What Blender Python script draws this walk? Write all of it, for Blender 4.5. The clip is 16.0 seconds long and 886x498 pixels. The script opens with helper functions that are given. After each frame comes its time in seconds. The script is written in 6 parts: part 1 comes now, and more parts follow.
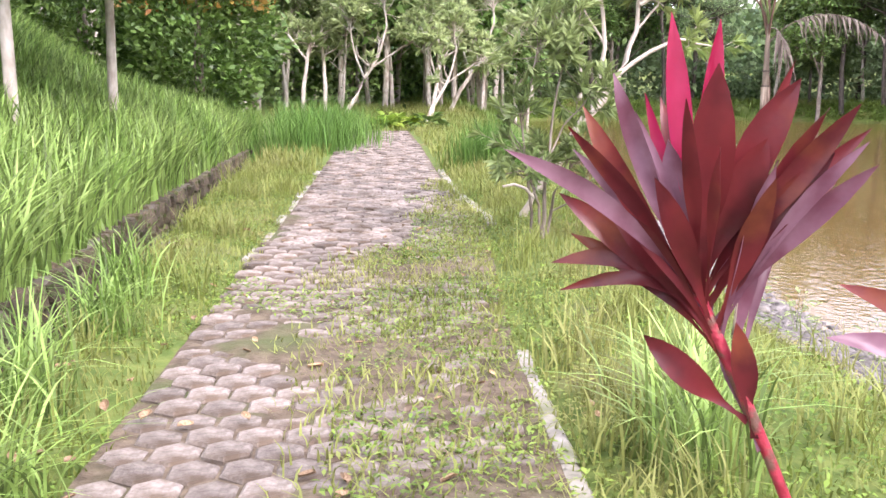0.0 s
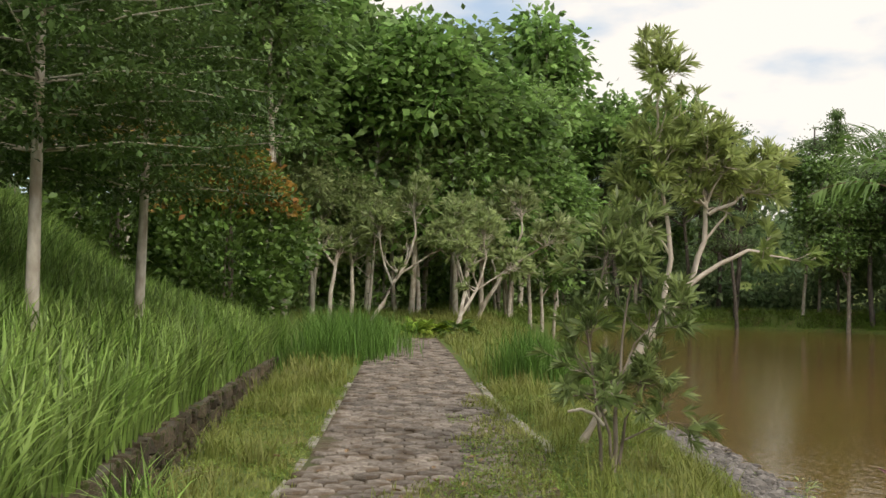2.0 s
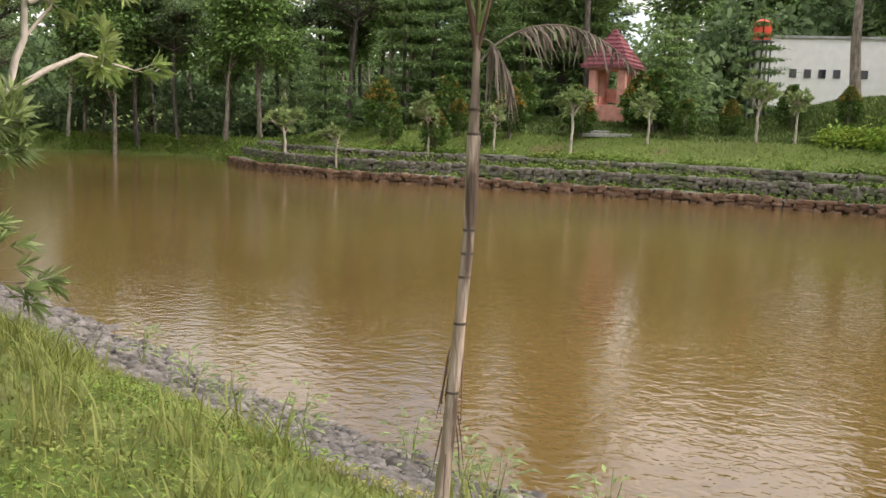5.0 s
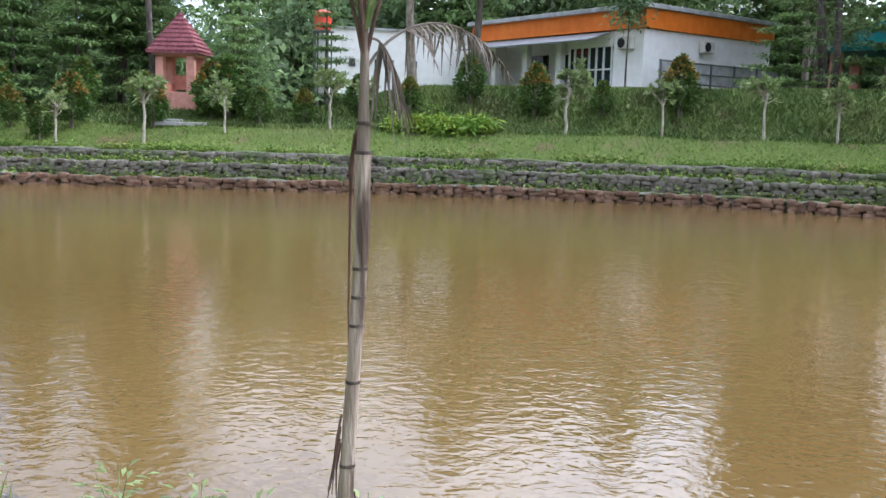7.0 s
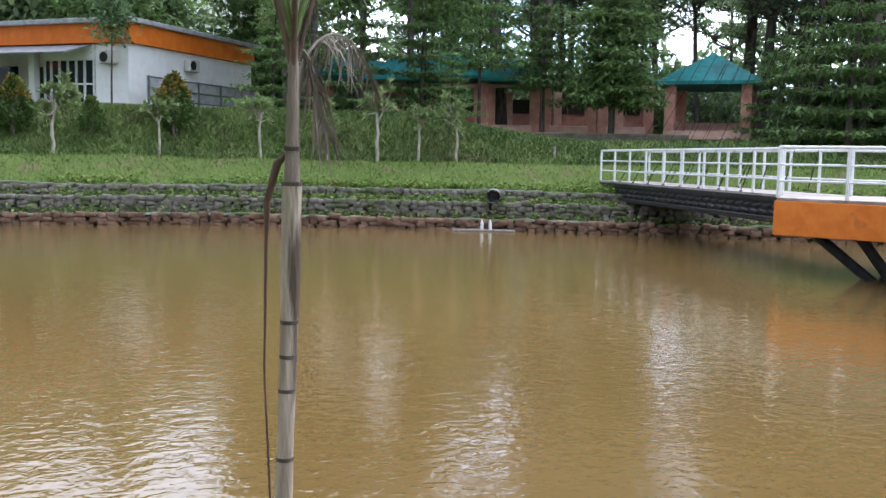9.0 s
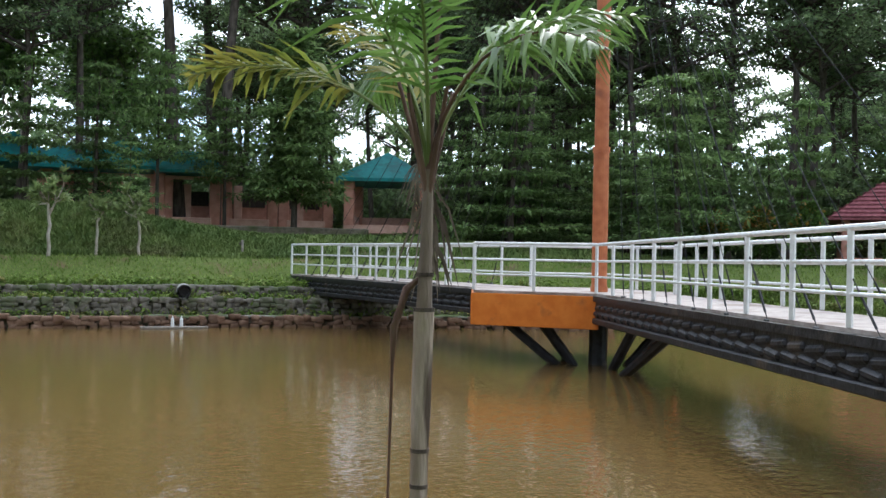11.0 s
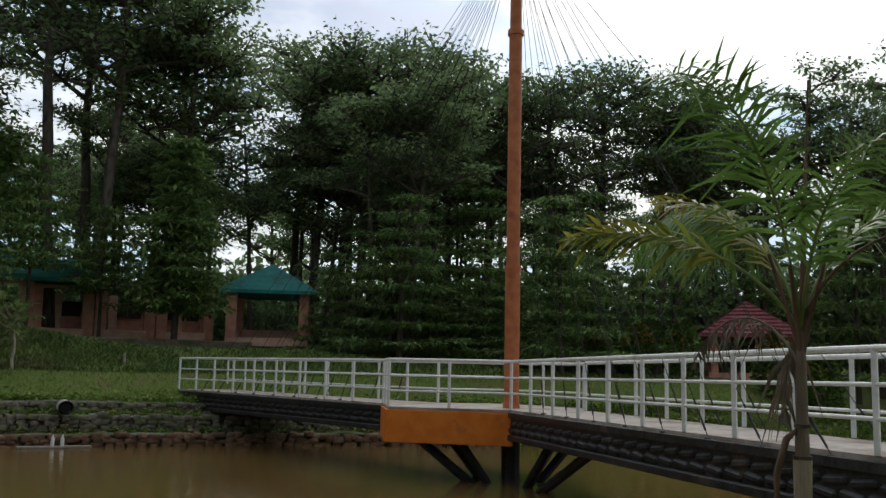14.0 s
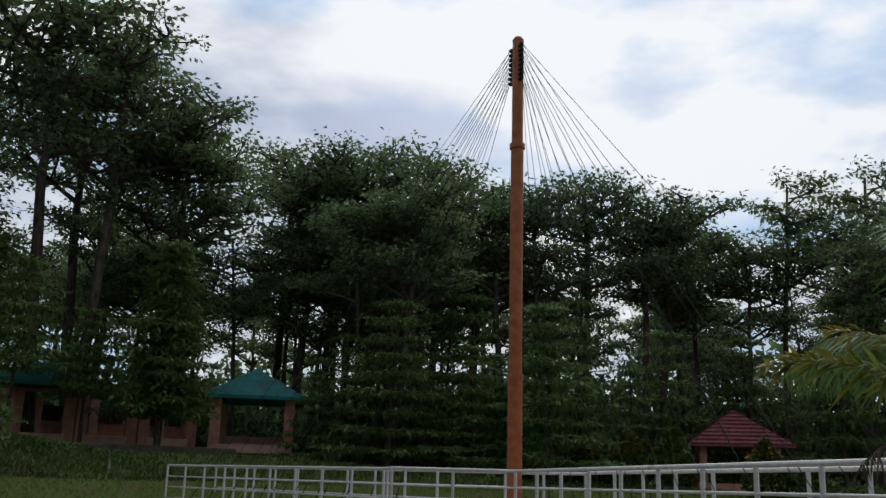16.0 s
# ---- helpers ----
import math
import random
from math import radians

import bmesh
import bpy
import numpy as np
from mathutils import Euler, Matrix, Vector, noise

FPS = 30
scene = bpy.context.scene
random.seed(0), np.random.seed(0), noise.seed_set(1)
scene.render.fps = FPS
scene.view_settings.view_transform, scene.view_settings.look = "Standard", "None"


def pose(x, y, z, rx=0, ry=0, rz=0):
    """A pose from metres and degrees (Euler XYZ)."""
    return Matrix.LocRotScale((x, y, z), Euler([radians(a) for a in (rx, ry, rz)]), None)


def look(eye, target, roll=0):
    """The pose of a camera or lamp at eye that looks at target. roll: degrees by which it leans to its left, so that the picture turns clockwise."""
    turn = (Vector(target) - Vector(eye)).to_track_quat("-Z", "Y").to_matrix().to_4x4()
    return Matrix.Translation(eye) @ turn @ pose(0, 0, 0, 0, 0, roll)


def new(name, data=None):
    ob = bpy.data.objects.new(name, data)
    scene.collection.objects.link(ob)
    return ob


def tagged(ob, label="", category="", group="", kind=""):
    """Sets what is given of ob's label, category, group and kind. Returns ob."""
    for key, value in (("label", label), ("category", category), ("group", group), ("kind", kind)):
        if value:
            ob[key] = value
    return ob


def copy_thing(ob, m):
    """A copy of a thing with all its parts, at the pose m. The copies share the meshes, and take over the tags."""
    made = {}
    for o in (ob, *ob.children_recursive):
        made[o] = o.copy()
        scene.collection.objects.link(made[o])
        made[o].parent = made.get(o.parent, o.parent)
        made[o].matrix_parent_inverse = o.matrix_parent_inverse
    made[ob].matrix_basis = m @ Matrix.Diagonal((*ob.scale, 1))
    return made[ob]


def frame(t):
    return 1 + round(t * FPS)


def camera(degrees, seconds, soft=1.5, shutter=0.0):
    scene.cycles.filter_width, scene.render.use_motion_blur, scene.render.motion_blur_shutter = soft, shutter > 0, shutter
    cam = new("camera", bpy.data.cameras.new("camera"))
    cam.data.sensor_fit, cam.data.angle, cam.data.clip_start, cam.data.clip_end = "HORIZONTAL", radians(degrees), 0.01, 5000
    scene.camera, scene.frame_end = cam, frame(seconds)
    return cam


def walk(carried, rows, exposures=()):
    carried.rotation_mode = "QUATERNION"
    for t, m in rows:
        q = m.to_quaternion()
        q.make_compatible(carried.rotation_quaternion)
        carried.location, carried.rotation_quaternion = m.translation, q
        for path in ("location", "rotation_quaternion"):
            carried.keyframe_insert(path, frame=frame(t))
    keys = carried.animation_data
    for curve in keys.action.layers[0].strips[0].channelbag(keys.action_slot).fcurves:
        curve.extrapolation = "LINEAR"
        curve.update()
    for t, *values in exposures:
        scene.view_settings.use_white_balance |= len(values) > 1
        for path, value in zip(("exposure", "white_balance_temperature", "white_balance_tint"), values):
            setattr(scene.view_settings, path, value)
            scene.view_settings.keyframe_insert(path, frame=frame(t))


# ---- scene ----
# ---- camera and its walk ----
cam = camera(51.3, 16.0)
PATH = [
    (0, (0.000, -0.000, 1.407), (1.084, 4.801, 0.524), 0.20),
    (0.5, (0.016, 0.239, 1.402), (0.707, 5.151, 0.774), 0.82),
    (1, (-0.023, 0.468, 1.411), (0.736, 5.396, 1.043), 0.64),
    (1.5, (-0.087, 0.694, 1.431), (0.797, 5.614, 1.300), 0.46),
    (2, (-0.111, 0.897, 1.457), (0.878, 5.794, 1.672), 0.86),
    (2.5, (-0.087, 1.139, 1.447), (1.300, 5.941, 1.569), 1.13),
    (3, (-0.103, 1.437, 1.439), (2.036, 5.955, 1.332), 0.57),
    (3.5, (-0.077, 1.708, 1.430), (2.756, 5.805, 0.996), 0.86),
    (4, (0.051, 2.052, 1.418), (3.428, 5.697, 0.859), 1.54),
    (4.2, (0.096, 2.184, 1.411), (3.667, 5.636, 0.836), 1.88),
    (6.3, (0.261, 3.216, 1.436), (4.943, 4.840, 0.769), 1.32),
    (6.5, (0.267, 3.340, 1.453), (5.041, 4.680, 0.812), 1.41),
    (7, (0.304, 3.593, 1.464), (5.220, 4.237, 0.814), 1.45),
    (7.5, (0.363, 3.842, 1.468), (5.324, 3.798, 0.850), 1.45),
    (8, (0.468, 4.102, 1.458), (5.379, 3.370, 0.869), 1.52),
    (8.5, (0.573, 4.373, 1.470), (5.337, 2.958, 0.921), 1.68),
    (9, (0.670, 4.583, 1.459), (5.201, 2.527, 0.966), 1.17),
    (9.5, (0.777, 4.839, 1.495), (5.017, 2.224, 1.066), 1.21),
    (10, (0.891, 5.069, 1.502), (4.865, 2.054, 1.165), 0.72),
    (10.2, (0.936, 5.151, 1.510), (4.820, 2.013, 1.239), 0.77),
    (12.3, (1.540, 5.691, 1.507), (4.644, 1.796, 1.956), 1.01),
    (12.5, (1.584, 5.752, 1.518), (4.648, 1.830, 1.999), 0.92),
    (13, (1.724, 5.929, 1.540), (4.736, 1.975, 2.084), 1.04),
    (13.5, (1.822, 6.123, 1.562), (4.804, 2.150, 2.129), 1.04),
    (14, (1.910, 6.299, 1.577), (4.864, 2.318, 2.232), 1.29),
    (14.5, (2.026, 6.447, 1.592), (4.948, 2.472, 2.404), 1.50),
    (15, (2.118, 6.596, 1.574), (5.011, 2.629, 2.520), 1.64),
    (15.5, (2.211, 6.729, 1.572), (5.069, 2.769, 2.643), 1.67),
    (16, (2.272, 6.871, 1.577), (5.067, 2.907, 2.792), 1.63),
]
EXPOSURES = [(0, 1.72, 6150, 30), (0.5, 1.68, 6150, 25), (1, 1.22, 6400, 17), (1.5, 0.38, 6800, 14), (2, 0.1, 7050, 12), (3, 0.12, 7300, 10), (4.2, 0.36, 7500, 17),
             (6.3, 1.04, 5650, 17), (8, 1.03, 5650, 16), (10.2, 0.84, 5700, 14), (12.3, -0.15, 6150, 8), (13, -0.48, 6300, 9), (14, -0.82, 6400, 8), (15, -1.4, 6200, 12), (16, -1.32, 6150, 11)]
walk(cam, [(t, look(e, g, r)) for t, e, g, r in PATH], EXPOSURES)

# ---- world and sun ----
SUN_AZ, SUN_EL = radians(152), radians(40)
world = bpy.data.worlds.new("sky")
scene.world = world
world.use_nodes = True
wn, wl = world.node_tree.nodes, world.node_tree.links
wn.clear()
sky = wn.new("ShaderNodeTexSky")
sky.sky_type, sky.sun_disc, sky.sun_elevation, sky.sun_rotation = "NISHITA", False, SUN_EL, SUN_AZ
tc = wn.new("ShaderNodeTexCoord")
mp = wn.new("ShaderNodeMapping")
mp.inputs["Scale"].default_value = (1.0, 1.0, 2.6)
mp.inputs["Location"].default_value = (0.35, 0.2, 0.1)
cl = wn.new("ShaderNodeTexNoise")
cl.inputs["Scale"].default_value, cl.inputs["Detail"].default_value, cl.inputs["Roughness"].default_value = 2.3, 7.0, 0.55
cr = wn.new("ShaderNodeValToRGB")
cr.color_ramp.elements[0].position, cr.color_ramp.elements[1].position = 0.33, 0.50
cn = wn.new("ShaderNodeTexNoise")
cn.inputs["Scale"].default_value, cn.inputs["Detail"].default_value = 4.5, 6.0
cc = wn.new("ShaderNodeValToRGB")
cc.color_ramp.elements[0].color, cc.color_ramp.elements[1].color = (7.8, 10.2, 13.2, 1), (15.0, 15.0, 14.8, 1)
cc.color_ramp.elements[0].position, cc.color_ramp.elements[1].position = 0.36, 0.52
mx = wn.new("ShaderNodeMix")
mx.data_type = "RGBA"
# the veiled sun brightens the cloud round it
dt = wn.new("ShaderNodeVectorMath")
dt.operation = "DOT_PRODUCT"
dt.inputs[1].default_value = (math.sin(SUN_AZ) * math.cos(SUN_EL), math.cos(SUN_AZ) * math.cos(SUN_EL), math.sin(SUN_EL))
gr_ = wn.new("ShaderNodeMapRange")
gr_.interpolation_type = "SMOOTHSTEP"
for key, val in (("From Min", 0.1), ("From Max", 1.0), ("To Min", 0.62), ("To Max", 1.55)):
    gr_.inputs[key].default_value = val
gm = wn.new("ShaderNodeVectorMath")
gm.operation = "SCALE"
bg = wn.new("ShaderNodeBackground")
bg.inputs["Strength"].default_value = 0.1
wo = wn.new("ShaderNodeOutputWorld")
wl.new(tc.outputs["Generated"], mp.inputs["Vector"])
wl.new(mp.outputs[0], cl.inputs["Vector"])
wl.new(mp.outputs[0], cn.inputs["Vector"])
wl.new(cl.outputs["Fac"], cr.inputs[0])
wl.new(cn.outputs["Fac"], cc.inputs[0])
wl.new(cr.outputs[0], mx.inputs[0])
sk = wn.new("ShaderNodeVectorMath")
sk.operation = "SCALE"
sk.inputs["Scale"].default_value = 1.7
wl.new(sky.outputs[0], sk.inputs[0])
wl.new(sk.outputs[0], mx.inputs["A"])
wl.new(tc.outputs["Generated"], dt.inputs[0])
wl.new(dt.outputs["Value"], gr_.inputs["Value"])
wl.new(cc.outputs[0], gm.inputs[0])
wl.new(gr_.outputs[0], gm.inputs["Scale"])
wl.new(gm.outputs[0], mx.inputs["B"])
wl.new(mx.outputs["Result"], bg.inputs[0])
wl.new(bg.outputs[0], wo.inputs[0])
sun_data = bpy.data.lights.new("sun", "SUN")
sun_data.energy, sun_data.angle, sun_data.color = 1.35, radians(14), (1.0, 0.95, 0.86)
sun = new("sun", sun_data)
sun.matrix_world = look((0, 0, 0), (-math.sin(SUN_AZ) * math.cos(SUN_EL), -math.cos(SUN_AZ) * math.cos(SUN_EL), -math.sin(SUN_EL)))


# ---- materials ----
def mat(name, c1, c2, rough=0.8, scale=6.0, detail=5.0, bump=0.2, bump_scale=None, metal=0.0, rand=0.0, island=0.0,
        translucent=0.0, c3=None, scale3=0.7, cut3=(0.5, 0.65), spec=0.3, stretch=(1, 1, 1)):
    """Two colours by fine noise, a third in large patches, fine relief; rand / island: brightness by object / by piece."""
    m = bpy.data.materials.new(name)
    m.use_nodes = True
    n, l = m.node_tree.nodes, m.node_tree.links
    b = n["Principled BSDF"]
    t = n.new("ShaderNodeTexCoord")
    p = n.new("ShaderNodeMapping")
    p.inputs["Scale"].default_value = stretch
    l.new(t.outputs["Object"], p.inputs["Vector"])
    a = n.new("ShaderNodeTexNoise")
    a.inputs["Scale"].default_value, a.inputs["Detail"].default_value = scale, detail
    l.new(p.outputs[0], a.inputs["Vector"])
    r = n.new("ShaderNodeValToRGB")
    r.color_ramp.elements[0].position, r.color_ramp.elements[1].position = 0.35, 0.65
    r.color_ramp.elements[0].color, r.color_ramp.elements[1].color = (*c1, 1), (*c2, 1)
    l.new(a.outputs["Fac"], r.inputs[0])
    col = r.outputs[0]
    if c3:
        k = n.new("ShaderNodeTexNoise")
        k.inputs["Scale"].default_value, k.inputs["Detail"].default_value = scale3, 6.0
        l.new(p.outputs[0], k.inputs["Vector"])
        kr = n.new("ShaderNodeMapRange")
        kr.inputs["From Min"].default_value, kr.inputs["From Max"].default_value = cut3
        l.new(k.outputs["Fac"], kr.inputs["Value"])
        q = n.new("ShaderNodeMix")
        q.data_type = "RGBA"
        q.inputs["B"].default_value = (*c3, 1)
        l.new(kr.outputs[0], q.inputs[0])
        l.new(col, q.inputs["A"])
        col = q.outputs["Result"]
    for amount, kind in ((rand, "o"), (island, "i")):
        if amount:
            s = n.new("ShaderNodeObjectInfo" if kind == "o" else "ShaderNodeNewGeometry")
            v = n.new("ShaderNodeMapRange")
            v.inputs["To Min"].default_value, v.inputs["To Max"].default_value = 1 - amount, 1 + amount
            l.new(s.outputs["Random" if kind == "o" else "Random Per Island"], v.inputs["Value"])
            h = n.new("ShaderNodeHueSaturation")
            l.new(v.outputs[0], h.inputs["Value"])
            l.new(col, h.inputs["Color"])
            col = h.outputs[0]
    l.new(col, b.inputs["Base Color"])
    b.inputs["Roughness"].default_value, b.inputs["Metallic"].default_value = rough, metal
    b.inputs["Specular IOR Level"].default_value = spec
    if bump:
        u = n.new("ShaderNodeBump")
        u.inputs["Strength"].default_value, u.inputs["Distance"].default_value = bump, 0.02
        f = n.new("ShaderNodeTexNoise")
        f.inputs["Scale"].default_value, f.inputs["Detail"].default_value = bump_scale or scale * 3, 6.0
        l.new(p.outputs[0], f.inputs["Vector"])
        l.new(f.outputs["Fac"], u.inputs["Height"])
        l.new(u.outputs[0], b.inputs["Normal"])
    if translucent:
        tr = n.new("ShaderNodeBsdfTranslucent")
        l.new(col, tr.inputs[0])
        ms = n.new("ShaderNodeMixShader")
        ms.inputs[0].default_value = translucent
        l.new(b.outputs[0], ms.inputs[1])
        l.new(tr.outputs[0], ms.inputs[2])
        l.new(ms.outputs[0], n["Material Output"].inputs[0])
    return m


M = {}
M["soil"] = mat("grassy_soil", (0.07, 0.11, 0.018), (0.13, 0.16, 0.035), 0.95, 9, bump=0.6, c3=(0.16, 0.11, 0.06), scale3=0.8, cut3=(0.56, 0.72))
M["bed"] = mat("sandy_path_bed", (0.075, 0.055, 0.035), (0.15, 0.115, 0.075), 0.95, 14, bump=0.7, c3=(0.075, 0.085, 0.03), scale3=1.6, cut3=(0.5, 0.66))
M["paver"] = mat("weathered_concrete_paver", (0.13, 0.105, 0.083), (0.26, 0.222, 0.185), 0.9, 24, bump=0.5, rand=0.3, c3=(0.10, 0.072, 0.048), scale3=7, cut3=(0.46, 0.62))
M["paver_far"] = mat("weathered_concrete_paver_joined", (0.13, 0.105, 0.083), (0.26, 0.222, 0.185), 0.9, 24, bump=0.5, island=0.38, c3=(0.10, 0.072, 0.048), scale3=4, cut3=(0.48, 0.64))
M["kerb"] = mat("pale_concrete_kerb", (0.24, 0.215, 0.18), (0.38, 0.35, 0.30), 0.9, 12, bump=0.5, c3=(0.20, 0.20, 0.12), scale3=2.0)
M["drain"] = mat("damp_drain_concrete", (0.06, 0.05, 0.035), (0.14, 0.12, 0.09), 0.85, 7, bump=0.8, c3=(0.05, 0.06, 0.025), scale3=1.5)
M["stone"] = mat("grey_rubble_stone", (0.125, 0.105, 0.08), (0.25, 0.225, 0.185), 0.9, 7, bump=0.8, rand=0.22, c3=(0.09, 0.11, 0.05), scale3=1.2)
M["core"] = mat("mortar_core", (0.11, 0.095, 0.065), (0.19, 0.165, 0.125), 0.95, 8, bump=0.8, c3=(0.06, 0.08, 0.025), scale3=1.0)
M["stone_j"] = mat("grey_rubble_stone_joined", (0.10, 0.086, 0.066), (0.21, 0.19, 0.155), 0.9, 7, bump=0.8, island=0.22, c3=(0.09, 0.11, 0.05), scale3=1.2)
M["redstone"] = mat("mud_stained_stone", (0.12, 0.065, 0.04), (0.23, 0.15, 0.10), 0.85, 6, bump=0.8, island=0.3, c3=(0.10, 0.055, 0.03), scale3=1.5)
M["ledge"] = mat("ledge_mortar", (0.15, 0.145, 0.115), (0.30, 0.285, 0.24), 0.9, 7, bump=0.6, c3=(0.08, 0.11, 0.03), scale3=0.9, cut3=(0.45, 0.6))
M["gravel"] = mat("wet_grey_gravel", (0.09, 0.08, 0.07), (0.20, 0.18, 0.16), 0.8, 10, bump=0.8, island=0.4)
M["grass"] = mat("fresh_grass_blade", (0.165, 0.20, 0.042), (0.27, 0.29, 0.08), 0.6, 1.3, 2, 0, island=0.3, translucent=0.35, c3=(0.25, 0.245, 0.08), scale3=0.9, cut3=(0.52, 0.7))
M["tallgrass"] = mat("tall_grass_blade", (0.15, 0.255, 0.05), (0.28, 0.385, 0.11), 0.5, 0.9, 2, 0, island=0.65, translucent=0.35)
M["deepgrass"] = mat("dense_slope_grass", (0.075, 0.17, 0.025), (0.14, 0.25, 0.05), 0.65, 0.7, 2, 0, island=0.45, translucent=0.3)
M["lawn"] = mat("far_lawn_grass", (0.14, 0.225, 0.04), (0.23, 0.31, 0.075), 0.7, 0.6, 3, 0, island=0.14, translucent=0.3, c3=(0.24, 0.25, 0.10), scale3=0.25, cut3=(0.55, 0.75))
# far slope grass: tree shade put into the colour, darker than the lawn
M["bankgrass"] = mat("shade_darkened_bank_grass", (0.11, 0.17, 0.046), (0.19, 0.25, 0.075), 0.75, 0.5, 3, 0, island=0.12, translucent=0.15, c3=(0.15, 0.15, 0.06), scale3=0.3, cut3=(0.55, 0.7))
M["herb"] = mat("small_weed_leaf", (0.11, 0.19, 0.025), (0.20, 0.28, 0.05), 0.55, 1.1, 3, 0, island=0.45, translucent=0.3, c3=(0.30, 0.25, 0.09), scale3=0.9, cut3=(0.55, 0.7))
M["dryleaf"] = mat("dry_fallen_leaf", (0.20, 0.12, 0.06), (0.36, 0.25, 0.15), 0.8, 8, bump=0.1, rand=0.3)
M["leaf"] = mat("forest_leaf", (0.10, 0.185, 0.04), (0.185, 0.285, 0.08), 0.42, 0.35, 3, 0, island=0.65, rand=0.2, translucent=0.35, spec=0.5)
M["leafteak"] = mat("large_woodland_leaf", (0.11, 0.21, 0.05), (0.22, 0.34, 0.10), 0.4, 0.4, 3, 0, island=0.65, rand=0.2, translucent=0.4)
M["leafwhorl"] = mat("pale_whorled_leaf", (0.22, 0.30, 0.085), (0.40, 0.46, 0.17), 0.4, 0.9, 2, 0, island=0.35, translucent=0.45)
M["leafshrub"] = mat("olive_shrub_leaf", (0.14, 0.20, 0.065), (0.27, 0.33, 0.125), 0.42, 1.2, 2, 0, island=0.4, translucent=0.35)
M["leafpale"] = mat("pale_grey_green_leaf", (0.23, 0.30, 0.11), (0.36, 0.42, 0.19), 0.4, 0.8, 2, 0, island=0.35, rand=0.12, translucent=0.45)
M["leafdark"] = mat("dark_canopy_leaf", (0.12, 0.185, 0.08), (0.21, 0.285, 0.13), 0.5, 0.35, 3, 0, island=0.5, rand=0.15, translucent=0.55)
M["leafpine"] = mat("layered_fine_leaf", (0.125, 0.205, 0.065), (0.215, 0.31, 0.11), 0.55, 0.5, 3, 0, island=0.4, rand=0.2, translucent=0.45)
M["leaftier"] = mat("dark_layered_leaf", (0.06, 0.115, 0.03), (0.125, 0.195, 0.055), 0.5, 0.7, 3, 0, island=0.5, rand=0.12, translucent=0.3)
M["leafbush"] = mat("glossy_bush_leaf", (0.06, 0.12, 0.022), (0.125, 0.20, 0.045), 0.45, 0.9, 3, 0, island=0.45, translucent=0.2, rand=0.15)
M["leaforange"] = mat("young_orange_leaf", (0.26, 0.11, 0.025), (0.32, 0.24, 0.05), 0.45, 2, 3, 0, island=0.4, translucent=0.3)
M["leafbright"] = mat("bright_broad_leaf", (0.14, 0.27, 0.03), (0.30, 0.38, 0.05), 0.5, 1.5, 3, 0, island=0.35, translucent=0.3)
M["bark"] = mat("grey_brown_bark", (0.14, 0.11, 0.085), (0.30, 0.26, 0.21), 0.9, 9, bump=0.9, stretch=(1, 1, 0.3))
M["barkdark"] = mat("dark_forest_bark", (0.05, 0.04, 0.032), (0.13, 0.11, 0.09), 0.9, 7, bump=0.9, stretch=(1, 1, 0.3))
M["barkpale"] = mat("pale_smooth_bark", (0.34, 0.29, 0.23), (0.55, 0.50, 0.42), 0.8, 8, bump=0.5, c3=(0.22, 0.17, 0.12), scale3=2.5, stretch=(1, 1, 0.5))
M["barkwhite"] = mat("chalky_white_bark", (0.42, 0.355, 0.29), (0.58, 0.51, 0.43), 0.8, 8, bump=0.5, c3=(0.30, 0.24, 0.18), scale3=4, cut3=(0.56, 0.7), stretch=(1, 1, 0.5))
M["palmbark"] = mat("ringed_palm_bark", (0.30, 0.225, 0.17), (0.50, 0.40, 0.32), 0.85, 30, bump=0.7, c3=(0.11, 0.075, 0.055), scale3=12, cut3=(0.47, 0.55), stretch=(1, 1, 0.16))
M["palmring"] = mat("dark_ring_scar", (0.06, 0.045, 0.035), (0.13, 0.10, 0.08), 0.9, 40, bump=0.4)
M["palmsheath"] = mat("brown_leaf_sheath", (0.10, 0.055, 0.04), (0.20, 0.12, 0.09), 0.7, 25, bump=0.5, stretch=(1, 1, 0.2))
M["palmshaft"] = mat("brown_crownshaft", (0.14, 0.105, 0.08), (0.27, 0.205, 0.16), 0.7, 25, bump=0.5, c3=(0.09, 0.075, 0.05), scale3=9, stretch=(1, 1, 0.2))
M["frond"] = mat("green_palm_leaflet", (0.10, 0.19, 0.04), (0.17, 0.27, 0.07), 0.45, 5, 2, 0, island=0.25, translucent=0.35)
M["frondyellow"] = mat("yellowing_palm_leaflet", (0.17, 0.20, 0.035), (0.34, 0.29, 0.06), 0.5, 5, 2, 0, island=0.3, translucent=0.4)
M["fronddead"] = mat("withered_palm_leaflet", (0.13, 0.10, 0.08), (0.24, 0.20, 0.165), 0.8, 12, 3, 0.1, island=0.3, translucent=0.15)
M["rachis"] = mat("palm_leaf_stalk", (0.16, 0.22, 0.07), (0.26, 0.30, 0.12), 0.5, 10, bump=0.1)
M["cordred"] = mat("dark_red_leaf", (0.065, 0.010, 0.012), (0.135, 0.018, 0.02), 0.33, 7, 4, 0.08, island=0.35, translucent=0.25, c3=(0.20, 0.06, 0.022), scale3=4, cut3=(0.52, 0.75))
M["cordpurple"] = mat("greyish_purple_leaf_back", (0.10, 0.03, 0.045), (0.21, 0.11, 0.14), 0.35, 8, 4, 0.08, island=0.25, translucent=0.2)
M["cordpink"] = mat("young_crimson_leaf", (0.25, 0.010, 0.04), (0.38, 0.02, 0.075), 0.35, 7, 4, 0.05, island=0.2, translucent=0.35)
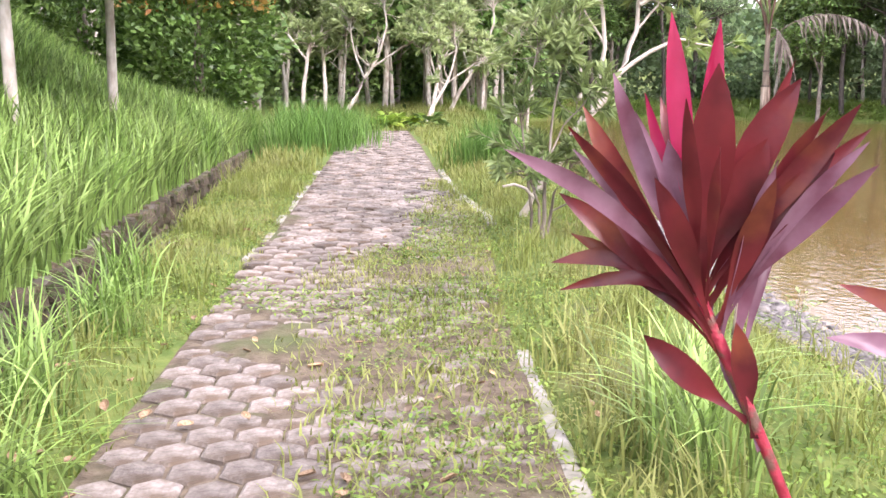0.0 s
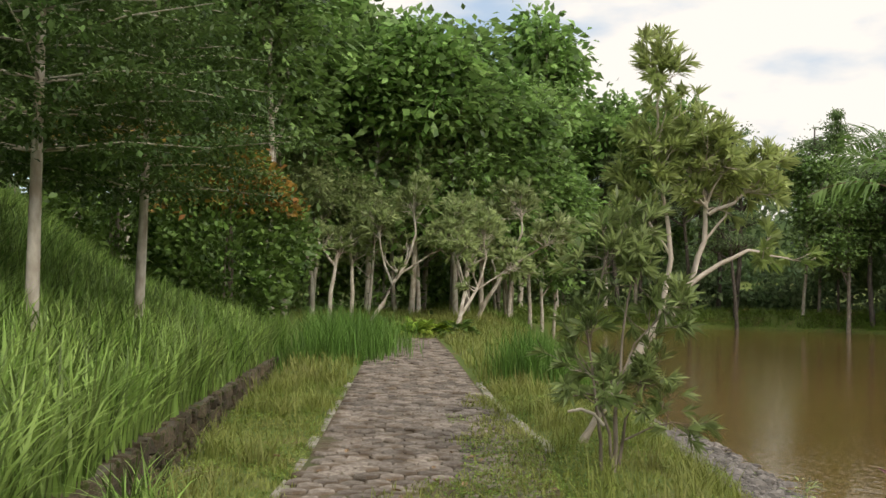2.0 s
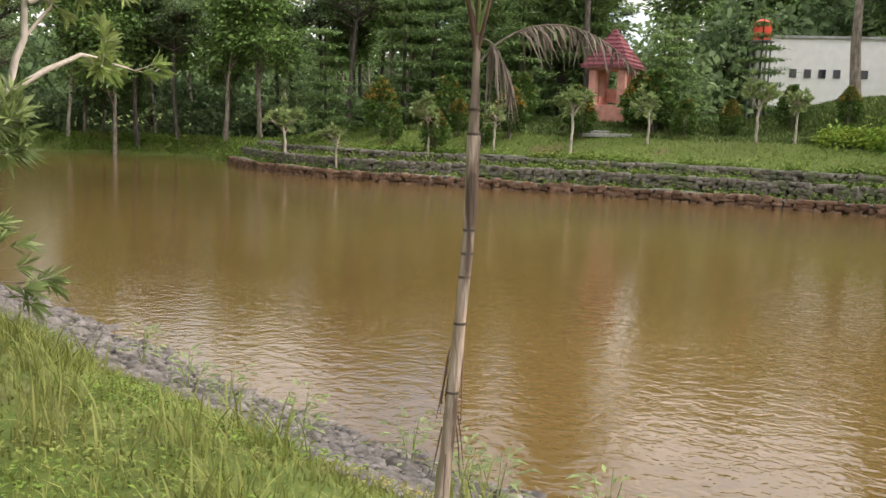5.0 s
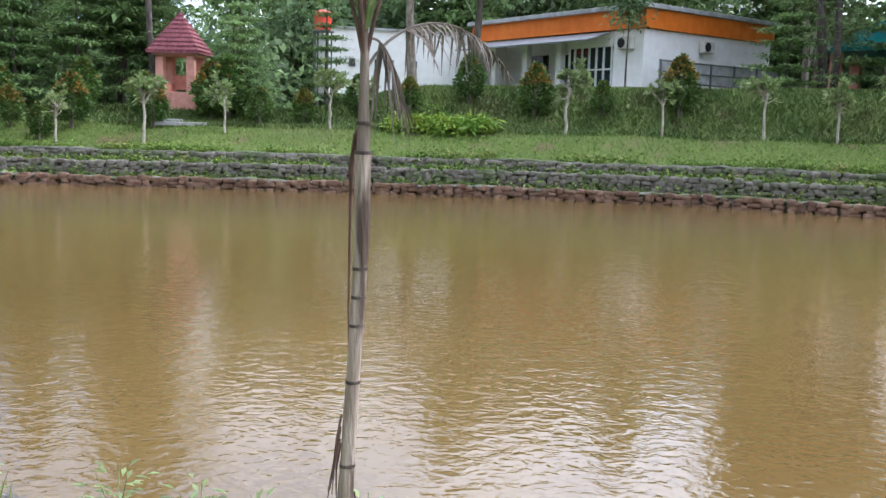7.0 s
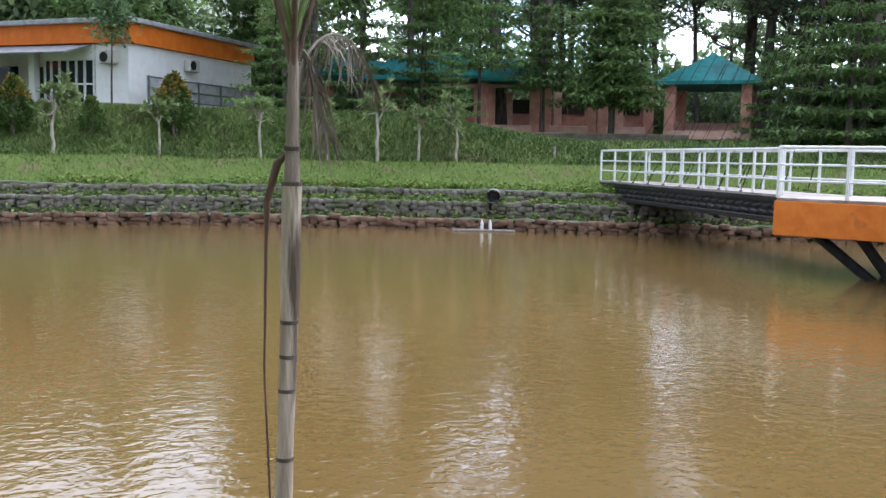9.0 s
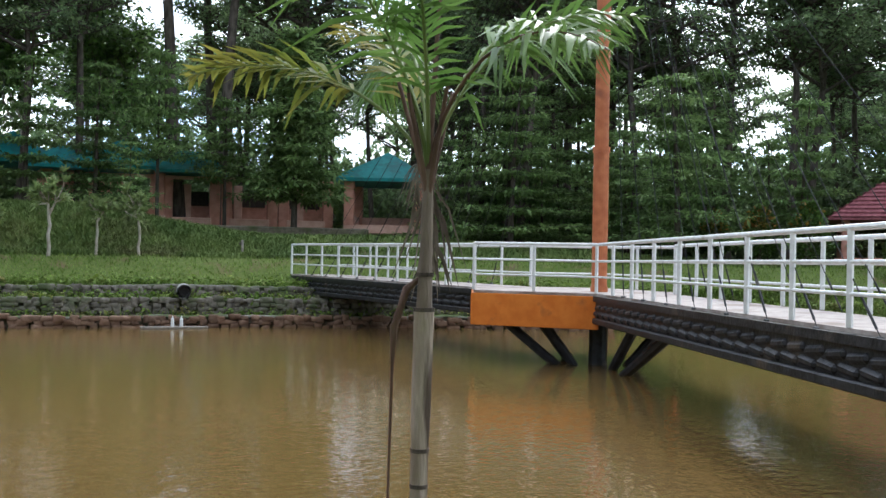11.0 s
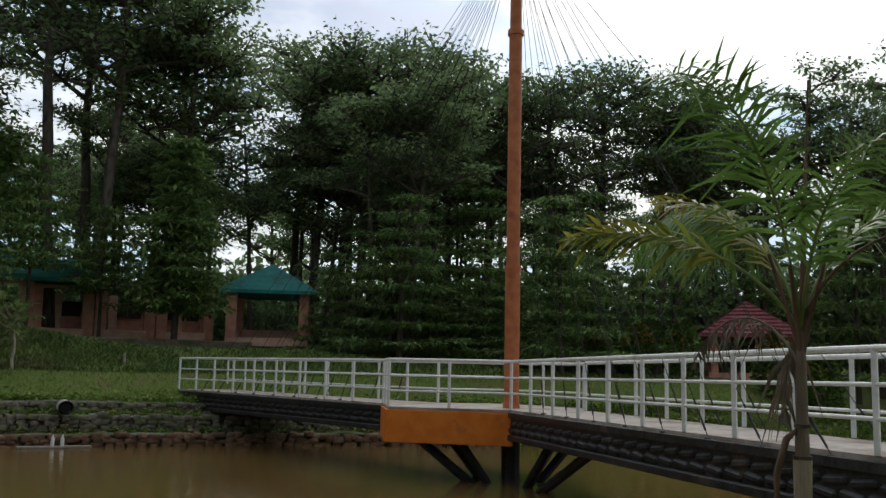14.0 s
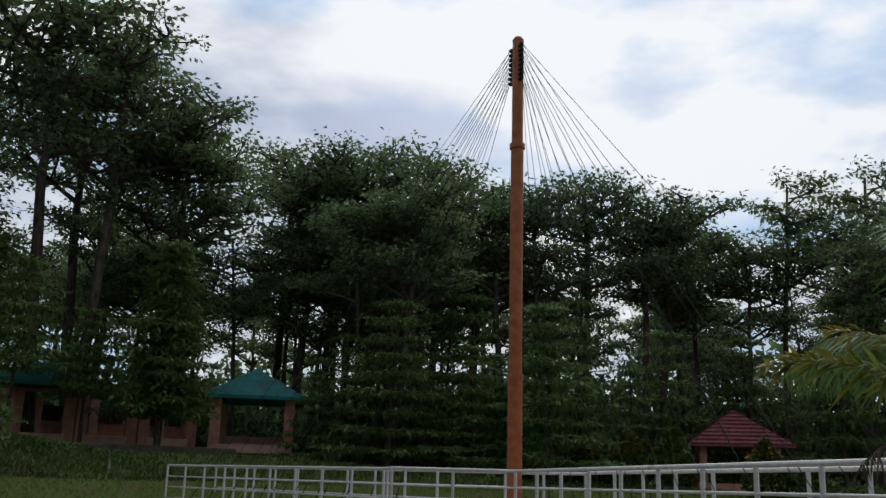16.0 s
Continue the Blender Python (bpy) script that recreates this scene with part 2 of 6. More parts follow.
M["cordstem"] = mat("crimson_stem", (0.24, 0.018, 0.03), (0.38, 0.04, 0.06), 0.5, 30, bump=0.3, c3=(0.14, 0.07, 0.05), scale3=18, cut3=(0.48, 0.6))
M["white"] = mat("white_painted_steel", (0.66, 0.67, 0.66), (0.80, 0.81, 0.80), 0.5, 9, bump=0.1, c3=(0.45, 0.42, 0.36), scale3=3.0, cut3=(0.62, 0.75))
M["orange"] = mat("orange_painted_steel", (0.62, 0.16, 0.015), (0.72, 0.22, 0.03), 0.5, 4, bump=0.15, c3=(0.35, 0.10, 0.03), scale3=2.2, cut3=(0.6, 0.78))
M["mast"] = mat("orange_brown_painted_mast", (0.40, 0.12, 0.05), (0.52, 0.18, 0.075), 0.45, 5, bump=0.15, c3=(0.25, 0.09, 0.05), scale3=2.0, cut3=(0.58, 0.75))
M["black"] = mat("black_painted_girder", (0.012, 0.012, 0.014), (0.035, 0.035, 0.038), 0.45, 6, bump=0.5, c3=(0.09, 0.07, 0.055), scale3=2.2, cut3=(0.6, 0.75))
M["deck"] = mat("concrete_bridge_deck", (0.34, 0.29, 0.26), (0.48, 0.43, 0.39), 0.85, 6, bump=0.3, c3=(0.24, 0.19, 0.16), scale3=1.2)
M["cable"] = mat("steel_cable", (0.03, 0.03, 0.032), (0.055, 0.055, 0.055), 0.85, 20, bump=0, spec=0.1)
M["drainstone"] = mat("damp_mossy_stone", (0.06, 0.045, 0.028), (0.14, 0.105, 0.07), 0.9, 9, bump=0.8, rand=0.4, c3=(0.06, 0.075, 0.02), scale3=3)
M["wallwhite"] = mat("white_render", (0.78, 0.77, 0.74), (0.85, 0.84, 0.81), 0.85, 2.5, bump=0.1, c3=(0.55, 0.52, 0.46), scale3=0.5, cut3=(0.6, 0.8))
M["bandorange"] = mat("orange_fascia_paint", (0.66, 0.15, 0.01), (0.76, 0.20, 0.02), 0.6, 2, bump=0.05, c3=(0.70, 0.40, 0.28), scale3=1.8, cut3=(0.68, 0.76))
M["roofgrey"] = mat("grey_flat_roof", (0.28, 0.28, 0.28), (0.42, 0.42, 0.42), 0.8, 3, bump=0.2)
M["awning"] = mat("grey_metal_awning", (0.24, 0.26, 0.28), (0.34, 0.36, 0.38), 0.5, 4, bump=0.1, metal=0.2)
M["pink"] = mat("salmon_pink_render", (0.56, 0.26, 0.195), (0.68, 0.35, 0.27), 0.85, 3, bump=0.15, c3=(0.34, 0.13, 0.09), scale3=1.0, cut3=(0.55, 0.75))
M["pinkpale"] = mat("pale_pink_render", (0.62, 0.36, 0.28), (0.74, 0.48, 0.39), 0.85, 3, bump=0.15)
M["teal"] = mat("teal_metal_roof", (0.010, 0.17, 0.17), (0.02, 0.24, 0.235), 0.5, 3, bump=0.1, c3=(0.02, 0.13, 0.13), scale3=1.2)
M["tile"] = mat("dull_red_roof_tile", (0.17, 0.05, 0.06), (0.28, 0.10, 0.11), 0.8, 5, bump=0.5, rand=0.2, island=0.25)
M["darkwood"] = mat("dark_timber", (0.03, 0.025, 0.02), (0.07, 0.055, 0.045), 0.8, 8, bump=0.4)
M["tank"] = mat("red_water_tank", (0.60, 0.06, 0.03), (0.70, 0.10, 0.05), 0.45, 3, bump=0.05)
M["metal"] = mat("dark_grey_railing", (0.10, 0.10, 0.10), (0.18, 0.18, 0.18), 0.5, 6, bump=0.05, metal=0.3)
M["acbox"] = mat("cream_plastic_casing", (0.52, 0.50, 0.44), (0.62, 0.60, 0.54), 0.5, 5, bump=0.05)
M["pipe"] = mat("grey_concrete_pipe", (0.32, 0.31, 0.29), (0.45, 0.44, 0.41), 0.85, 8, bump=0.3)
M["dark"] = mat("interior_shade_and_grille_black", (0.012, 0.012, 0.012), (0.03, 0.028, 0.025), 0.9, 5, bump=0)
M["twig"] = mat("dead_grey_branch", (0.22, 0.19, 0.16), (0.36, 0.32, 0.28), 0.9, 9, bump=0.5)
M["hill"] = mat("distant_wooded_hill", (0.025, 0.05, 0.02), (0.05, 0.085, 0.035), 0.95, 0.35, bump=0.6)
gl = bpy.data.materials.new("window_glass")
gl.use_nodes = True
gl.node_tree.nodes["Principled BSDF"].inputs["Base Color"].default_value = (0.02, 0.025, 0.03, 1)
gl.node_tree.nodes["Principled BSDF"].inputs["Roughness"].default_value = 0.06
M["glass"] = gl


def water_material():
    """Muddy brown water with wind ripples."""
    m = bpy.data.materials.new("muddy_pond_water")
    m.use_nodes = True
    n, l = m.node_tree.nodes, m.node_tree.links
    b = n["Principled BSDF"]
    t = n.new("ShaderNodeTexCoord")
    big = n.new("ShaderNodeTexNoise")
    big.inputs["Scale"].default_value, big.inputs["Detail"].default_value = 0.12, 4.0
    l.new(t.outputs["Object"], big.inputs["Vector"])
    r = n.new("ShaderNodeValToRGB")
    r.color_ramp.elements[0].position, r.color_ramp.elements[1].position = 0.3, 0.7
    r.color_ramp.elements[0].color, r.color_ramp.elements[1].color = (0.125, 0.077, 0.024, 1), (0.165, 0.105, 0.036, 1)
    l.new(big.outputs["Fac"], r.inputs[0])
    l.new(r.outputs[0], b.inputs["Base Color"])
    b.inputs["Roughness"].default_value, b.inputs["IOR"].default_value = 0.04, 1.5
    b.inputs["Specular IOR Level"].default_value = 0.5
    p = n.new("ShaderNodeMapping")
    p.inputs["Rotation"].default_value = (0, 0, radians(25))
    p.inputs["Scale"].default_value = (1.25, 1.0, 1.0)
    l.new(t.outputs["Object"], p.inputs["Vector"])
    prev = None
    for sc, dist, strength in ((4.2, 0.021, 0.28), (9.0, 0.012, 0.36), (0.8, 0.03, 0.05)):
        w = n.new("ShaderNodeTexNoise")
        w.inputs["Scale"].default_value, w.inputs["Detail"].default_value, w.inputs["Distortion"].default_value = sc, 2.0, 0.6
        l.new(p.outputs[0], w.inputs["Vector"])
        u = n.new("ShaderNodeBump")
        u.inputs["Strength"].default_value, u.inputs["Distance"].default_value = strength, dist
        l.new(w.outputs["Fac"], u.inputs["Height"])
        if prev:
            l.new(prev.outputs[0], u.inputs["Normal"])
        prev = u
    l.new(prev.outputs[0], b.inputs["Normal"])
    return m


M["water"] = water_material()


# ---- building helpers ----
def part(name, bm, material, parent=None, label=""):
    """One mesh object from a bmesh, under a thing or part."""
    me = bpy.data.meshes.new(name)
    bm.to_mesh(me)
    bm.free()
    me.materials.append(material)
    ob = new(name, me)
    ob.parent = parent
    return tagged(ob, label)


def raw(name, verts, faces, material, parent=None, label="", smooth=False):
    """One mesh object from arrays of vertices and equal-sided faces."""
    me = bpy.data.meshes.new(name)
    v, f = np.asarray(verts, dtype=np.float32), np.asarray(faces, dtype=np.int32)
    k = f.shape[1]
    me.vertices.add(len(v))
    me.vertices.foreach_set("co", v.ravel())
    me.loops.add(f.size)
    me.loops.foreach_set("vertex_index", f.ravel())
    me.polygons.add(len(f))
    me.polygons.foreach_set("loop_start", np.arange(0, f.size, k, dtype=np.int32))
    me.polygons.foreach_set("loop_total", np.full(len(f), k, dtype=np.int32))
    if smooth:
        me.polygons.foreach_set("use_smooth", np.ones(len(f), dtype=bool))
    me.update(calc_edges=True)
    me.materials.append(material)
    ob = new(name, me)
    ob.parent = parent
    return tagged(ob, label)


def thing(name, m, label, category, group="", kind=""):
    """An Empty at a thing's base, to hold its parts."""
    ob = new(name)
    ob.empty_display_size = 0.2
    ob.matrix_basis = m
    return tagged(ob, label, category, group, kind)


def box(bm, c, s, rz=0.0, bevel=0.0, rx=0.0, ry=0.0):
    """A block with centre c and size s in a bmesh."""
    r = bmesh.ops.create_cube(bm, size=1.0, matrix=pose(*c, rx, ry, rz) @ Matrix.Diagonal((*s, 1)))
    if bevel:
        es = list({e for v in r["verts"] for e in v.link_edges})
        bmesh.ops.bevel(bm, geom=es, offset=bevel, segments=1, affect="EDGES")
    return bm


def block(c, s, rz=0.0, bevel=0.0, rx=0.0, ry=0.0):
    return box(bmesh.new(), c, s, rz, bevel, rx, ry)


def rod(a, b, r, sides=8, r2=None, bm=None):
    """A rod from a to b."""
    bm = bm or bmesh.new()
    a, b = Vector(a), Vector(b)
    q = (b - a).to_track_quat("Z", "Y").to_matrix().to_4x4()
    bmesh.ops.create_cone(bm, cap_ends=True, segments=sides, radius1=r, radius2=r if r2 is None else r2, depth=(b - a).length,
                          matrix=Matrix.Translation((a + b) / 2) @ q)
    return bm


def prism(pts, z0, z1):
    """An upright block over the polygon pts."""
    bm = bmesh.new()
    lo = [bm.verts.new((x, y, z0)) for x, y in pts]
    hi = [bm.verts.new((x, y, z1)) for x, y in pts]
    bm.faces.new(hi), bm.faces.new(lo[::-1])
    for i in range(len(pts)):
        j = (i + 1) % len(pts)
        bm.faces.new((lo[i], lo[j], hi[j], hi[i]))
    bmesh.ops.recalc_face_normals(bm, faces=bm.faces)
    return bm


def tube(pts, radii, sides=7):
    """Vertices and quads of a bent tapered tube."""
    pts = np.asarray(pts, float)
    tang = np.gradient(pts, axis=0)
    tang /= np.linalg.norm(tang, axis=1)[:, None] + 1e-9
    ref = np.where(np.abs(tang[:, 2:3]) > 0.9, [[1.0, 0, 0]], [[0, 0, 1.0]])
    s = np.cross(tang, ref)
    s /= np.linalg.norm(s, axis=1)[:, None] + 1e-9
    q = np.cross(tang, s)
    a = np.linspace(0, 2 * np.pi, sides, endpoint=False)
    ring = np.cos(a)[None, :, None] * s[:, None] + np.sin(a)[None, :, None] * q[:, None]
    v = pts[:, None] + ring * np.asarray(radii)[:, None, None]
    n = len(pts)
    i = np.arange(n - 1)[:, None] * sides + np.arange(sides)[None]
    j = np.arange(n - 1)[:, None] * sides + (np.arange(sides)[None] + 1) % sides
    return v.reshape(-1, 3), np.stack([i, j, j + sides, i + sides], -1).reshape(-1, 4)


def joined(pieces):
    """Several (vertices, faces) as one."""
    vs, fs, k = [], [], 0
    for v, f in pieces:
        vs.append(v), fs.append(np.asarray(f) + k)
        k += len(v)
    return np.concatenate(vs), np.concatenate(fs)


def unit(v):
    return v / (np.linalg.norm(v, axis=-1, keepdims=True) + 1e-9)


def leaf_quads(base, way, side, length, width, droop=0.0):
    """Folded lens-shaped leaves of two quads each: base point, direction, side direction, length and width per leaf."""
    up = np.cross(side, way)
    L, W = np.asarray(length)[:, None], np.asarray(width)[:, None]
    tip = base + way * L - np.array([0, 0, 1.0]) * L * droop
    mid = base + way * L * 0.5 - np.array([0, 0, 1.0]) * L * droop * 0.25
    v = np.stack([base, mid + side * W * 0.5 + up * W * 0.18, tip, mid - side * W * 0.5 + up * W * 0.18], 1)
    k = np.arange(len(base))[:, None] * 4
    return v.reshape(-1, 3), k + np.array([[0, 1, 2, 3]])


def leaf_cloud(rng, centres, spread, count, length, width, flat=0.6, out=None):
    """Many small leaves round the clump centres."""
    c = np.repeat(np.asarray(centres, float), count, axis=0)
    n = len(c)
    off = rng.normal(size=(n, 3)) * np.asarray(spread)
    way = unit(off * [1, 1, 0.4] + rng.normal(size=(n, 3)) * np.mean(spread) * 0.8)
    nor = unit(rng.normal(size=(n, 3)) * (1 - flat) + np.array([0, 0, 1.0]) * flat)
    side = unit(np.cross(way, nor))
    s = rng.uniform(0.6, 1.3, n)
    return leaf_quads(c + off, way, side, length * s, width * s, 0.15)


def blades(rng, xy, z, height, width, lean=0.5, droop=0.5, bends=2):
    """Grass blades: tapering strips that arch over in the given number of bends."""
    n = len(xy)
    a = rng.uniform(0, 2 * np.pi, n)
    d = np.stack([np.cos(a), np.sin(a), np.zeros(n)], 1)
    s = np.stack([-np.sin(a), np.cos(a), np.zeros(n)], 1)
    h = height * rng.uniform(0.55, 1.25, n)
    w = width * rng.uniform(0.7, 1.3, n)
    ln = lean * rng.uniform(0.2, 1.3, n)
    b = np.concatenate([xy, np.broadcast_to(np.asarray(z, float), (n,))[:, None]], 1)
    up = np.array([0, 0, 1.0])
    rows = []
    for q in range(bends + 1):
        u = q / bends
        c = b + up * (h * (u - droop * ln * 0.5 * u ** 2.5))[:, None] + d * (h * ln * u ** 2)[:, None]
        k = (w * 0.5 * (1 - 0.18 * u if u < 0.7 else 0.8 * (1 - u) / 0.3 + 0.06))[:, None]
        rows += [c - s * k, c + s * k]
    v = np.stack(rows, 1)
    k = np.arange(n)[:, None, None] * (2 * bends + 2)
    f = k + np.array([[[2 * q, 2 * q + 1, 2 * q + 3, 2 * q + 2] for q in range(bends)]])
    return v.reshape(-1, 3), f.reshape(-1, 4)


# ---- the lie of the land ----
WATER = -0.75
NEAR_SHORE = [(1.5, -42), (1.5, -20), (2.0, -6), (2.6, -3), (3.3, -1), (4.0, 1.2), (4.6, 4), (4.75, 5.5), (4.9, 6.6), (5.1, 7.9), (5.5, 9.4), (5.95, 11.7), (6.3, 13.3), (6.4, 15.5),
              (7.2, 21), (9.3, 30), (12.5, 43), (15.5, 53)]
FAR_SHORE = [(22, 55.5), (29, 55), (35, 50.5), (37.5, 45.5), (33.5, 39), (30, 33.5), (28.2, 28), (28.9, 23.3), (30.0, 17), (30.4, 11), (30.5, 5.5), (29.9, 0.4),
             (28, -4.4), (25.6, -9), (23.7, -12.2), (21.3, -15.5), (18, -19), (14.5, -22.5), (11.5, -27), (10, -34), (9.5, -42)]
POND = NEAR_SHORE + FAR_SHORE


def shore_distance(x, y):
    """Signed distance from the water's edge (positive on land), and whether the near bank is the nearest."""
    best = np.full(x.shape, 1e9)
    near = np.zeros(x.shape, bool)
    inside = np.zeros(x.shape, bool)
    n = len(POND)
    for i in range(n):
        (ax, ay), (bx, by) = POND[i], POND[(i + 1) % n]
        dx, dy = bx - ax, by - ay
        u = np.clip(((x - ax) * dx + (y - ay) * dy) / (dx * dx + dy * dy), 0, 1)
        d = np.hypot(x - ax - u * dx, y - ay - u * dy)
        closer = d < best
        near = np.where(closer, i < len(NEAR_SHORE) - 1, near)
        best = np.where(closer, d, best)
        if ay != by:
            hit = ((ay > y) != (by > y)) & (x < ax + (y - ay) / (by - ay) * dx)
            inside ^= hit
    return np.where(inside, -best, best), near


def smooth(a, b, v):
    u = np.clip((v - a) / (b - a), 0, 1)
    return u * u * (3 - 2 * u)


PATH_L = [(-8, -2.4), (0, -1.12), (3.3, -0.6), (6.4, -0.07), (9.2, 0.42), (14, 1.2), (16, 1.55), (24, 2.8), (28, 3.4)]
PATH_R = [(-8, -0.5), (0, 0.65), (2.9, 1.1), (4.4, 1.38), (6.4, 1.85), (9.3, 2.55), (11.2, 2.72), (14, 3.1), (21, 4.2), (28, 5.2)]


def path_left(y):
    return np.interp(y, *zip(*PATH_L))


def path_right(y):
    return np.interp(y, *zip(*PATH_R))


def drain_mid(y):
    return np.interp(y, [-8, 0, 6.4, 8.7, 12.5, 20, 24], [-2.6, -1.75, -1.13, -0.96, -0.5, 0.55, 1.1])


def ripple(x, y, s, seed=0.0):
    return (np.sin(x * s + 1.3 * np.sin(y * s * 0.7 + seed)) + np.sin(y * s * 1.3 + seed + 1.1 * np.sin(x * s * 0.6))) * 0.5


def height(x, y):
    x, y = np.asarray(x, float), np.asarray(y, float)
    s, near = shore_distance(x, y)
    # near bank: down from the path to the water
    zn = WATER + 0.78 * smooth(-0.2, 2.3, s) - 0.9 * smooth(0, -2.5, s)
    # slope on the drain's far side
    w = drain_mid(y) - 0.3 - x
    zn = zn + smooth(0.0, 0.5, w) * 0.12 + (0.34 * np.clip(w - 0.3, 0, 2.6) + 0.78 * np.clip(w - 2.9, 0, 4.6)) * smooth(-6, 2, y) * (1 - 0.75 * smooth(17, 30, y))
    zn = zn + 0.4 * smooth(28, 40, y)
    # far bank: three ledges, a lawn, a slope and the upper ground
    top = 3.2 - 1.15 * smooth(9, 16, y) - 1.0 * smooth(-9, -16, y) - 0.7 * smooth(-20, -30, y)
    zf = WATER - 0.5 - 0.5 * smooth(0, -2.5, s) + 0.78 * smooth(0.22, 0.5, s)
    zf = zf + 0.46 * smooth(0.85, 1.1, s) + 0.42 * smooth(1.65, 1.9, s) + 0.9 * smooth(1.9, 5.2, s) + (top - 1.35) * smooth(5.2, 9.5, s)
    low = smooth(34, 41, y)
    zf = zf * (1 - low) + low * (WATER + 0.9 * smooth(-0.2, 1.5, s) - 0.9 * smooth(0, -2.5, s) + 0.6 * smooth(3, 12, s))
    z = np.where(near, zn, zf)
    z = z + 0.035 * ripple(x, y, 0.9) * smooth(0.3, 2, np.abs(s)) + 0.015 * ripple(x, y, 3.1, 2.0)
    # level under the path, trench of the drain
    on = smooth(0.35, 0.0, np.maximum(path_left(y) - x, x - path_right(y)))
    on = on * smooth(31, 27, y)
    z = z * (1 - on) + on * -0.03
    t = smooth(0.30, 0.20, np.abs(x - drain_mid(y))) * smooth(22, 20, y)
    z = z - 0.5 * t
    # hills far off
    far = np.hypot(x - 10, y - 5)
    return z + 2.0 * smooth(60, 90, far) + 3 * smooth(90, 300, far)


def axis(spans):
    out = []
    for a, b, st in spans:
        out.extend(np.arange(a, b, st))
    out.append(spans[-1][1])
    return np.array(out)


gx = axis([(-900, -200, 140), (-200, -60, 28), (-60, -12, 3), (-12, -3, 0.6), (-3, 1.2, 0.1), (1.2, 7, 0.16), (7, 20, 0.9), (20, 34, 0.4), (34, 48, 0.9), (48, 70, 3), (70, 200, 26), (200, 900, 140)])
gy = axis([(-900, -200, 140), (-200, -60, 28), (-60, -28, 2), (-28, -4, 0.6), (-4, 16, 0.2), (16, 40, 0.5), (40, 62, 1.2), (62, 120, 6), (120, 200, 26), (200, 900, 140)])
GX, GY = np.meshgrid(gx, gy)
GZ = height(GX, GY)
i = (np.arange(len(gy) - 1)[:, None] * len(gx) + np.arange(len(gx) - 1)[None]).ravel()
ground = raw("ground", np.stack([GX, GY, GZ], -1).reshape(-1, 3), np.stack([i, i + 1, i + 1 + len(gx), i + len(gx)], 1), M["soil"], smooth=True)
tagged(ground, "grassy ground with bare soil, sloping to the pond", "ground", kind="structure")

water = raw("water", [(-20, -60, WATER), (60, -60, WATER), (60, 70, WATER), (-20, 70, WATER)], [(0, 1, 2, 3)], M["water"])
tagged(water, "muddy brown pond water with wind ripples", "water", kind="structure")

# path bed
ys = np.concatenate([np.arange(-6, 1.6, 0.5), np.arange(1.6, 10, 0.07), np.arange(10, 28.1, 0.3)])
us = np.linspace(0, 1, 25)
PU, PY = np.meshgrid(us, ys)
PX = path_left(PY) + PU * (path_right(PY) - path_left(PY))
lump = 0.5 * ripple(PX, PY, 2.1, 0.4) + 0.35 * ripple(PX, PY, 5.2, 1.0) + 0.2 * ripple(PX, PY, 11.0, 2.0)
PZ = 0.0 + 0.042 * smooth(-0.15, 0.75, lump + 0.55 * (PU - 0.45) * smooth(9, 6.5, PY)) * (0.35 + 0.65 * smooth(8.5, 6.5, PY)) + 0.011 * smooth(6.0, 4.0, PY)
k = (np.arange(len(ys) - 1)[:, None] * len(us) + np.arange(len(us) - 1)[None]).ravel()
path = raw("path", np.stack([PX, PY, PZ], -1).reshape(-1, 3), np.stack([k, k + 1, k + 1 + len(us), k + len(us)], 1), M["bed"], smooth=True)
tagged(path, "footpath of worn hexagonal concrete pavers, partly overgrown", "path", kind="structure")


# ---- plants: general makers ----
def limb(rng, base, way, length, r0, r1, bend=0.25, n=5):
    pts, d = [np.array(base, float)], unit(np.array(way, float))
    for _ in range(n - 1):
        d = unit(d + rng.normal(size=3) * bend / n + np.array([0, 0, 0.06]))
        pts.append(pts[-1] + d * length / (n - 1))
    return np.array(pts), np.linspace(r0, r1, n)


def skeleton(rng, h, r, first, levels=2, kids=5, spread=0.9, up=0.6, ratio=0.5, lean=(0, 0)):
    """A trunk with limbs: the tubes and the limb ends."""
    tubes, ends = [], []
    tp, tr = limb(rng, (0, 0, -0.15), (lean[0], lean[1], 1), h, r, r * 0.35, 0.35, 8)
    tubes.append(tube(tp, tr, 8))
    def branch(pts, length, rad, level):
        for q in range(kids):
            u = rng.uniform(first if level == levels else 0.35, 1.0)
            b = pts[0] + 0 * pts[0]
            f = u * (len(pts) - 1)
            a, fr = int(min(f, len(pts) - 2)), f - int(min(f, len(pts) - 2))
            b = pts[a] * (1 - fr) + pts[a + 1] * fr
            an = rng.uniform(0, 2 * np.pi)
            way = np.array([np.cos(an) * spread, np.sin(an) * spread, up * rng.uniform(0.4, 1.4)])
            L = length * rng.uniform(0.7, 1.2) * (1.15 - 0.5 * u)
            p, rr = limb(rng, b, way, L, rad, rad * 0.3, 0.5, 4)
            tubes.append(tube(p, rr, 5))
            ends.extend([p[-1], p[-2]])
            if level > 1:
                branch(p, length * 0.5, rad * 0.5, level - 1)
    branch(tp, h * ratio, r * 0.45, levels)
    ends.append(tp[-1])
    return tubes, np.array(ends)


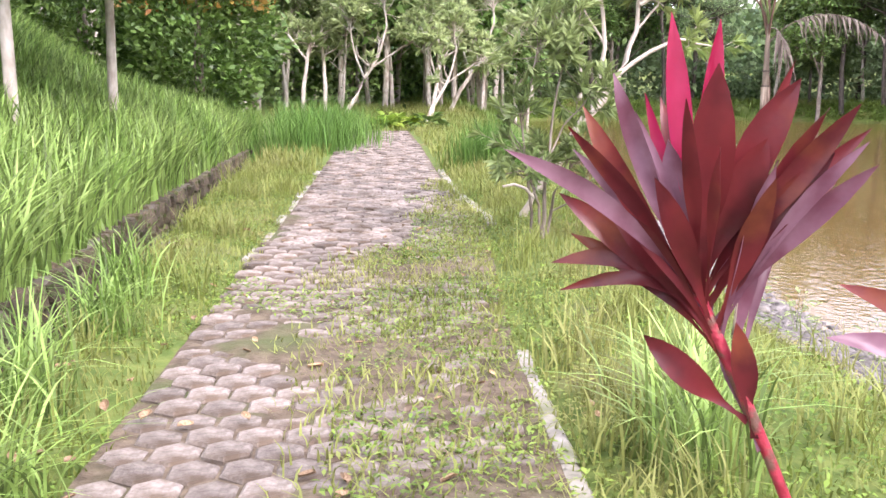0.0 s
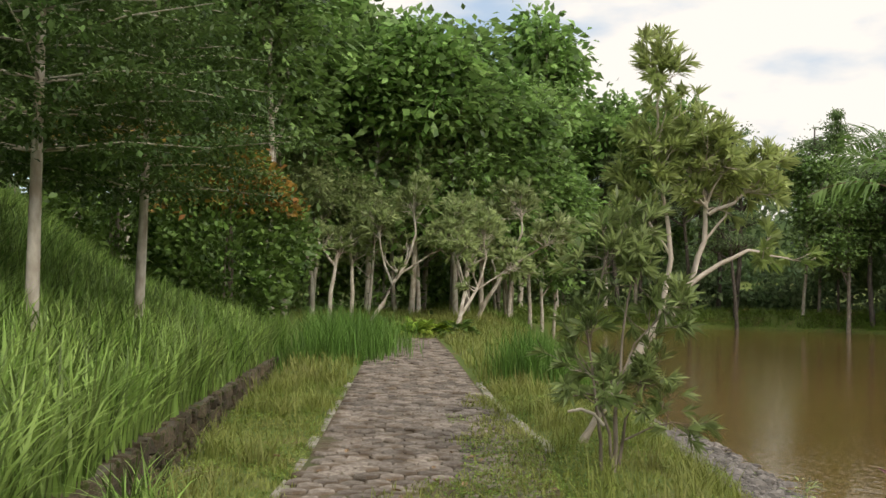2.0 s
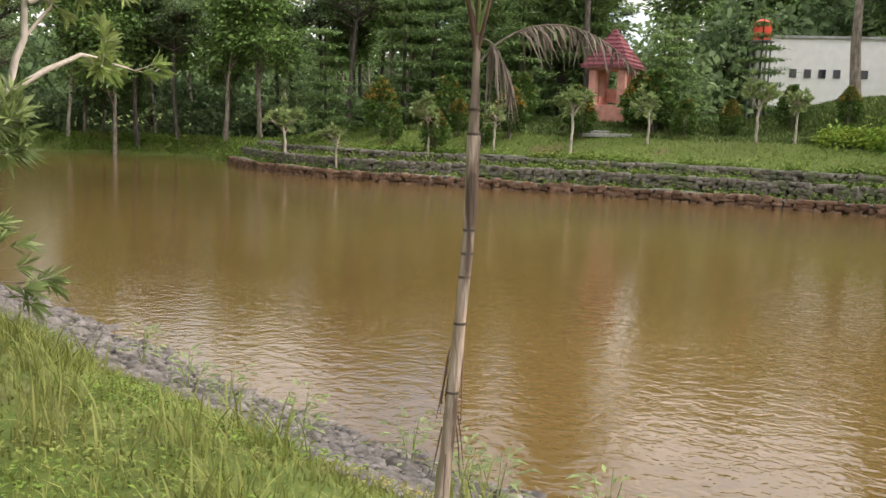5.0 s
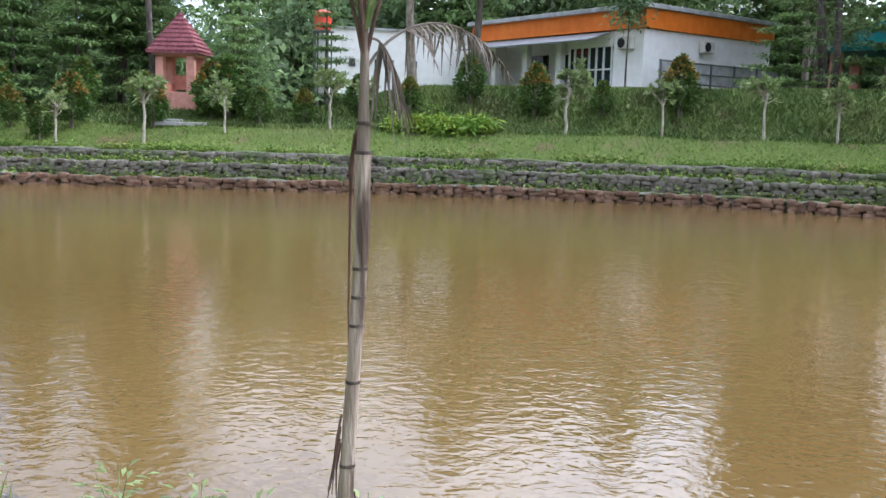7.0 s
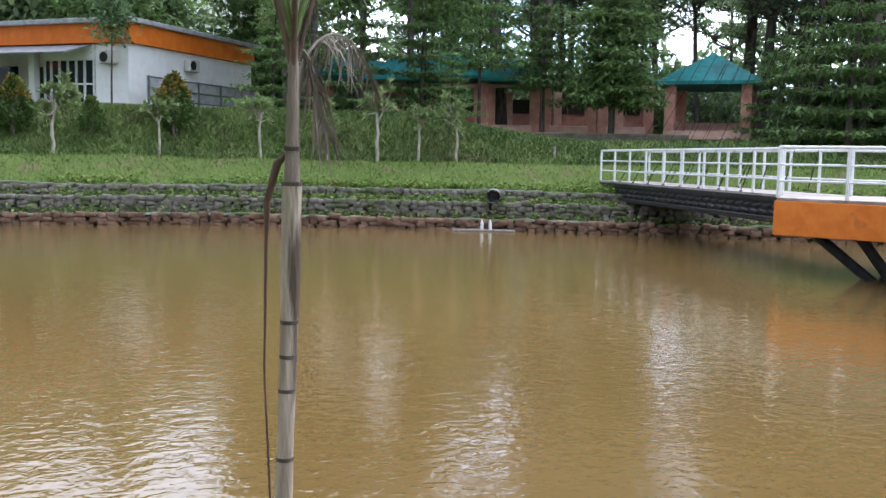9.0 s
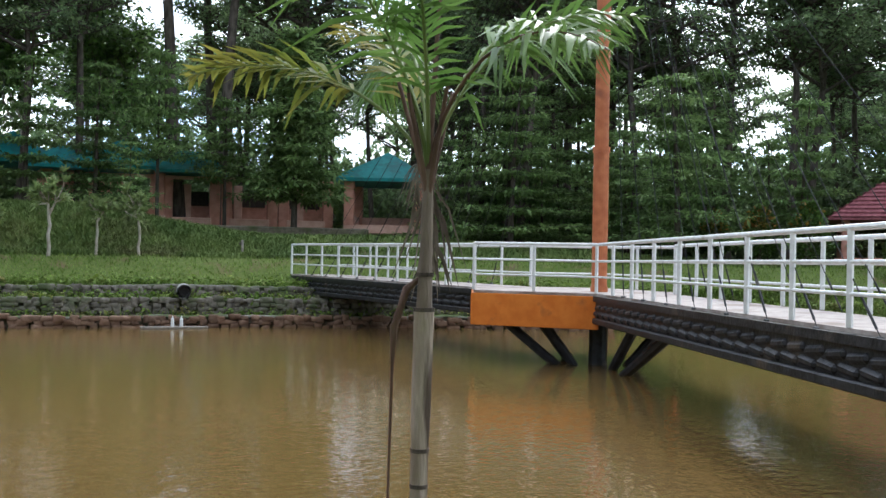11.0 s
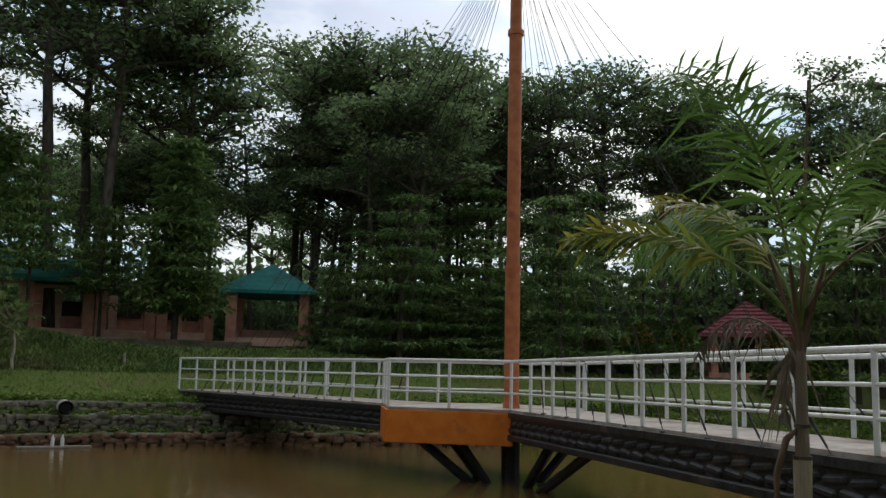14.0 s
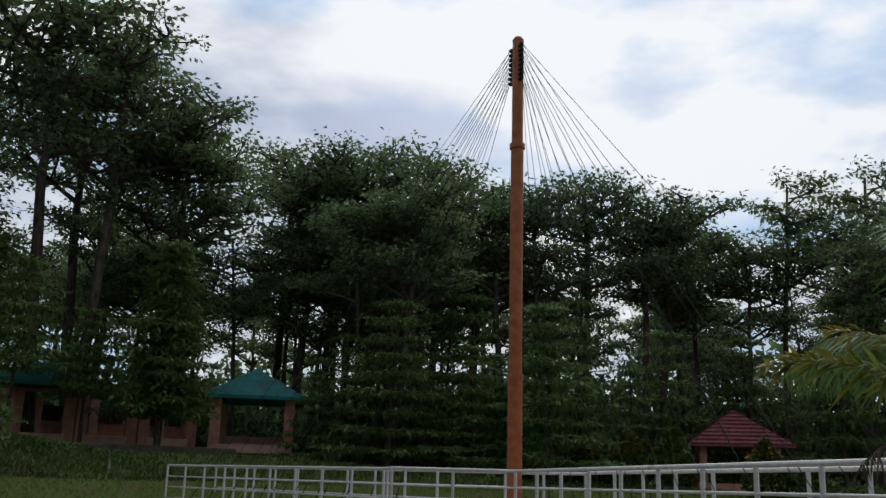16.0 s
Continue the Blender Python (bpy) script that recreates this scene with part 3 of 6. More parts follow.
def tree_maker(seed, name, label, h, r, bark, leaf, first=0.45, levels=2, kids=6, spread=0.9, up=0.6, ratio=0.42, clump=(0.7, 0.7, 0.4), count=60,
               length=0.34, width=0.17, lean=(0, 0), extra=None, group=""):
    rng = np.random.default_rng(seed)
    t = thing(name, pose(0, 0, -200), label, "tree", group)
    tubes, ends = skeleton(rng, h, r, first, levels, kids, spread, up, ratio, lean)
    v, f = joined(tubes)
    raw("trunk", v, f, bark, t, smooth=True)
    v, f = leaf_cloud(rng, ends, clump, count, length, width)
    raw("crown", v, f, leaf, t)
    return t


def put(proto, x, y, scale=1.0, turn=0.0, z=None, tilt=0.0, zs=None):
    """A copy of a prototype thing standing at x, y."""
    zz = float(height(x, y)) if z is None else z
    return copy_thing(proto, pose(x, y, zz, tilt, 0, turn) @ Matrix.Diagonal((scale, scale, zs or scale, 1)))


def gone(proto):
    """Removes a prototype once its copies stand."""
    for o in (*proto.children_recursive, proto):
        bpy.data.objects.remove(o)


# ---- bridge ----
DECK = 0.80
NEAR_SIDE = [(2.9, -2.38), (12.3, -10.2), (14.66, -9.05), (16.02, -10.5), (27.04, -13.2)]
AWAY_SIDE = [(1.87, -3.6), (11.2, -11.4), (11.95, -12.75), (14.5, -13.45), (15.65, -12.15), (26.6, -14.85)]
bridge = thing("footbridge", pose(0, 0, 0), "white-railed footbridge on black girders over the pond", "bridge")
part("deck", prism(NEAR_SIDE + AWAY_SIDE[::-1], DECK - 0.05, DECK), M["deck"], bridge, "pale concrete walking deck")


def along(line, step):
    """Points at even steps along a bent line."""
    out = []
    for (ax, ay), (bx, by) in zip(line, line[1:]):
        n = max(1, round(math.hypot(bx - ax, by - ay) / step))
        out.extend((ax + (bx - ax) * q / n, ay + (by - ay) * q / n) for q in range(n))
    return out + [line[-1]]


def railing(line, name, step):
    rail = thing(name, pose(0, 0, 0), "white painted steel railing along the footbridge", "railing")
    pm = None
    for x, y in along(line, step):
        if pm is None:
            ob = part("post", box(bmesh.new(), (0, 0, 0.5), (0.055, 0.055, 1.0), 0, 0.006), M["white"], rail)
            pm = ob.data
        else:
            ob = new("post", pm)
            ob.parent = rail
        ob.matrix_basis = pose(x, y, DECK)
    for a, b in zip(line, line[1:]):
        for z, r in ((1.0, 0.034), (0.66, 0.022), (0.34, 0.022)):
            part("rail", rod((*a, DECK + z), (*b, DECK + z), r), M["white"], rail)
    return rail


railing(NEAR_SIDE, "bridge_railing", 1.22)
railing(AWAY_SIDE, "bridge_railing", 1.22)
# lookout fascia
for a, b in ((NEAR_SIDE[1], NEAR_SIDE[2]), (NEAR_SIDE[2], NEAR_SIDE[3]), (AWAY_SIDE[1], AWAY_SIDE[2]), (AWAY_SIDE[2], AWAY_SIDE[3]), (AWAY_SIDE[3], AWAY_SIDE[4])):
    mid, L = ((a[0] + b[0]) / 2, (a[1] + b[1]) / 2), math.hypot(b[0] - a[0], b[1] - a[1])
    an = math.degrees(math.atan2(b[1] - a[1], b[0] - a[0]))
    part("fascia", block((mid[0], mid[1], DECK - 0.40), (L + 0.1, 0.10, 0.68), an, 0.01), M["orange"], bridge, "orange painted steel fascia")
bm = prism([(12.4, -10.35), (14.6, -9.3), (15.8, -10.6), (15.5, -11.9), (14.4, -13.25), (12.1, -12.6), (11.4, -11.4)], DECK - 0.5, DECK - 0.13)
part("platform", bm, M["black"], bridge)


def girder(a, b, name="girder"):
    """A dark side girder with a thick lower chord and a woven web of cross pieces."""
    a, b = Vector((*a, 0)), Vector((*b, 0))
    d = b - a
    L, an = d.length, math.degrees(math.atan2(d.y, d.x))
    bm = bmesh.new()
    mid = (a + b) / 2
    box(bm, (mid.x, mid.y, DECK - 0.105), (L, 0.14, 0.105), an)
    box(bm, (mid.x, mid.y, DECK - 0.56), (L, 0.16, 0.12), an, 0.02)
    box(bm, (mid.x, mid.y, DECK - 0.36), (L, 0.04, 0.44), an)
    n = round(L / 0.42)
    for q in range(n):
        for r, tilt in ((0, 6), (1, -6)):
            p = a + d * ((q + 0.5 + 0.4 * (r - 0.5)) / n)
            box(bm, (p.x, p.y, DECK - 0.28 - 0.14 * r), (0.38, 0.125, 0.11), an, 0.035, 0, tilt)
    part(name, bm, M["black"], bridge, "black moulded girder")


girder(NEAR_SIDE[0], NEAR_SIDE[1])
girder(AWAY_SIDE[0], AWAY_SIDE[1])
girder(NEAR_SIDE[3], NEAR_SIDE[4])
girder(AWAY_SIDE[4], AWAY_SIDE[5])
part("abutment", prism([(24.6, -12.5), (28.3, -13.7), (27.7, -15.6), (23.9, -14.5)], -1.2, DECK - 0.6), M["stone"], bridge, "dark stone abutment")
part("landing", prism([(2.9, -2.38), (1.87, -3.6), (0.6, -2.55), (1.6, -1.3)], -0.3, DECK - 0.01), M["deck"], bridge)
# splayed black struts from one pier foot
foot = (12.78, -10.97, -1.5)
part("pier", rod((12.78, -10.97, -2.1), (12.78, -10.97, DECK - 0.4), 0.20, 12), M["black"], bridge)
for x, y in ((14.5, -9.5), (13.6, -9.9), (15.3, -11.7), (14.2, -12.9), (11.7, -12.2), (9.3, -8.3), (10.9, -9.6)):
    part("strut", rod(foot, (x, y, DECK - 0.45), 0.10, 8), M["black"], bridge)

mast = thing("cable_mast", pose(12.78, -10.97, DECK), "tall orange-brown steel mast carrying the stay cables", "mast")
for z0, z1, r in ((0, 3.05, 0.165), (3.05, 8.5, 0.150), (8.5, 11.25, 0.135)):
    part("tube", rod((0, 0, z0), (0, 0, z1), r, 20), M["mast"], mast)
for z in (3.05, 8.5, 0.06):
    part("collar", rod((0, 0, z - 0.06), (0, 0, z + 0.06), 0.185, 20), M["mast"], mast)
part("cap", rod((0, 0, 11.25), (0, 0, 11.33), 0.145, 20, 0.09), M["mast"], mast)
TOPS = [11.05 - 0.125 * q for q in range(8)]
d1 = Vector((2.9 - 12.3, -2.38 + 10.2, 0)).normalized()
d2 = Vector((27.04 - 16.02, -13.2 + 10.5, 0)).normalized()
for z in TOPS:
    for d in (d1, d2):
        p = d * 0.2
        an = math.degrees(math.atan2(d.y, d.x))
        part("anchor", block((p.x, p.y, z), (0.16, 0.10, 0.075), an, 0.01), M["black"], mast, "black cable anchor")
cables = thing("stay_cables", pose(0, 0, 0), "thin steel stay cables with dark turnbuckles, from mast to deck", "cable")
for side, d, line in ((0, d1, (NEAR_SIDE[1], NEAR_SIDE[0])), (1, d2, (NEAR_SIDE[3], NEAR_SIDE[4]))):
    for q, z in enumerate(TOPS):
        u = 0.16 + 0.098 * (7 - q)
        for off in (0.0, 1.0):
            x, y = (line[0][j] + (line[1][j] - line[0][j]) * u for j in (0, 1))
            if off:
                w = (AWAY_SIDE[0][0] - NEAR_SIDE[0][0], AWAY_SIDE[0][1] - NEAR_SIDE[0][1]) if side == 0 else (-0.5, -1.6)
                x, y = x + w[0], y + w[1]
            lo, hi = Vector((x, y, DECK + 0.02)), Vector((12.78 + d.x * 0.28, -10.97 + d.y * 0.28, DECK + z))
            part("cable", rod(lo, hi, 0.0065, 5), M["cable"], cables)
            v = (hi - lo).normalized()
            part("turnbuckle", rod(lo + v * 0.12, lo + v * 0.6, 0.014, 6), M["black"], cables, "dark turnbuckle")
            part("lug", block(lo, (0.09, 0.05, 0.035), 0, 0.008), M["metal"], cables, "grey anchor lug")


# the near span rises a little towards the bank
for o in [q for q in bpy.data.objects if q.type == "MESH" and q.parent and q.parent.name.startswith(("footbridge", "bridge_railing"))]:
    if o.name.startswith("post"):
        o.matrix_basis = pose(0, 0, 0.09 * min(1, max(0, (12.3 - o.matrix_basis.translation.x) / 9.2))) @ o.matrix_basis
    elif not o.name.startswith(("strut", "pier")):
        for v in o.data.vertices:
            v.co.z += 0.09 * min(1, max(0, (12.3 - v.co.x) / 9.2))


# ---- stone ledges of the far bank ----
def stone_mesh(seed, jag=0.24):
    rng = np.random.default_rng(seed)
    bm = bmesh.new()
    bmesh.ops.create_cube(bm, size=1.0)
    bmesh.ops.bevel(bm, geom=list(bm.edges), offset=0.14, segments=1, affect="EDGES")
    for v in bm.verts:
        v.co *= 1 + rng.uniform(-jag, jag)
    me = bpy.data.meshes.new("stone")
    bm.to_mesh(me)
    bm.free()
    return me


def offset_line(line, dist):
    """The line moved sideways, away from the water."""
    out = []
    for q in range(len(line)):
        a, b = Vector(line[max(q - 1, 0)]), Vector(line[min(q + 1, len(line) - 1)])
        t = (b - a).normalized()
        out.append((line[q][0] + t.y * -dist * -1, line[q][1] - t.x * -dist * -1))
    return out


WALL_LINE = FAR_SHORE[4:17]
for level, (dist, z0, z1, key, size) in enumerate(((-0.05, -1.1, -0.42, "redstone", 0.30), (0.66, -0.55, 0.02, "stone_j", 0.27), (1.46, -0.1, 0.44, "stone_j", 0.27))):
    wall = thing("retaining_wall", pose(0, 0, 0), ("mud-stained" if level == 0 else "mossy grey") + " rubble stone ledge along the pond's bank", "wall", kind="structure")
    line = offset_line(WALL_LINE, -dist)
    # core and coping
    core, top = [], []
    pts = along(line, 0.45)
    rng = np.random.default_rng(70 + level)
    L = np.array(pts)
    t = unit(np.gradient(L, axis=0))
    nrm = np.stack([-t[:, 1], t[:, 0]], 1)
    n = len(L)
    wob = 0.03 * np.sin(np.arange(n) * 0.35) + rng.normal(size=n) * 0.022
    for name, w0, w1, za, zb, mkey in (("core", 0.08, 0.6, z0, z1 - 0.05, "core"), ("coping", 0.03, 0.75, z1 - 0.05, z1, "ledge")):
        a, b = L + nrm * w0, L + nrm * w1
        zz = lambda q: (np.full(n, q) + wob)[:, None]
        v = np.concatenate([np.hstack([a, zz(za)]), np.hstack([a, zz(zb)]), np.hstack([b, zz(zb)]), np.hstack([b, zz(za)])])
        q = np.arange(n - 1)
        f = np.concatenate([np.stack([q + s0 * n, q + 1 + s0 * n, q + 1 + s1 * n, q + s1 * n], 1) for s0, s1 in ((0, 1), (1, 2), (2, 3))])
        raw(name, v, f, M[mkey], wall)
    # face stones
    vs, fs, k0 = [], [], 0
    protos = [stone_mesh(200 + q) for q in range(5)]
    arr = []
    for me in protos:
        co = np.zeros(len(me.vertices) * 3, np.float32)
        me.vertices.foreach_get("co", co)
        me.calc_loop_triangles()
        tri = np.zeros(len(me.loop_triangles) * 3, np.int32)
        me.loop_triangles.foreach_get("vertices", tri)
        arr.append((co.reshape(-1, 3), tri.reshape(-1, 3)))
    for (x, y) in along(line, size):
        for zc in np.arange(max(z0, WATER - 0.15) + 0.04, z1 + 0.02, 0.13):
            co, tri = arr[rng.integers(5)]
            an = rng.uniform(0, 0.5) + math.atan2(t[0, 1], t[0, 0]) + math.pi / 2
            s = np.array([size * rng.uniform(0.7, 1.4), rng.uniform(0.17, 0.23), 0.15 * rng.uniform(0.8, 1.4)])
            p = co * s
            q = int(np.argmin(np.hypot(L[:, 0] - x, L[:, 1] - y)))
            ax = np.array([t[q, 0], t[q, 1]])
            ay = np.array([-ax[1], ax[0]])
            g = rng.normal() * 0.06
            vs.append(np.stack([x + (p[:, 0] + g) * ax[0] + p[:, 1] * ay[0], y + (p[:, 0] + g) * ax[1] + p[:, 1] * ay[1], zc + rng.normal() * 0.02 + p[:, 2]], 1))
            fs.append(tri + k0)
            k0 += len(co)
    ob = raw("stone", np.concatenate(vs), np.concatenate(fs), M[key], wall)
    tagged(ob, kind="stuff")
for me in [m for m in bpy.data.meshes if m.users == 0]:
    bpy.data.meshes.remove(me)

pipe = thing("drain_pipe", pose(26.6, -8.9, 0.30, 90, 0, 62), "round concrete outlet pipe in the stone bank", "pipe")
v, f = tube([(0, 0, -0.6), (0, 0, 0.45), (0, 0, 0.46), (0, 0, 0.40), (0, 0, -0.5)], [0.21, 0.21, 0.19, 0.155, 0.15], 20)
raw("pipe", v, f, M["pipe"], pipe, smooth=True)
# near-black disc painted as the shade deep in the pipe
part("hollow", rod((0, 0, -0.45), (0, 0, -0.44), 0.15, 20), M["dark"], pipe, "near-black disc that stands for the shade inside the pipe")


# ---- buildings beyond the pond ----
def hip_roof(w, d, z, h, over, material, parent, name="roof", thick=0.1, ridge=0.0):
    bm = bmesh.new()
    x, y = w / 2 + over, d / 2 + over
    lo = [bm.verts.new(p) for p in ((-x, -y, z), (x, -y, z), (x, y, z), (-x, y, z))]
    un = [bm.verts.new((p.co.x, p.co.y, z - thick)) for p in lo]
    if ridge:
        a, b = bm.verts.new((-ridge / 2, 0, z + h)), bm.verts.new((ridge / 2, 0, z + h))
        for q in ((lo[0], lo[1], b, a), (lo[1], lo[2], b), (lo[2], lo[3], a, b), (lo[3], lo[0], a)):
            bm.faces.new(q)
    else:
        a = bm.verts.new((0, 0, z + h))
        for q in range(4):
            bm.faces.new((lo[q], lo[(q + 1) % 4], a))
    for q in range(4):
        bm.faces.new((un[q], un[(q + 1) % 4], lo[(q + 1) % 4], lo[q]))
    bm.faces.new(un[::-1])
    return part(name, bm, material, parent)


# white building with an orange band: local x along the left-hand face, y along the other face
view = math.atan2(0.1 - 3.6, 43.2 - 0.3)
b_an = view + radians(50)
house = thing("building", pose(43.2, 0.4, 3.45, 0, 0, math.degrees(b_an)) @ Matrix.Scale(0.93, 4), "white single-storey building with an orange roof band", "building")
LX, LY, BH = 12.5, 10.5, 3.9
# left face lies on y = 0 from x = 0 to LX; right face lies on x = 0 from y = 0 to -LY
wm = bmesh.new()
box(wm, (0.95, -0.12, 1.3), (1.9, 0.24, 3.1))
part("wall", wm, M["wallwhite"], house)
part("wall", block((0.12, -LY / 2 - 0.12, 1.3), (0.24, LY - 0.24, 3.1)), M["wallwhite"], house)
part("wall", block((LX - 0.12, -LY / 2, 1.3), (0.24, LY, 3.1)), M["wallwhite"], house)
part("wall", block((LX / 2, -LY + 0.12, 1.3), (LX - 0.5, 0.24, 3.1)), M["wallwhite"], house)
part("wall", block((LX / 2 + 0.9, -2.2, 1.3), (LX - 2.2, 0.2, 3.1)), M["wallwhite"], house, "recessed porch wall")
part("fascia", block((LX / 2, 0.10, 3.35), (LX + 0.5, 0.24, 0.95), 0, 0.01), M["bandorange"], house, "orange painted fascia with faded patches")
part("fascia", block((-0.10, -LY / 2, 3.35), (0.24, LY, 0.95), 0, 0.01), M["bandorange"], house, "orange painted fascia with faded patches")
part("roof", block((LX / 2, -LY / 2, 3.9), (LX + 0.9, LY + 0.9, 0.22), 0, 0.02), M["roofgrey"], house)
part("roof_hatch", block((8.0, -6.5, 4.35), (3.2, 2.2, 0.75), 0, 0.03), M["bandorange"], house, "orange painted box on the roof")
part("floor_slab", block((LX / 2, -LY / 2 + 0.4, -0.3), (LX + 0.4, LY + 1.2, 0.7)), M["pipe"], house)
part("awning", block((7.2, 0.9, 2.55), (10.2, 1.9, 0.08), 0, 0.01, -16), M["awning"], house, "grey sheet metal awning")
for x in (5.6, 8.2, 10.8):
    part("column", block((x, 0.0, 1.25), (0.38, 0.38, 2.6), 0, 0.02), M["wallwhite"], house, "white porch column")
glz = part("window", block((3.5, -0.14, 1.1), (3.0, 0.05, 2.1)), M["glass"], house, "glazed front with white mullions")
for x in (2.05, 2.6, 3.1, 3.6, 4.1, 4.6, 5.0):
    part("mullion", block((x, -0.08, 1.1), (0.09, 0.10, 2.1)), M["white"], glz)
for z in (0.05, 1.0, 2.15):
    part("mullion", block((3.5, -0.07, z), (3.0, 0.09, 0.08)), M["white"], glz)
part("door", block((7.0, -2.05, 1.0), (1.5, 0.08, 2.1)), M["darkwood"], house, "dark double door in the porch")
part("lintel", block((3.5, -0.13, 2.5), (3.1, 0.22, 0.7)), M["wallwhite"], house)
part("window", block((9.5, -2.05, 1.35), (1.7, 0.08, 1.5)), M["glass"], house, "dark porch window")
part("window", block((4.6, -2.05, 1.35), (1.6, 0.08, 1.5)), M["glass"], house, "dark porch window")
ac = part("air_conditioner", block((-0.25, -4.6, 2.25), (0.35, 0.85, 0.6), 0, 0.03), M["acbox"], house, "cream outdoor cooling unit")
part("fan_grille", rod((-0.44, -4.45, 2.25), (-0.42, -4.45, 2.25), 0.24, 16), M["dark"], ac)
ac = part("air_conditioner", block((0.95, 0.2, 2.2), (0.85, 0.35, 0.6), 0, 0.03), M["acbox"], house, "cream outdoor cooling unit")
part("fan_grille", rod((1.1, 0.39, 2.2), (1.1, 0.37, 2.2), 0.24, 16), M["dark"], ac)
fence = thing("terrace_railing", pose(43.2, 0.4, 3.45, 0, 0, math.degrees(b_an)) @ Matrix.Scale(0.93, 4), "dark metal terrace railing beside the white building", "railing")
for q in range(6):
    part("post", block((-1.6, 0.6 - q * 1.9, 0.65), (0.09, 0.09, 1.3), 0, 0.01), M["metal"], fence)
for z in (0.25, 0.75, 1.25):
    part("rail", rod((-1.6, 0.7, z), (-1.6, -9.0, z), 0.035), M["metal"], fence)
part("panel", block((-1.57, -4.15, 0.75), (0.02, 9.7, 0.95)), M["roofgrey"], fence, "pale mesh infill panel")

annex = thing("annexe", pose(50.4, 12.4, 3.2, 0, 0, math.degrees(math.atan2(-7.0, 3.2))), "plain white annexe wall with a row of small windows", "building")
part("wall", block((0, 2.0, 1.6), (8.6, 4, 3.5)), M["wallwhite"], annex)
part("roof", block((0, 2.0, 3.4), (8.8, 4.2, 0.12)), M["roofgrey"], annex)
for x in (-3.0, -2.3, -1.6, -0.9, 0.4):
    part("window", block((x, -0.02, 1.6), (0.34, 0.08, 0.42)), M["glass"], annex)

tower = thing("water_tank", pose(45.7, 15.8, 2.2), "red plastic water tank on a dark steel stand", "water tank")
part("tank", rod((0, 0, 3.9), (0, 0, 4.75), 0.42, 18), M["tank"], tower)
part("lid", rod((0, 0, 4.75), (0, 0, 4.88), 0.42, 18, 0.15), M["tank"], tower)
for x, y in ((-0.35, -0.35), (0.35, -0.35), (0.35, 0.35), (-0.35, 0.35)):
    part("leg", rod((x, y, -0.2), (x, y, 3.9), 0.04), M["metal"], tower)
part("platform", block((0, 0, 3.86), (0.95, 0.95, 0.07)), M["metal"], tower)

flats = thing("apartment_building", pose(72.0, -8.5, 2.0, 0, 0, 10), "pale multi-storey building far behind the trees", "building")
part("wall", block((5.0, 0, 7.5), (10.0, 13.0, 17.0)), M["wallwhite"], flats)
part("roof", block((5.0, 0, 16.15), (10.6, 13.6, 0.3), 0, 0.03), M["roofgrey"], flats)
for q in range(4):
    part("ledge", block((-0.12, 0, 2.7 + 3.4 * q), (0.3, 13.0, 0.3), 0, 0.02), M["pipe"], flats)
    for y in (-5.2, -2.6, 0, 2.6, 5.2):
        pane = part("window", block((-0.02, y, 4.6 + 3.4 * q), (0.1, 1.5, 1.5)), M["glass"], flats)
        part("frame", block((-0.05, y, 4.6 + 3.4 * q), (0.1, 0.09, 1.5)), M["white"], pane)

# plank and bottles caught at the foot of the bank
plank = thing("plank", pose(25.65, -8.1, -0.74, 0, 0, 64), "weathered pale plank floating at the foot of the bank", "plank")
part("board", block((0, 0, 0.02), (1.9, 0.2, 0.06), 0, 0.01), M["twig"], plank)
for q, (x, y) in enumerate(((25.68, -8.05), (25.58, -8.28))):
    bottle = thing("bottle", pose(x, y, -0.69), "white plastic bottle standing on the floating plank", "bottle", "bottles on the plank")
    part("body", rod((0, 0, 0), (0, 0, 0.2), 0.05, 10), M["white"], bottle)
    part("neck", rod((0, 0, 0.2), (0, 0, 0.27), 0.045, 10, 0.018), M["white"], bottle)
    part("cap", rod((0, 0, 0.27), (0, 0, 0.3), 0.02, 8), M["white"], bottle)

# small red-roofed pavilion on the far lawn
gz = thing("gazebo", pose(38.8, 20.2, 2.65, 0, 0, 5) @ Matrix.Scale(0.82, 4), "small salmon-pink gazebo with a dull red tiled roof", "gazebo")
part("base", block((0, 0, -0.75), (2.1, 2.1, 1.6), 0, 0.02), M["pink"], gz)
for x in (-0.8, 0.8):
    for y in (-0.8, 0.8):
        part("pillar", block((x, y, 0.95), (0.42, 0.42, 1.9), 0, 0.02), M["pink"], gz)
part("bench", block((0.1, 0.75, 0.3), (1.2, 0.4, 0.45), 0, 0.02), M["pink"], gz)
part("back_wall", block((0.75, 0.0, 0.6), (0.15, 1.2, 0.75)), M["pink"], gz)
part("beam", block((0, 0, 2.0), (2.3, 2.3, 0.16), 0, 0.02), M["pinkpale"], gz, "pale ring beam")


def tiled_roof(w, z, h, over, parent, courses, label):
    """A steep pyramid roof of overlapping tile courses."""
    roof = hip_roof(w, w, z, h, over, M["tile"], parent)
    tagged(roof, label)
    x0 = w / 2 + over
    for q in range(courses):
        u = q / courses
        x, zz = x0 * (1 - u), z + h * u
        bm = bmesh.new()
        for s in range(4):
            box(bm, (0, -x + 0.03, zz + 0.06), (max(0.1, 2 * x), 0.12, 0.05))
            bmesh.ops.rotate(bm, cent=(0, 0, 0), matrix=Matrix.Rotation(math.pi / 2, 3, "Z"), verts=bm.verts)
        part("tile_course", bm, M["tile"], roof)
    return roof


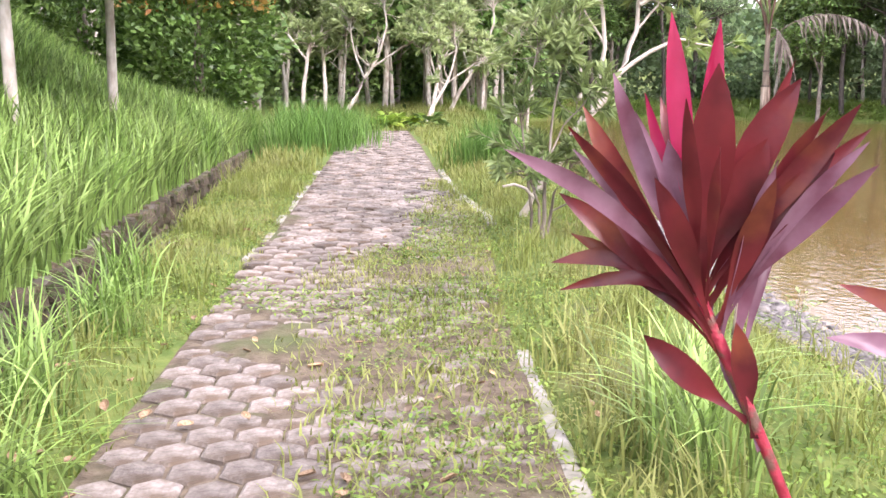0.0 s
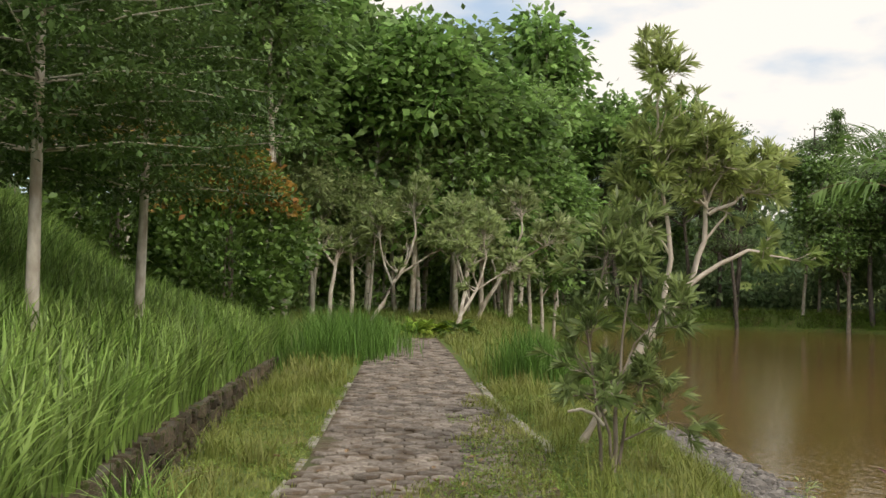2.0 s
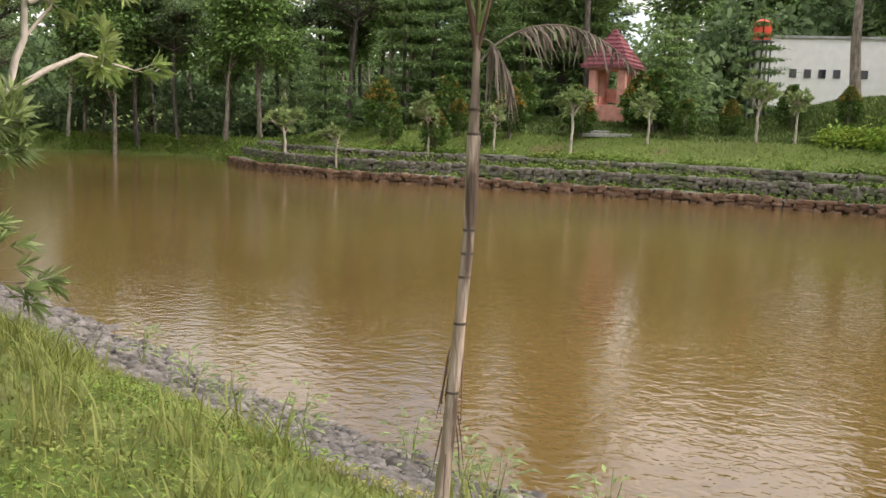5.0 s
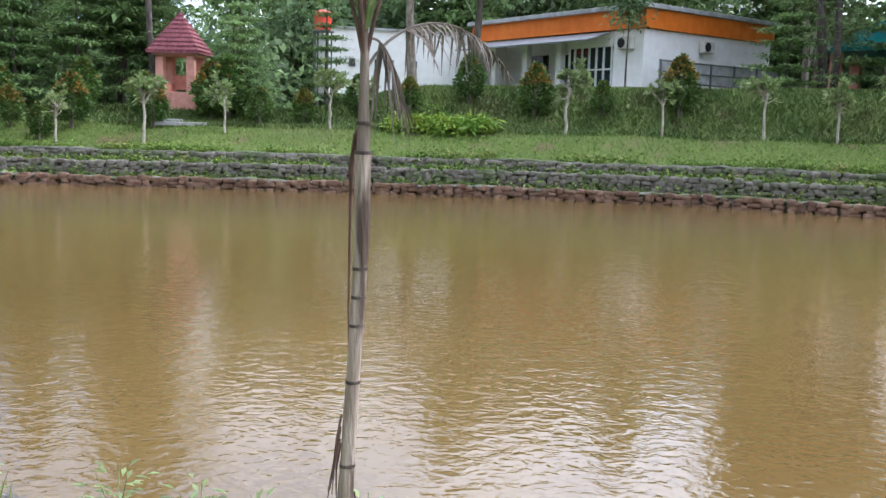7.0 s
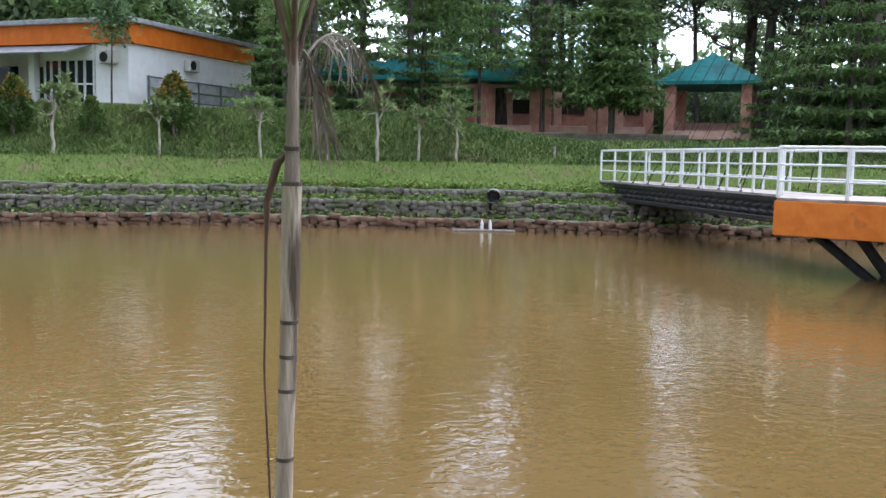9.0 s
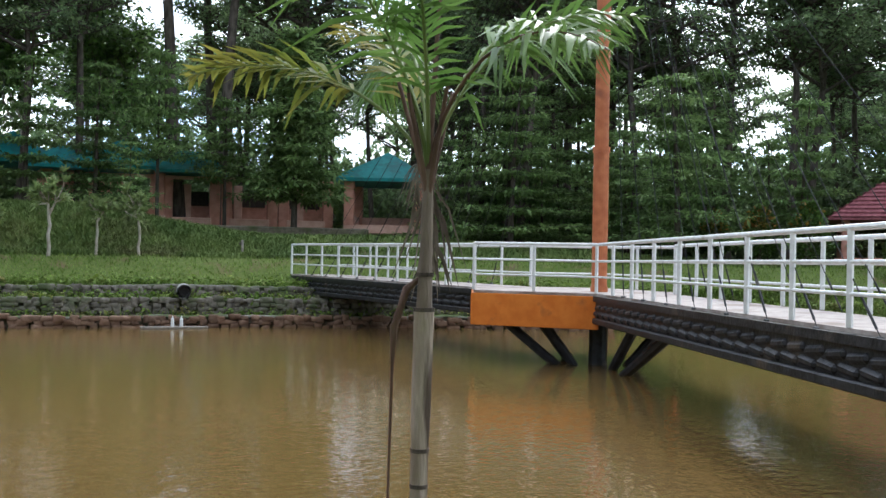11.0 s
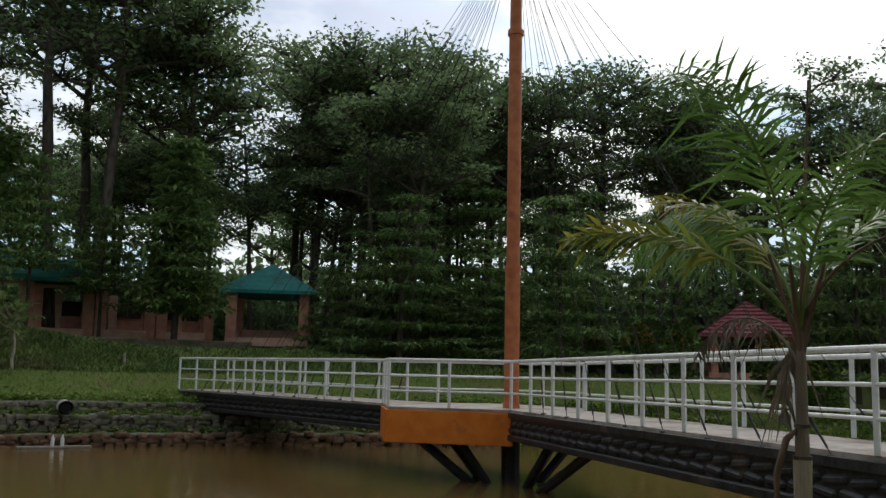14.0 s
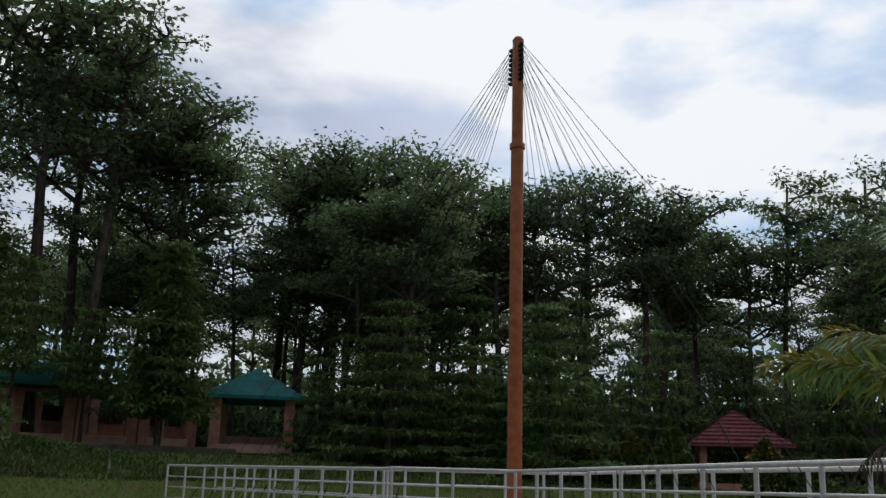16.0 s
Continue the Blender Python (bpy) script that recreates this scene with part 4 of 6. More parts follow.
tiled_roof(1.9, 2.1, 2.1, 0.42, gz, 9, "dull red tiled pyramid roof")
hut = thing("gazebo", pose(16.4, -37.5, 1.6, 0, 0, 25) @ Matrix.Scale(0.9, 4), "open hut with a broad dull red tiled roof", "gazebo")
tiled_roof(4.0, 2.1, 1.9, 0.6, hut, 9, "broad dull red tiled roof")
for x in (-1.8, 1.8):
    for y in (-1.8, 1.8):
        part("pillar", block((x, y, 1.0), (0.35, 0.35, 2.2), 0, 0.02), M["pink"], hut)
part("base", block((0, 0, 0.0), (4.2, 4.2, 0.4), 0, 0.02), M["pink"], hut)


def pavilion(x, y, z, turn, w, label):
    """A square open pavilion with pink pillars and low walls under a teal roof."""
    p = thing("pavilion", pose(x, y, z, 0, 0, turn), label, "pavilion", "teal-roofed pavilions")
    hip_roof(w, w, 2.25, 1.5, 0.45, M["teal"], p, thick=0.16)
    for sx in (-1, 1):
        for sy in (-1, 1):
            part("pillar", block((sx * w * 0.44, sy * w * 0.44, 1.05), (0.48, 0.48, 2.2), 0, 0.02), M["pink"], p)
    for an in (0, 90, 180):
        c = pose(0, 0, 0, 0, 0, an) @ Vector((0, -w * 0.44, 0.22))
        part("low_wall", block(c, (w * 0.8, 0.22, 0.55), an, 0.02), M["pinkpale"], p)
    part("floor", block((0, 0, -0.2), (w, w, 0.4)), M["pinkpale"], p)
    return p


pavilion(36.2, -25.6, 2.95, -47, 3.9, "open pavilion with salmon-pink pillars and a teal hipped roof")
pavilion(44.5, -15.5, 3.2, -35, 4.6, "open pavilion under a teal roof, half hidden by trees")
pavilion(46.5, -11.0, 3.3, -30, 4.0, "open pavilion under a teal roof, half hidden by trees")
# row of pink kiosks
row = Vector((38.2, -22.2, 0))
dirn = Vector((40.8 - 38.0, -17.6 + 22.6, 0)).normalized()
turn = math.degrees(math.atan2(dirn.y, dirn.x))
for q in range(5):
    p = row + dirn * (q * 2.75)
    ks = thing("kiosk", pose(p.x + 0.3, p.y, 2.75, 0, 0, turn), "salmon-pink masonry kiosk with square pillars", "kiosk", "row of kiosks")
    for sx in (-1.1, 1.1):
        part("pillar", block((sx, -0.0, 1.1), (0.5, 0.45, 2.3 + (0.25 if sx < 0 else 0)), 0, 0.02), M["pink"], ks)
    part("back_wall", block((0, -1.3, 0.55), (2.4, 0.2, 1.2)), M["pink"], ks)
    part("counter", block((0, 0.1, 0.1), (1.9, 0.3, 0.55), 0, 0.02), M["pinkpale"], ks)
    part("pillar", block((0.2 + 0.3 * (q % 2), -1.0, 1.0), (0.4, 0.4, 2.1), 0, 0.02), M["pinkpale"], ks)
    part("beam", block((0, 0.0, 2.28), (2.7, 0.3, 0.16), 0, 0.02), M["pinkpale"], ks)
    part("shutter", block((-0.1, -1.18, 1.35), (1.5, 0.06, 0.7)), M["darkwood"], ks, "dark shutter above the back wall")
    if q in (2, 4):
        hip_roof(2.75, 2.4, 2.55, 1.0, 0.3, M["teal"], ks, thick=0.14, ridge=1.2)
part_bank = thing("terrace_wall", pose(36.8, -18.5, 2.45, 0, 0, turn), "low worn retaining wall below the kiosks", "wall", kind="structure")
part("wall", block((1.5, 0.9, 0.0), (12.5, 0.4, 0.45), 0, 0.05), M["core"], part_bank)
# leaning timber prop on the lawn by the bridge
prop = thing("timber_trestle", pose(30.1, -13.2, 0.75, 0, 0, -30), "weathered timber trestle standing on the grass", "trestle")
for a, b in (((0, 0, 0), (0.1, 0, 1.2)), ((0.6, 0, 0), (0.1, 0, 0.9)), ((0.05, 0, 1.15), (2.6, 0.2, 0.75)), ((0, 0.1, 0.5), (0.8, 0.1, 0.4))):
    part("timber", rod(a, b, 0.05, 6), M["twig"], prop)


# ---- trees ----
forest = [tree_maker(11, "tree", "tall leafy forest tree with a pale slender trunk", 13, 0.22, M["bark"], M["leaf"], 0.3, 2, 8, 0.8, 0.8, 0.34, (0.75, 0.75, 0.5), 46, 0.42, 0.22, group="woodland trees"),
          tree_maker(12, "tree", "tall leafy forest tree with a pale slender trunk", 12, 0.18, M["barkpale"], M["leaf"], 0.25, 2, 8, 0.7, 0.9, 0.36, (0.8, 0.8, 0.55), 46, 0.42, 0.22, group="woodland trees"),
          tree_maker(13, "tree", "bushy broadleaf tree with light green foliage", 7, 0.12, M["barkpale"], M["leafpale"], 0.3, 2, 7, 0.8, 0.7, 0.4, (0.45, 0.45, 0.32), 46, 0.30, 0.12, group="woodland trees")]
dark = [tree_maker(21, "tree", "tall dark woodland tree with clumped crown", 19, 0.30, M["barkdark"], M["leafdark"], 0.50, 2, 13, 1.0, 0.34, 0.26, (0.36, 0.36, 0.11), 14, 0.33, 0.18, group="tall trees behind the bridge"),
        tree_maker(22, "tree", "tall dark woodland tree with clumped crown", 17, 0.26, M["barkdark"], M["leafdark"], 0.48, 2, 13, 1.0, 0.34, 0.28, (0.36, 0.36, 0.11), 14, 0.33, 0.18, group="tall trees behind the bridge"),
        tree_maker(23, "tree", "tall dark woodland tree with an airy crown", 18, 0.22, M["barkdark"], M["leafdark"], 0.56, 2, 12, 1.0, 0.30, 0.25, (0.34, 0.34, 0.10), 14, 0.32, 0.17, group="tall trees behind the bridge")]


def layered_tree(seed, h, r, tiers, reach, leaf, bark, label, start=0.25, count=30, length=0.16, width=0.07, drop=0.0, name="tree", clump=(0.26, 0.26, 0.05)):
    """A tree with flat horizontal tiers of foliage."""
    rng = np.random.default_rng(seed)
    t = thing(name, pose(0, 0, -200), label, "tree", "layered trees")
    tp, tr = limb(rng, (0, 0, -0.15), (0, 0, 1), h, r, r * 0.25, 0.12, 8)
    tubes, cs = [tube(tp, tr, 8)], []
    for q in range(tiers):
        u = start + (0.97 - start) * q / max(1, tiers - 1)
        R = reach * (1.05 - 0.85 * (u - start) / (1 - start)) * rng.uniform(0.8, 1.15)
        f = u * 7
        a = int(min(f, 6))
        c = tp[a] * (1 - (f - a)) + tp[a + 1] * (f - a)
        n = rng.integers(5, 8)
        for an in np.linspace(0, 2 * np.pi, n, endpoint=False) + rng.uniform(0, 6):
            L = R * rng.uniform(0.65, 1.1)
            e = c + np.array([np.cos(an) * L, np.sin(an) * L, L * rng.uniform(-0.02, 0.14) - drop * L])
            tubes.append(tube(np.array([c, (c + e) / 2 + [0, 0, 0.04 * L], e]), [r * 0.2, r * 0.12, r * 0.05], 4))
            for w in np.linspace(0.3, 1.0, max(3, int(L / 0.28))):
                cs.append(c * (1 - w) + e * w + rng.normal(size=3) * [0.18 * L * w, 0.18 * L * w, 0.02])
    v, f = joined(tubes)
    raw("trunk", v, f, bark, t, smooth=True)
    v, f = leaf_cloud(rng, np.array(cs), clump, count, length, width, 0.85)
    raw("crown", v, f, leaf, t)
    return t


tier_far = [layered_tree(31, 8.5, 0.13, 9, 2.8, M["leafpine"], M["barkdark"], "layered dark green tree with flat tiers of foliage", 0.12, 17, 0.30, 0.11, clump=(0.24, 0.24, 0.03)),
            layered_tree(32, 6.5, 0.11, 8, 2.4, M["leafpine"], M["barkdark"], "layered dark green tree with flat tiers of foliage", 0.15, 17, 0.30, 0.11, clump=(0.24, 0.24, 0.03)),
            layered_tree(34, 8.0, 0.12, 8, 2.6, M["leafpine"], M["barkdark"], "layered tree with a bare lower trunk before the kiosks", 0.42, 19, 0.30, 0.11, clump=(0.24, 0.24, 0.03))]
spire = layered_tree(35, 16.0, 0.24, 15, 3.6, M["leafpine"], M["barkdark"], "tall pointed tree with tiers of dark foliage", 0.2, 20, 0.5, 0.2, clump=(0.42, 0.42, 0.12))
teak = [tree_maker(36 + q, "tree", "broad-leaved woodland tree with large leaves and pale limbs", 11, 0.15, M["barkpale"], M["leafteak"], 0.22, 2, 9, 0.75, 0.85, 0.33, (0.55, 0.55, 0.45), 24, 0.52, 0.30, group="woodland trees") for q in range(2)]
tier_near = layered_tree(33, 6.4, 0.085, 11, 2.9, M["leaftier"], M["barkpale"], "pale-trunked tree with flat layers of fine leaves", 0.38, 64, 0.095, 0.05, clump=(0.22, 0.22, 0.06))


def bush_maker(seed, h, w, label, tips, leaf="leafbush", count=2600, length=0.13, width=0.06, stem=0.25):
    """A dense clipped cone-shaped bush with a few coloured young leaves."""
    rng = np.random.default_rng(seed)
    t = thing("bush", pose(0, 0, -200), label, "bush", "conical bushes")
    v, f = joined([tube(np.array([(x, y, -0.1), (x * 1.5, y * 1.5, h * 0.3), (0, 0, h * 0.75)]), [0.045, 0.035, 0.01], 6) for x, y in ((0, 0), (0.07, 0.03), (-0.05, 0.06))])
    raw("trunk", v, f, M["bark"], t, smooth=True)
    for name, n, key, lo in (("crown", count, leaf, 0.0), ("young_leaves", tips, "leaforange", 0.55)):
        if not n:
            continue
        z = rng.uniform(lo, 1, n)
        an = rng.uniform(0, 2 * np.pi, n)
        prof = np.sin(np.clip(z * 0.88 + 0.12, 0, 1) * np.pi) ** 0.7 * (1.15 - 0.5 * z)
        rr = w * 0.5 * prof * (1 + 0.13 * np.sin(3 * an + z * 9)) * np.sqrt(rng.uniform(0.35 if name == "crown" else 0.85, 1.12, n))
        c = np.stack([np.cos(an) * rr, np.sin(an) * rr, stem * h + z * h * (1 - stem)], 1) + rng.normal(size=(n, 3)) * 0.035 * w
        way = unit(np.stack([np.cos(an), np.sin(an), rng.uniform(-0.3, 1.0, n)], 1) + rng.normal(size=(n, 3)) * 0.5)
        side = unit(np.cross(way, unit(rng.normal(size=(n, 3)))))
        s = rng.uniform(0.7, 1.3, n)
        v, f = leaf_quads(c, way, side, length * s, width * s, 0.1)
        raw(name, v, f, M[key], t)
    return t


def rosette_leaves(rng, tips, ways, n, length, width, open_=0.9):
    """Whorls of long narrow leaves at branch tips."""
    c = np.repeat(tips, n, axis=0)
    w = np.repeat(unit(ways), n, axis=0)
    r = rng.normal(size=c.shape)
    r = unit(r - (r * w).sum(1)[:, None] * w)
    o = rng.uniform(0.35, open_ * 1.4, len(c))[:, None]
    way = unit(w + r * o)
    side = unit(np.cross(way, w) + rng.normal(size=c.shape) * 0.15)
    s = rng.uniform(0.65, 1.2, len(c))
    return leaf_quads(c - w * (0.06 * rng.uniform(0, 1, len(c)))[:, None], way, side, length * s, width * s, 0.12)


def rosette_tree(name, label, category, m, limbs, leaf, bark, n=14, length=0.2, width=0.05, twigs=6, twig=0.5, seed=5, sub=2, group=""):
    """A tree of given bare limbs, each ending in twigs with leaf whorls."""
    rng = np.random.default_rng(seed)
    t = thing(name, m, label, category, group)
    tubes, tips, ways = [], [], []
    for pts, r0, r1, tw in limbs:
        pts = np.array(pts, float)
        fine = np.stack([np.interp(np.linspace(0, 1, 7), np.linspace(0, 1, len(pts)), pts[:, q]) for q in range(3)], 1)
        fine[1:-1] += rng.normal(size=(5, 3)) * r0 * 0.35
        tubes.append(tube(fine, np.linspace(r0, r1, 7), 8))
        end, d = fine[-1], unit(fine[-1] - fine[-3])
        for _ in range(tw):
            way = unit(d * 0.7 + rng.normal(size=3) * 0.75 + [0, 0, 0.35])
            L = twig * rng.uniform(0.5, 1.2)
            st = fine[-1] * 1.0 - (fine[-1] - fine[-3]) * rng.uniform(0, 0.9)
            p, rr = limb(rng, st, way, L, r1 * 0.8, r1 * 0.3, 0.6, 4)
            tubes.append(tube(p, rr, 5))
            tips.append(p[-1]), ways.append(p[-1] - p[-2])
            for _ in range(sub):
                w2 = unit(way + rng.normal(size=3) * 0.7 + [0, 0, 0.2])
                p2, r2 = limb(rng, p[rng.integers(1, 4)], w2, L * 0.5, r1 * 0.4, r1 * 0.2, 0.5, 3)
                tubes.append(tube(p2, r2, 4))
                tips.append(p2[-1]), ways.append(p2[-1] - p2[-2])
    v, f = joined(tubes)
    raw("trunk", v, f, bark, t, smooth=True)
    v, f = rosette_leaves(rng, np.array(tips), np.array(ways), n, length, width)
    raw("crown", v, f, leaf, t)
    return t


# leaning white-limbed tree over the water and the dark-stemmed shrub in front of it
rosette_tree("tree", "leaning pale-barked tree with whorls of narrow leaves, on the pond bank", "tree", pose(3.45, 8.75, -0.12),
             [([(-0.67, 0.52, -0.25), (-0.36, 0.36, 0.5), (0.02, 0.18, 1.12), (0.33, 0.05, 1.62)], 0.055, 0.042, 0),
              ([(0.33, 0.05, 1.62), (0.5, 0.05, 2.05), (0.52, 0, 2.5)], 0.030, 0.019, 9), ([(0.52, 0, 2.3), (0.75, -0.05, 2.42), (0.95, 0, 2.55)], 0.020, 0.011, 11),
              ([(0.10, 0.14, 1.26), (0.2, 0.1, 1.9), (0.12, 0.1, 2.5), (0.05, 0.1, 3.1)], 0.029, 0.013, 18), ([(0.05, 0.1, 3.0), (0.04, 0.05, 3.3), (0.05, 0, 3.5)], 0.014, 0.007, 10),
              ([(0.33, 0.05, 1.62), (0.62, 0, 1.85), (0.92, -0.02, 1.98), (1.15, 0, 1.93)], 0.025, 0.012, 4), ([(0.52, 0, 2.5), (0.48, 0.1, 2.7), (0.45, 0.1, 2.85)], 0.018, 0.009, 13),
              ([(0.12, 0.1, 2.5), (0.3, 0, 2.6), (0.45, -0.1, 2.8)], 0.014, 0.007, 13), ([(0.5, 0.05, 2.05), (0.75, 0.1, 2.3), (0.8, 0.1, 2.6)], 0.014, 0.007, 13), ([(0.2, 0.1, 1.9), (0, 0.1, 2.2), (-0.1, 0.1, 2.4)], 0.014, 0.007, 11)],
             M["leafwhorl"], M["barkwhite"], 18, 0.15, 0.031, twig=0.36, seed=41, sub=3)
shrub = rosette_tree("shrub", "many-stemmed dark shrub with whorls of narrow leaves, at the water's edge", "shrub", pose(2.66, 7.78, -0.06),
                     [([(0, 0, 0), (0.02, 0, 0.45), (0.05, 0, 0.8)], 0.024, 0.014, 3), ([(0.05, 0, 0.7), (0.1, 0.05, 1.2), (0.25, 0.1, 1.9)], 0.013, 0.007, 15),
                      ([(-0.05, 0.05, 0), (-0.1, 0.05, 0.5), (-0.2, 0.05, 1.2)], 0.018, 0.008, 8), ([(-0.2, 0.05, 1.2), (-0.1, 0.05, 1.5), (-0.05, 0.05, 1.8)], 0.008, 0.006, 9),
                      ([(0.05, 0.06, 0), (0.15, 0.1, 0.5), (0.35, 0.1, 0.8)], 0.017, 0.008, 7), ([(0.02, -0.04, 0), (-0.05, -0.05, 0.4), (-0.15, -0.05, 0.7)], 0.017, 0.008, 5),
                      ([(0.1, 0, 0.35), (0.3, -0.05, 0.45), (0.45, -0.1, 0.5)], 0.009, 0.006, 5), ([(0.05, 0, 0.8), (0.2, 0.05, 1.1), (0.4, 0.05, 1.3)], 0.009, 0.006, 8)],
                     M["leafshrub"], M["bark"], 15, 0.15, 0.026, twig=0.30, seed=42, sub=3)
v, f = tube([(-0.06, 0.03, 0.46), (-0.14, 0.05, 0.55), (-0.24, 0.07, 0.585), (-0.34, 0.09, 0.565)], [0.014, 0.014, 0.013, 0.011], 8)
raw("cut_branch", v, f, M["barkpale"], shrub, "pale bare cut branch", smooth=True)
# leaning pale trees at the end of the path
LEAN = [([(0, 0, 0), (0.5, 0, 0.9), (1.0, 0.1, 1.7)], 0.068, 0.049, 3), ([(1.0, 0.1, 1.7), (1.3, 0.2, 2.6), (1.2, 0.3, 3.4)], 0.041, 0.021, 20), ([(0.8, 0.1, 1.4), (1.7, 0, 2.0), (2.3, 0, 2.3)], 0.034, 0.017, 18),
        ([(0.6, 0, 1.1), (0.3, 0.2, 2.0), (0.2, 0.2, 2.8)], 0.034, 0.017, 18)]
for q, (x, y, turn, s) in enumerate(((6.0, 29.5, 10, 0.95), (3.9, 33.5, 0, 1.25), (7.0, 33, 60, 1.2), (8.4, 36, -30, 1.3))):
    rosette_tree("tree", "leaning pale-barked tree with narrow grey-green leaves", "tree", pose(x, y, float(height(x, y)), 0, 0, turn) @ Matrix.Scale(s, 4), LEAN, M["leafpale"], M["barkpale"],
                 13, 0.30, 0.075, twig=0.7, seed=50 + q, group="leaning trees at the path's end")
SAP = [([(0, 0, 0), (0.05, 0, 1.2), (0.2, 0, 2.2)], 0.07, 0.04, 6), ([(0.1, 0, 1.6), (-0.4, 0.1, 2.3)], 0.04, 0.02, 6)]
for q, (x, y) in enumerate(((2.5, 34), (3.3, 34.6), (2.0, 36))):
    rosette_tree("tree", "slim pale young tree at the wood's edge", "tree", pose(x, y, float(height(x, y)), 0, 0, 90 * q) @ Matrix.Scale(1.25, 4), SAP, M["leafpale"], M["barkpale"], 11, 0.28, 0.08, seed=60 + q,
                 group="slim young trees")

# left bank: two pale trunks with layered crowns, conical bush, tall pale trunk, brush on the slope
for x, y, turn, s in ((-2.48, 11.55, 0, 1.0), (-1.72, 14.5, 130, 1.0), (-4.9, 12.6, 60, 1.05)):
    put(tier_near, x, y, s, turn, zs=s * 1.02)
big = bush_maker(71, 4.4, 3.4, "large dense conical bush with orange young leaves", 3200, count=11000, length=0.17, width=0.09, stem=0.12)
put(big, -0.7, 22.0, 1.0, 40)
put(big, -3.4, 24.0, 1.15, 160)
put(forest[1], 0.4, 33, 0.95, 30)
for q, (x, y, s) in enumerate(((2.2, 39.5, 1.28), (4.3, 38.2, 1.22), (6.2, 38.6, 1.22), (8.0, 38.2, 1.14), (9.4, 39.5, 1.08), (10.9, 40.5, 0.98), (12.2, 41.5, 0.9), (13.4, 43.5, 0.86), (14.8, 46.0, 0.84), (1.0, 37.0, 1.1), (5.2, 41.5, 1.35), (7.4, 42.5, 1.3), (10.5, 44, 1.1))):
    put(teak[q % 2], x, y, s * (0.72 if x < 5 else 0.74), q * 67)
for q, (x, y, s) in enumerate(((18.8, 57.5, 1.15), (22.3, 58.0, 1.05), (15.9, 56.0, 1.2), (20.5, 61, 1.2), (3.2, 43, 1.15), (26, 59.5, 0.95))):
    put(teak[q % 2], x, y, s, q * 81, zs=s * (0.9 + 0.12 * (q % 3)))
for x, y, s in ((41.4, 24.2, 0.95), (57.9, 10.3, 1.04), (58.5, -0.6, 0.98), (43.2, 30.5, 0.8), (56, -8.0, 0.9)):
    put(spire, x, y, s, x * 30)
for x, y, s in ((35.4, 52.3, 0.82), (37.2, 51.5, 0.62)):
    put(spire, x, y, s * 0.45, x * 30, zs=s)
put(spire, 35.6, -19.4, 0.66, 40, zs=0.6)
for x, y, s in ((26.4, -23.8, 0.85), (20.8, -27.6, 0.9), (29.5, -27.2, 1.0)):
    put(tier_far[0], x, y, s * 1.2, x * 30, zs=s)
rng = np.random.default_rng(7)
for q in range(26):
    x, y = rng.uniform(-14, 16), rng.uniform(38, 58)
    if x > 9 and y < 44 or x > 13 and y < 57:
        y += 20
    put(forest[rng.integers(2)], x, y, rng.uniform(0.75, 1.1) * (1.0 if x < 6 else 0.8), rng.uniform(0, 360))
for q in range(14):
    x, y = rng.uniform(-1, 12), rng.uniform(35, 44)
    if x > 8 and y < 40:
        y += 5
    put(forest[2], x, y, rng.uniform(0.6, 1.0), rng.uniform(0, 360))
for x, y, s in ((-9, 14, 0.9), (-12, 20, 1.1), (-8, 27, 1.0), (-6, 32, 1.0), (-14, 12, 1.0), (-11, 7, 0.9), (-4, 30, 0.9), (-10, 33, 1.1)):
    put(forest[int(rng.integers(2))], x, y, s, rng.uniform(0, 360))
# far woods round the upper end of the pond and behind the lawn
for q in range(44):
    u = q / 43
    x, y = 17 + 34 * u + rng.uniform(-3, 3), 62 - 26 * u + rng.uniform(-2, 14)
    put((dark + forest)[rng.integers(5)], x, y, rng.uniform(0.5, 0.72), rng.uniform(0, 360))
for q in range(16):
    x, y = rng.uniform(38, 56), rng.uniform(17, 36)
    put((forest[0], forest[2], dark[1])[rng.integers(3)], x, y, rng.uniform(0.45, 0.75), rng.uniform(0, 360))
for q in range(14):
    put(forest[rng.integers(3)], rng.uniform(58, 72), rng.uniform(-12, 30), rng.uniform(0.8, 1.1), rng.uniform(0, 360))
for x, y, s, q in ((38.2, 24.6, 0.75, 0), (38.6, 17.2, 0.62, 1), (36.5, 26.4, 0.8, 1), (39.5, 14.0, 0.55, 0), (35.0, 29, 0.8, 0), (40.5, 22.3, 0.8, 0), (41.2, 18.4, 0.75, 1), (38.0, 29.5, 0.9, 0), (33.0, 32.0, 0.8, 1)):
    put(tier_far[q], x, y, s, rng.uniform(0, 360))
put(tier_far[1], 37.4, 17.3, 0.62, 20)
# wood behind kiosks and bridge
for x, y, s in ((26.6, -42.6, 0.95), (23.8, -44.0, 0.9), (41.0, -18.8, 1.12), (40.5, -22.6, 0.98), (40.5, -32.5, 1.0), (41.5, -36.5, 1.05), (46.0, -36.0, 1.1), (34.5, -38.5, 1.0)):
    put(dark[0], x, y, s, x * 50)
for q in range(96):
    u = rng.uniform(0, 1)
    an = radians(112 + 82 * u)
    D = rng.uniform(44, 78)
    x, y = 1.5 + D * math.sin(an), 5.9 + D * math.cos(an)
    if math.hypot(x - 16.4, y + 37.5) < 6 or math.hypot(x - 36.2, y + 25.6) < 5 or (x - 40) ** 2 + (y + 18) ** 2 < 60 or math.hypot(x - 45, y + 13) < 6:
        continue
    put(dark[rng.integers(3)], x, y, rng.uniform(0.68, 0.95) * (1.0 if u < 0.6 else 0.8), rng.uniform(0, 360))
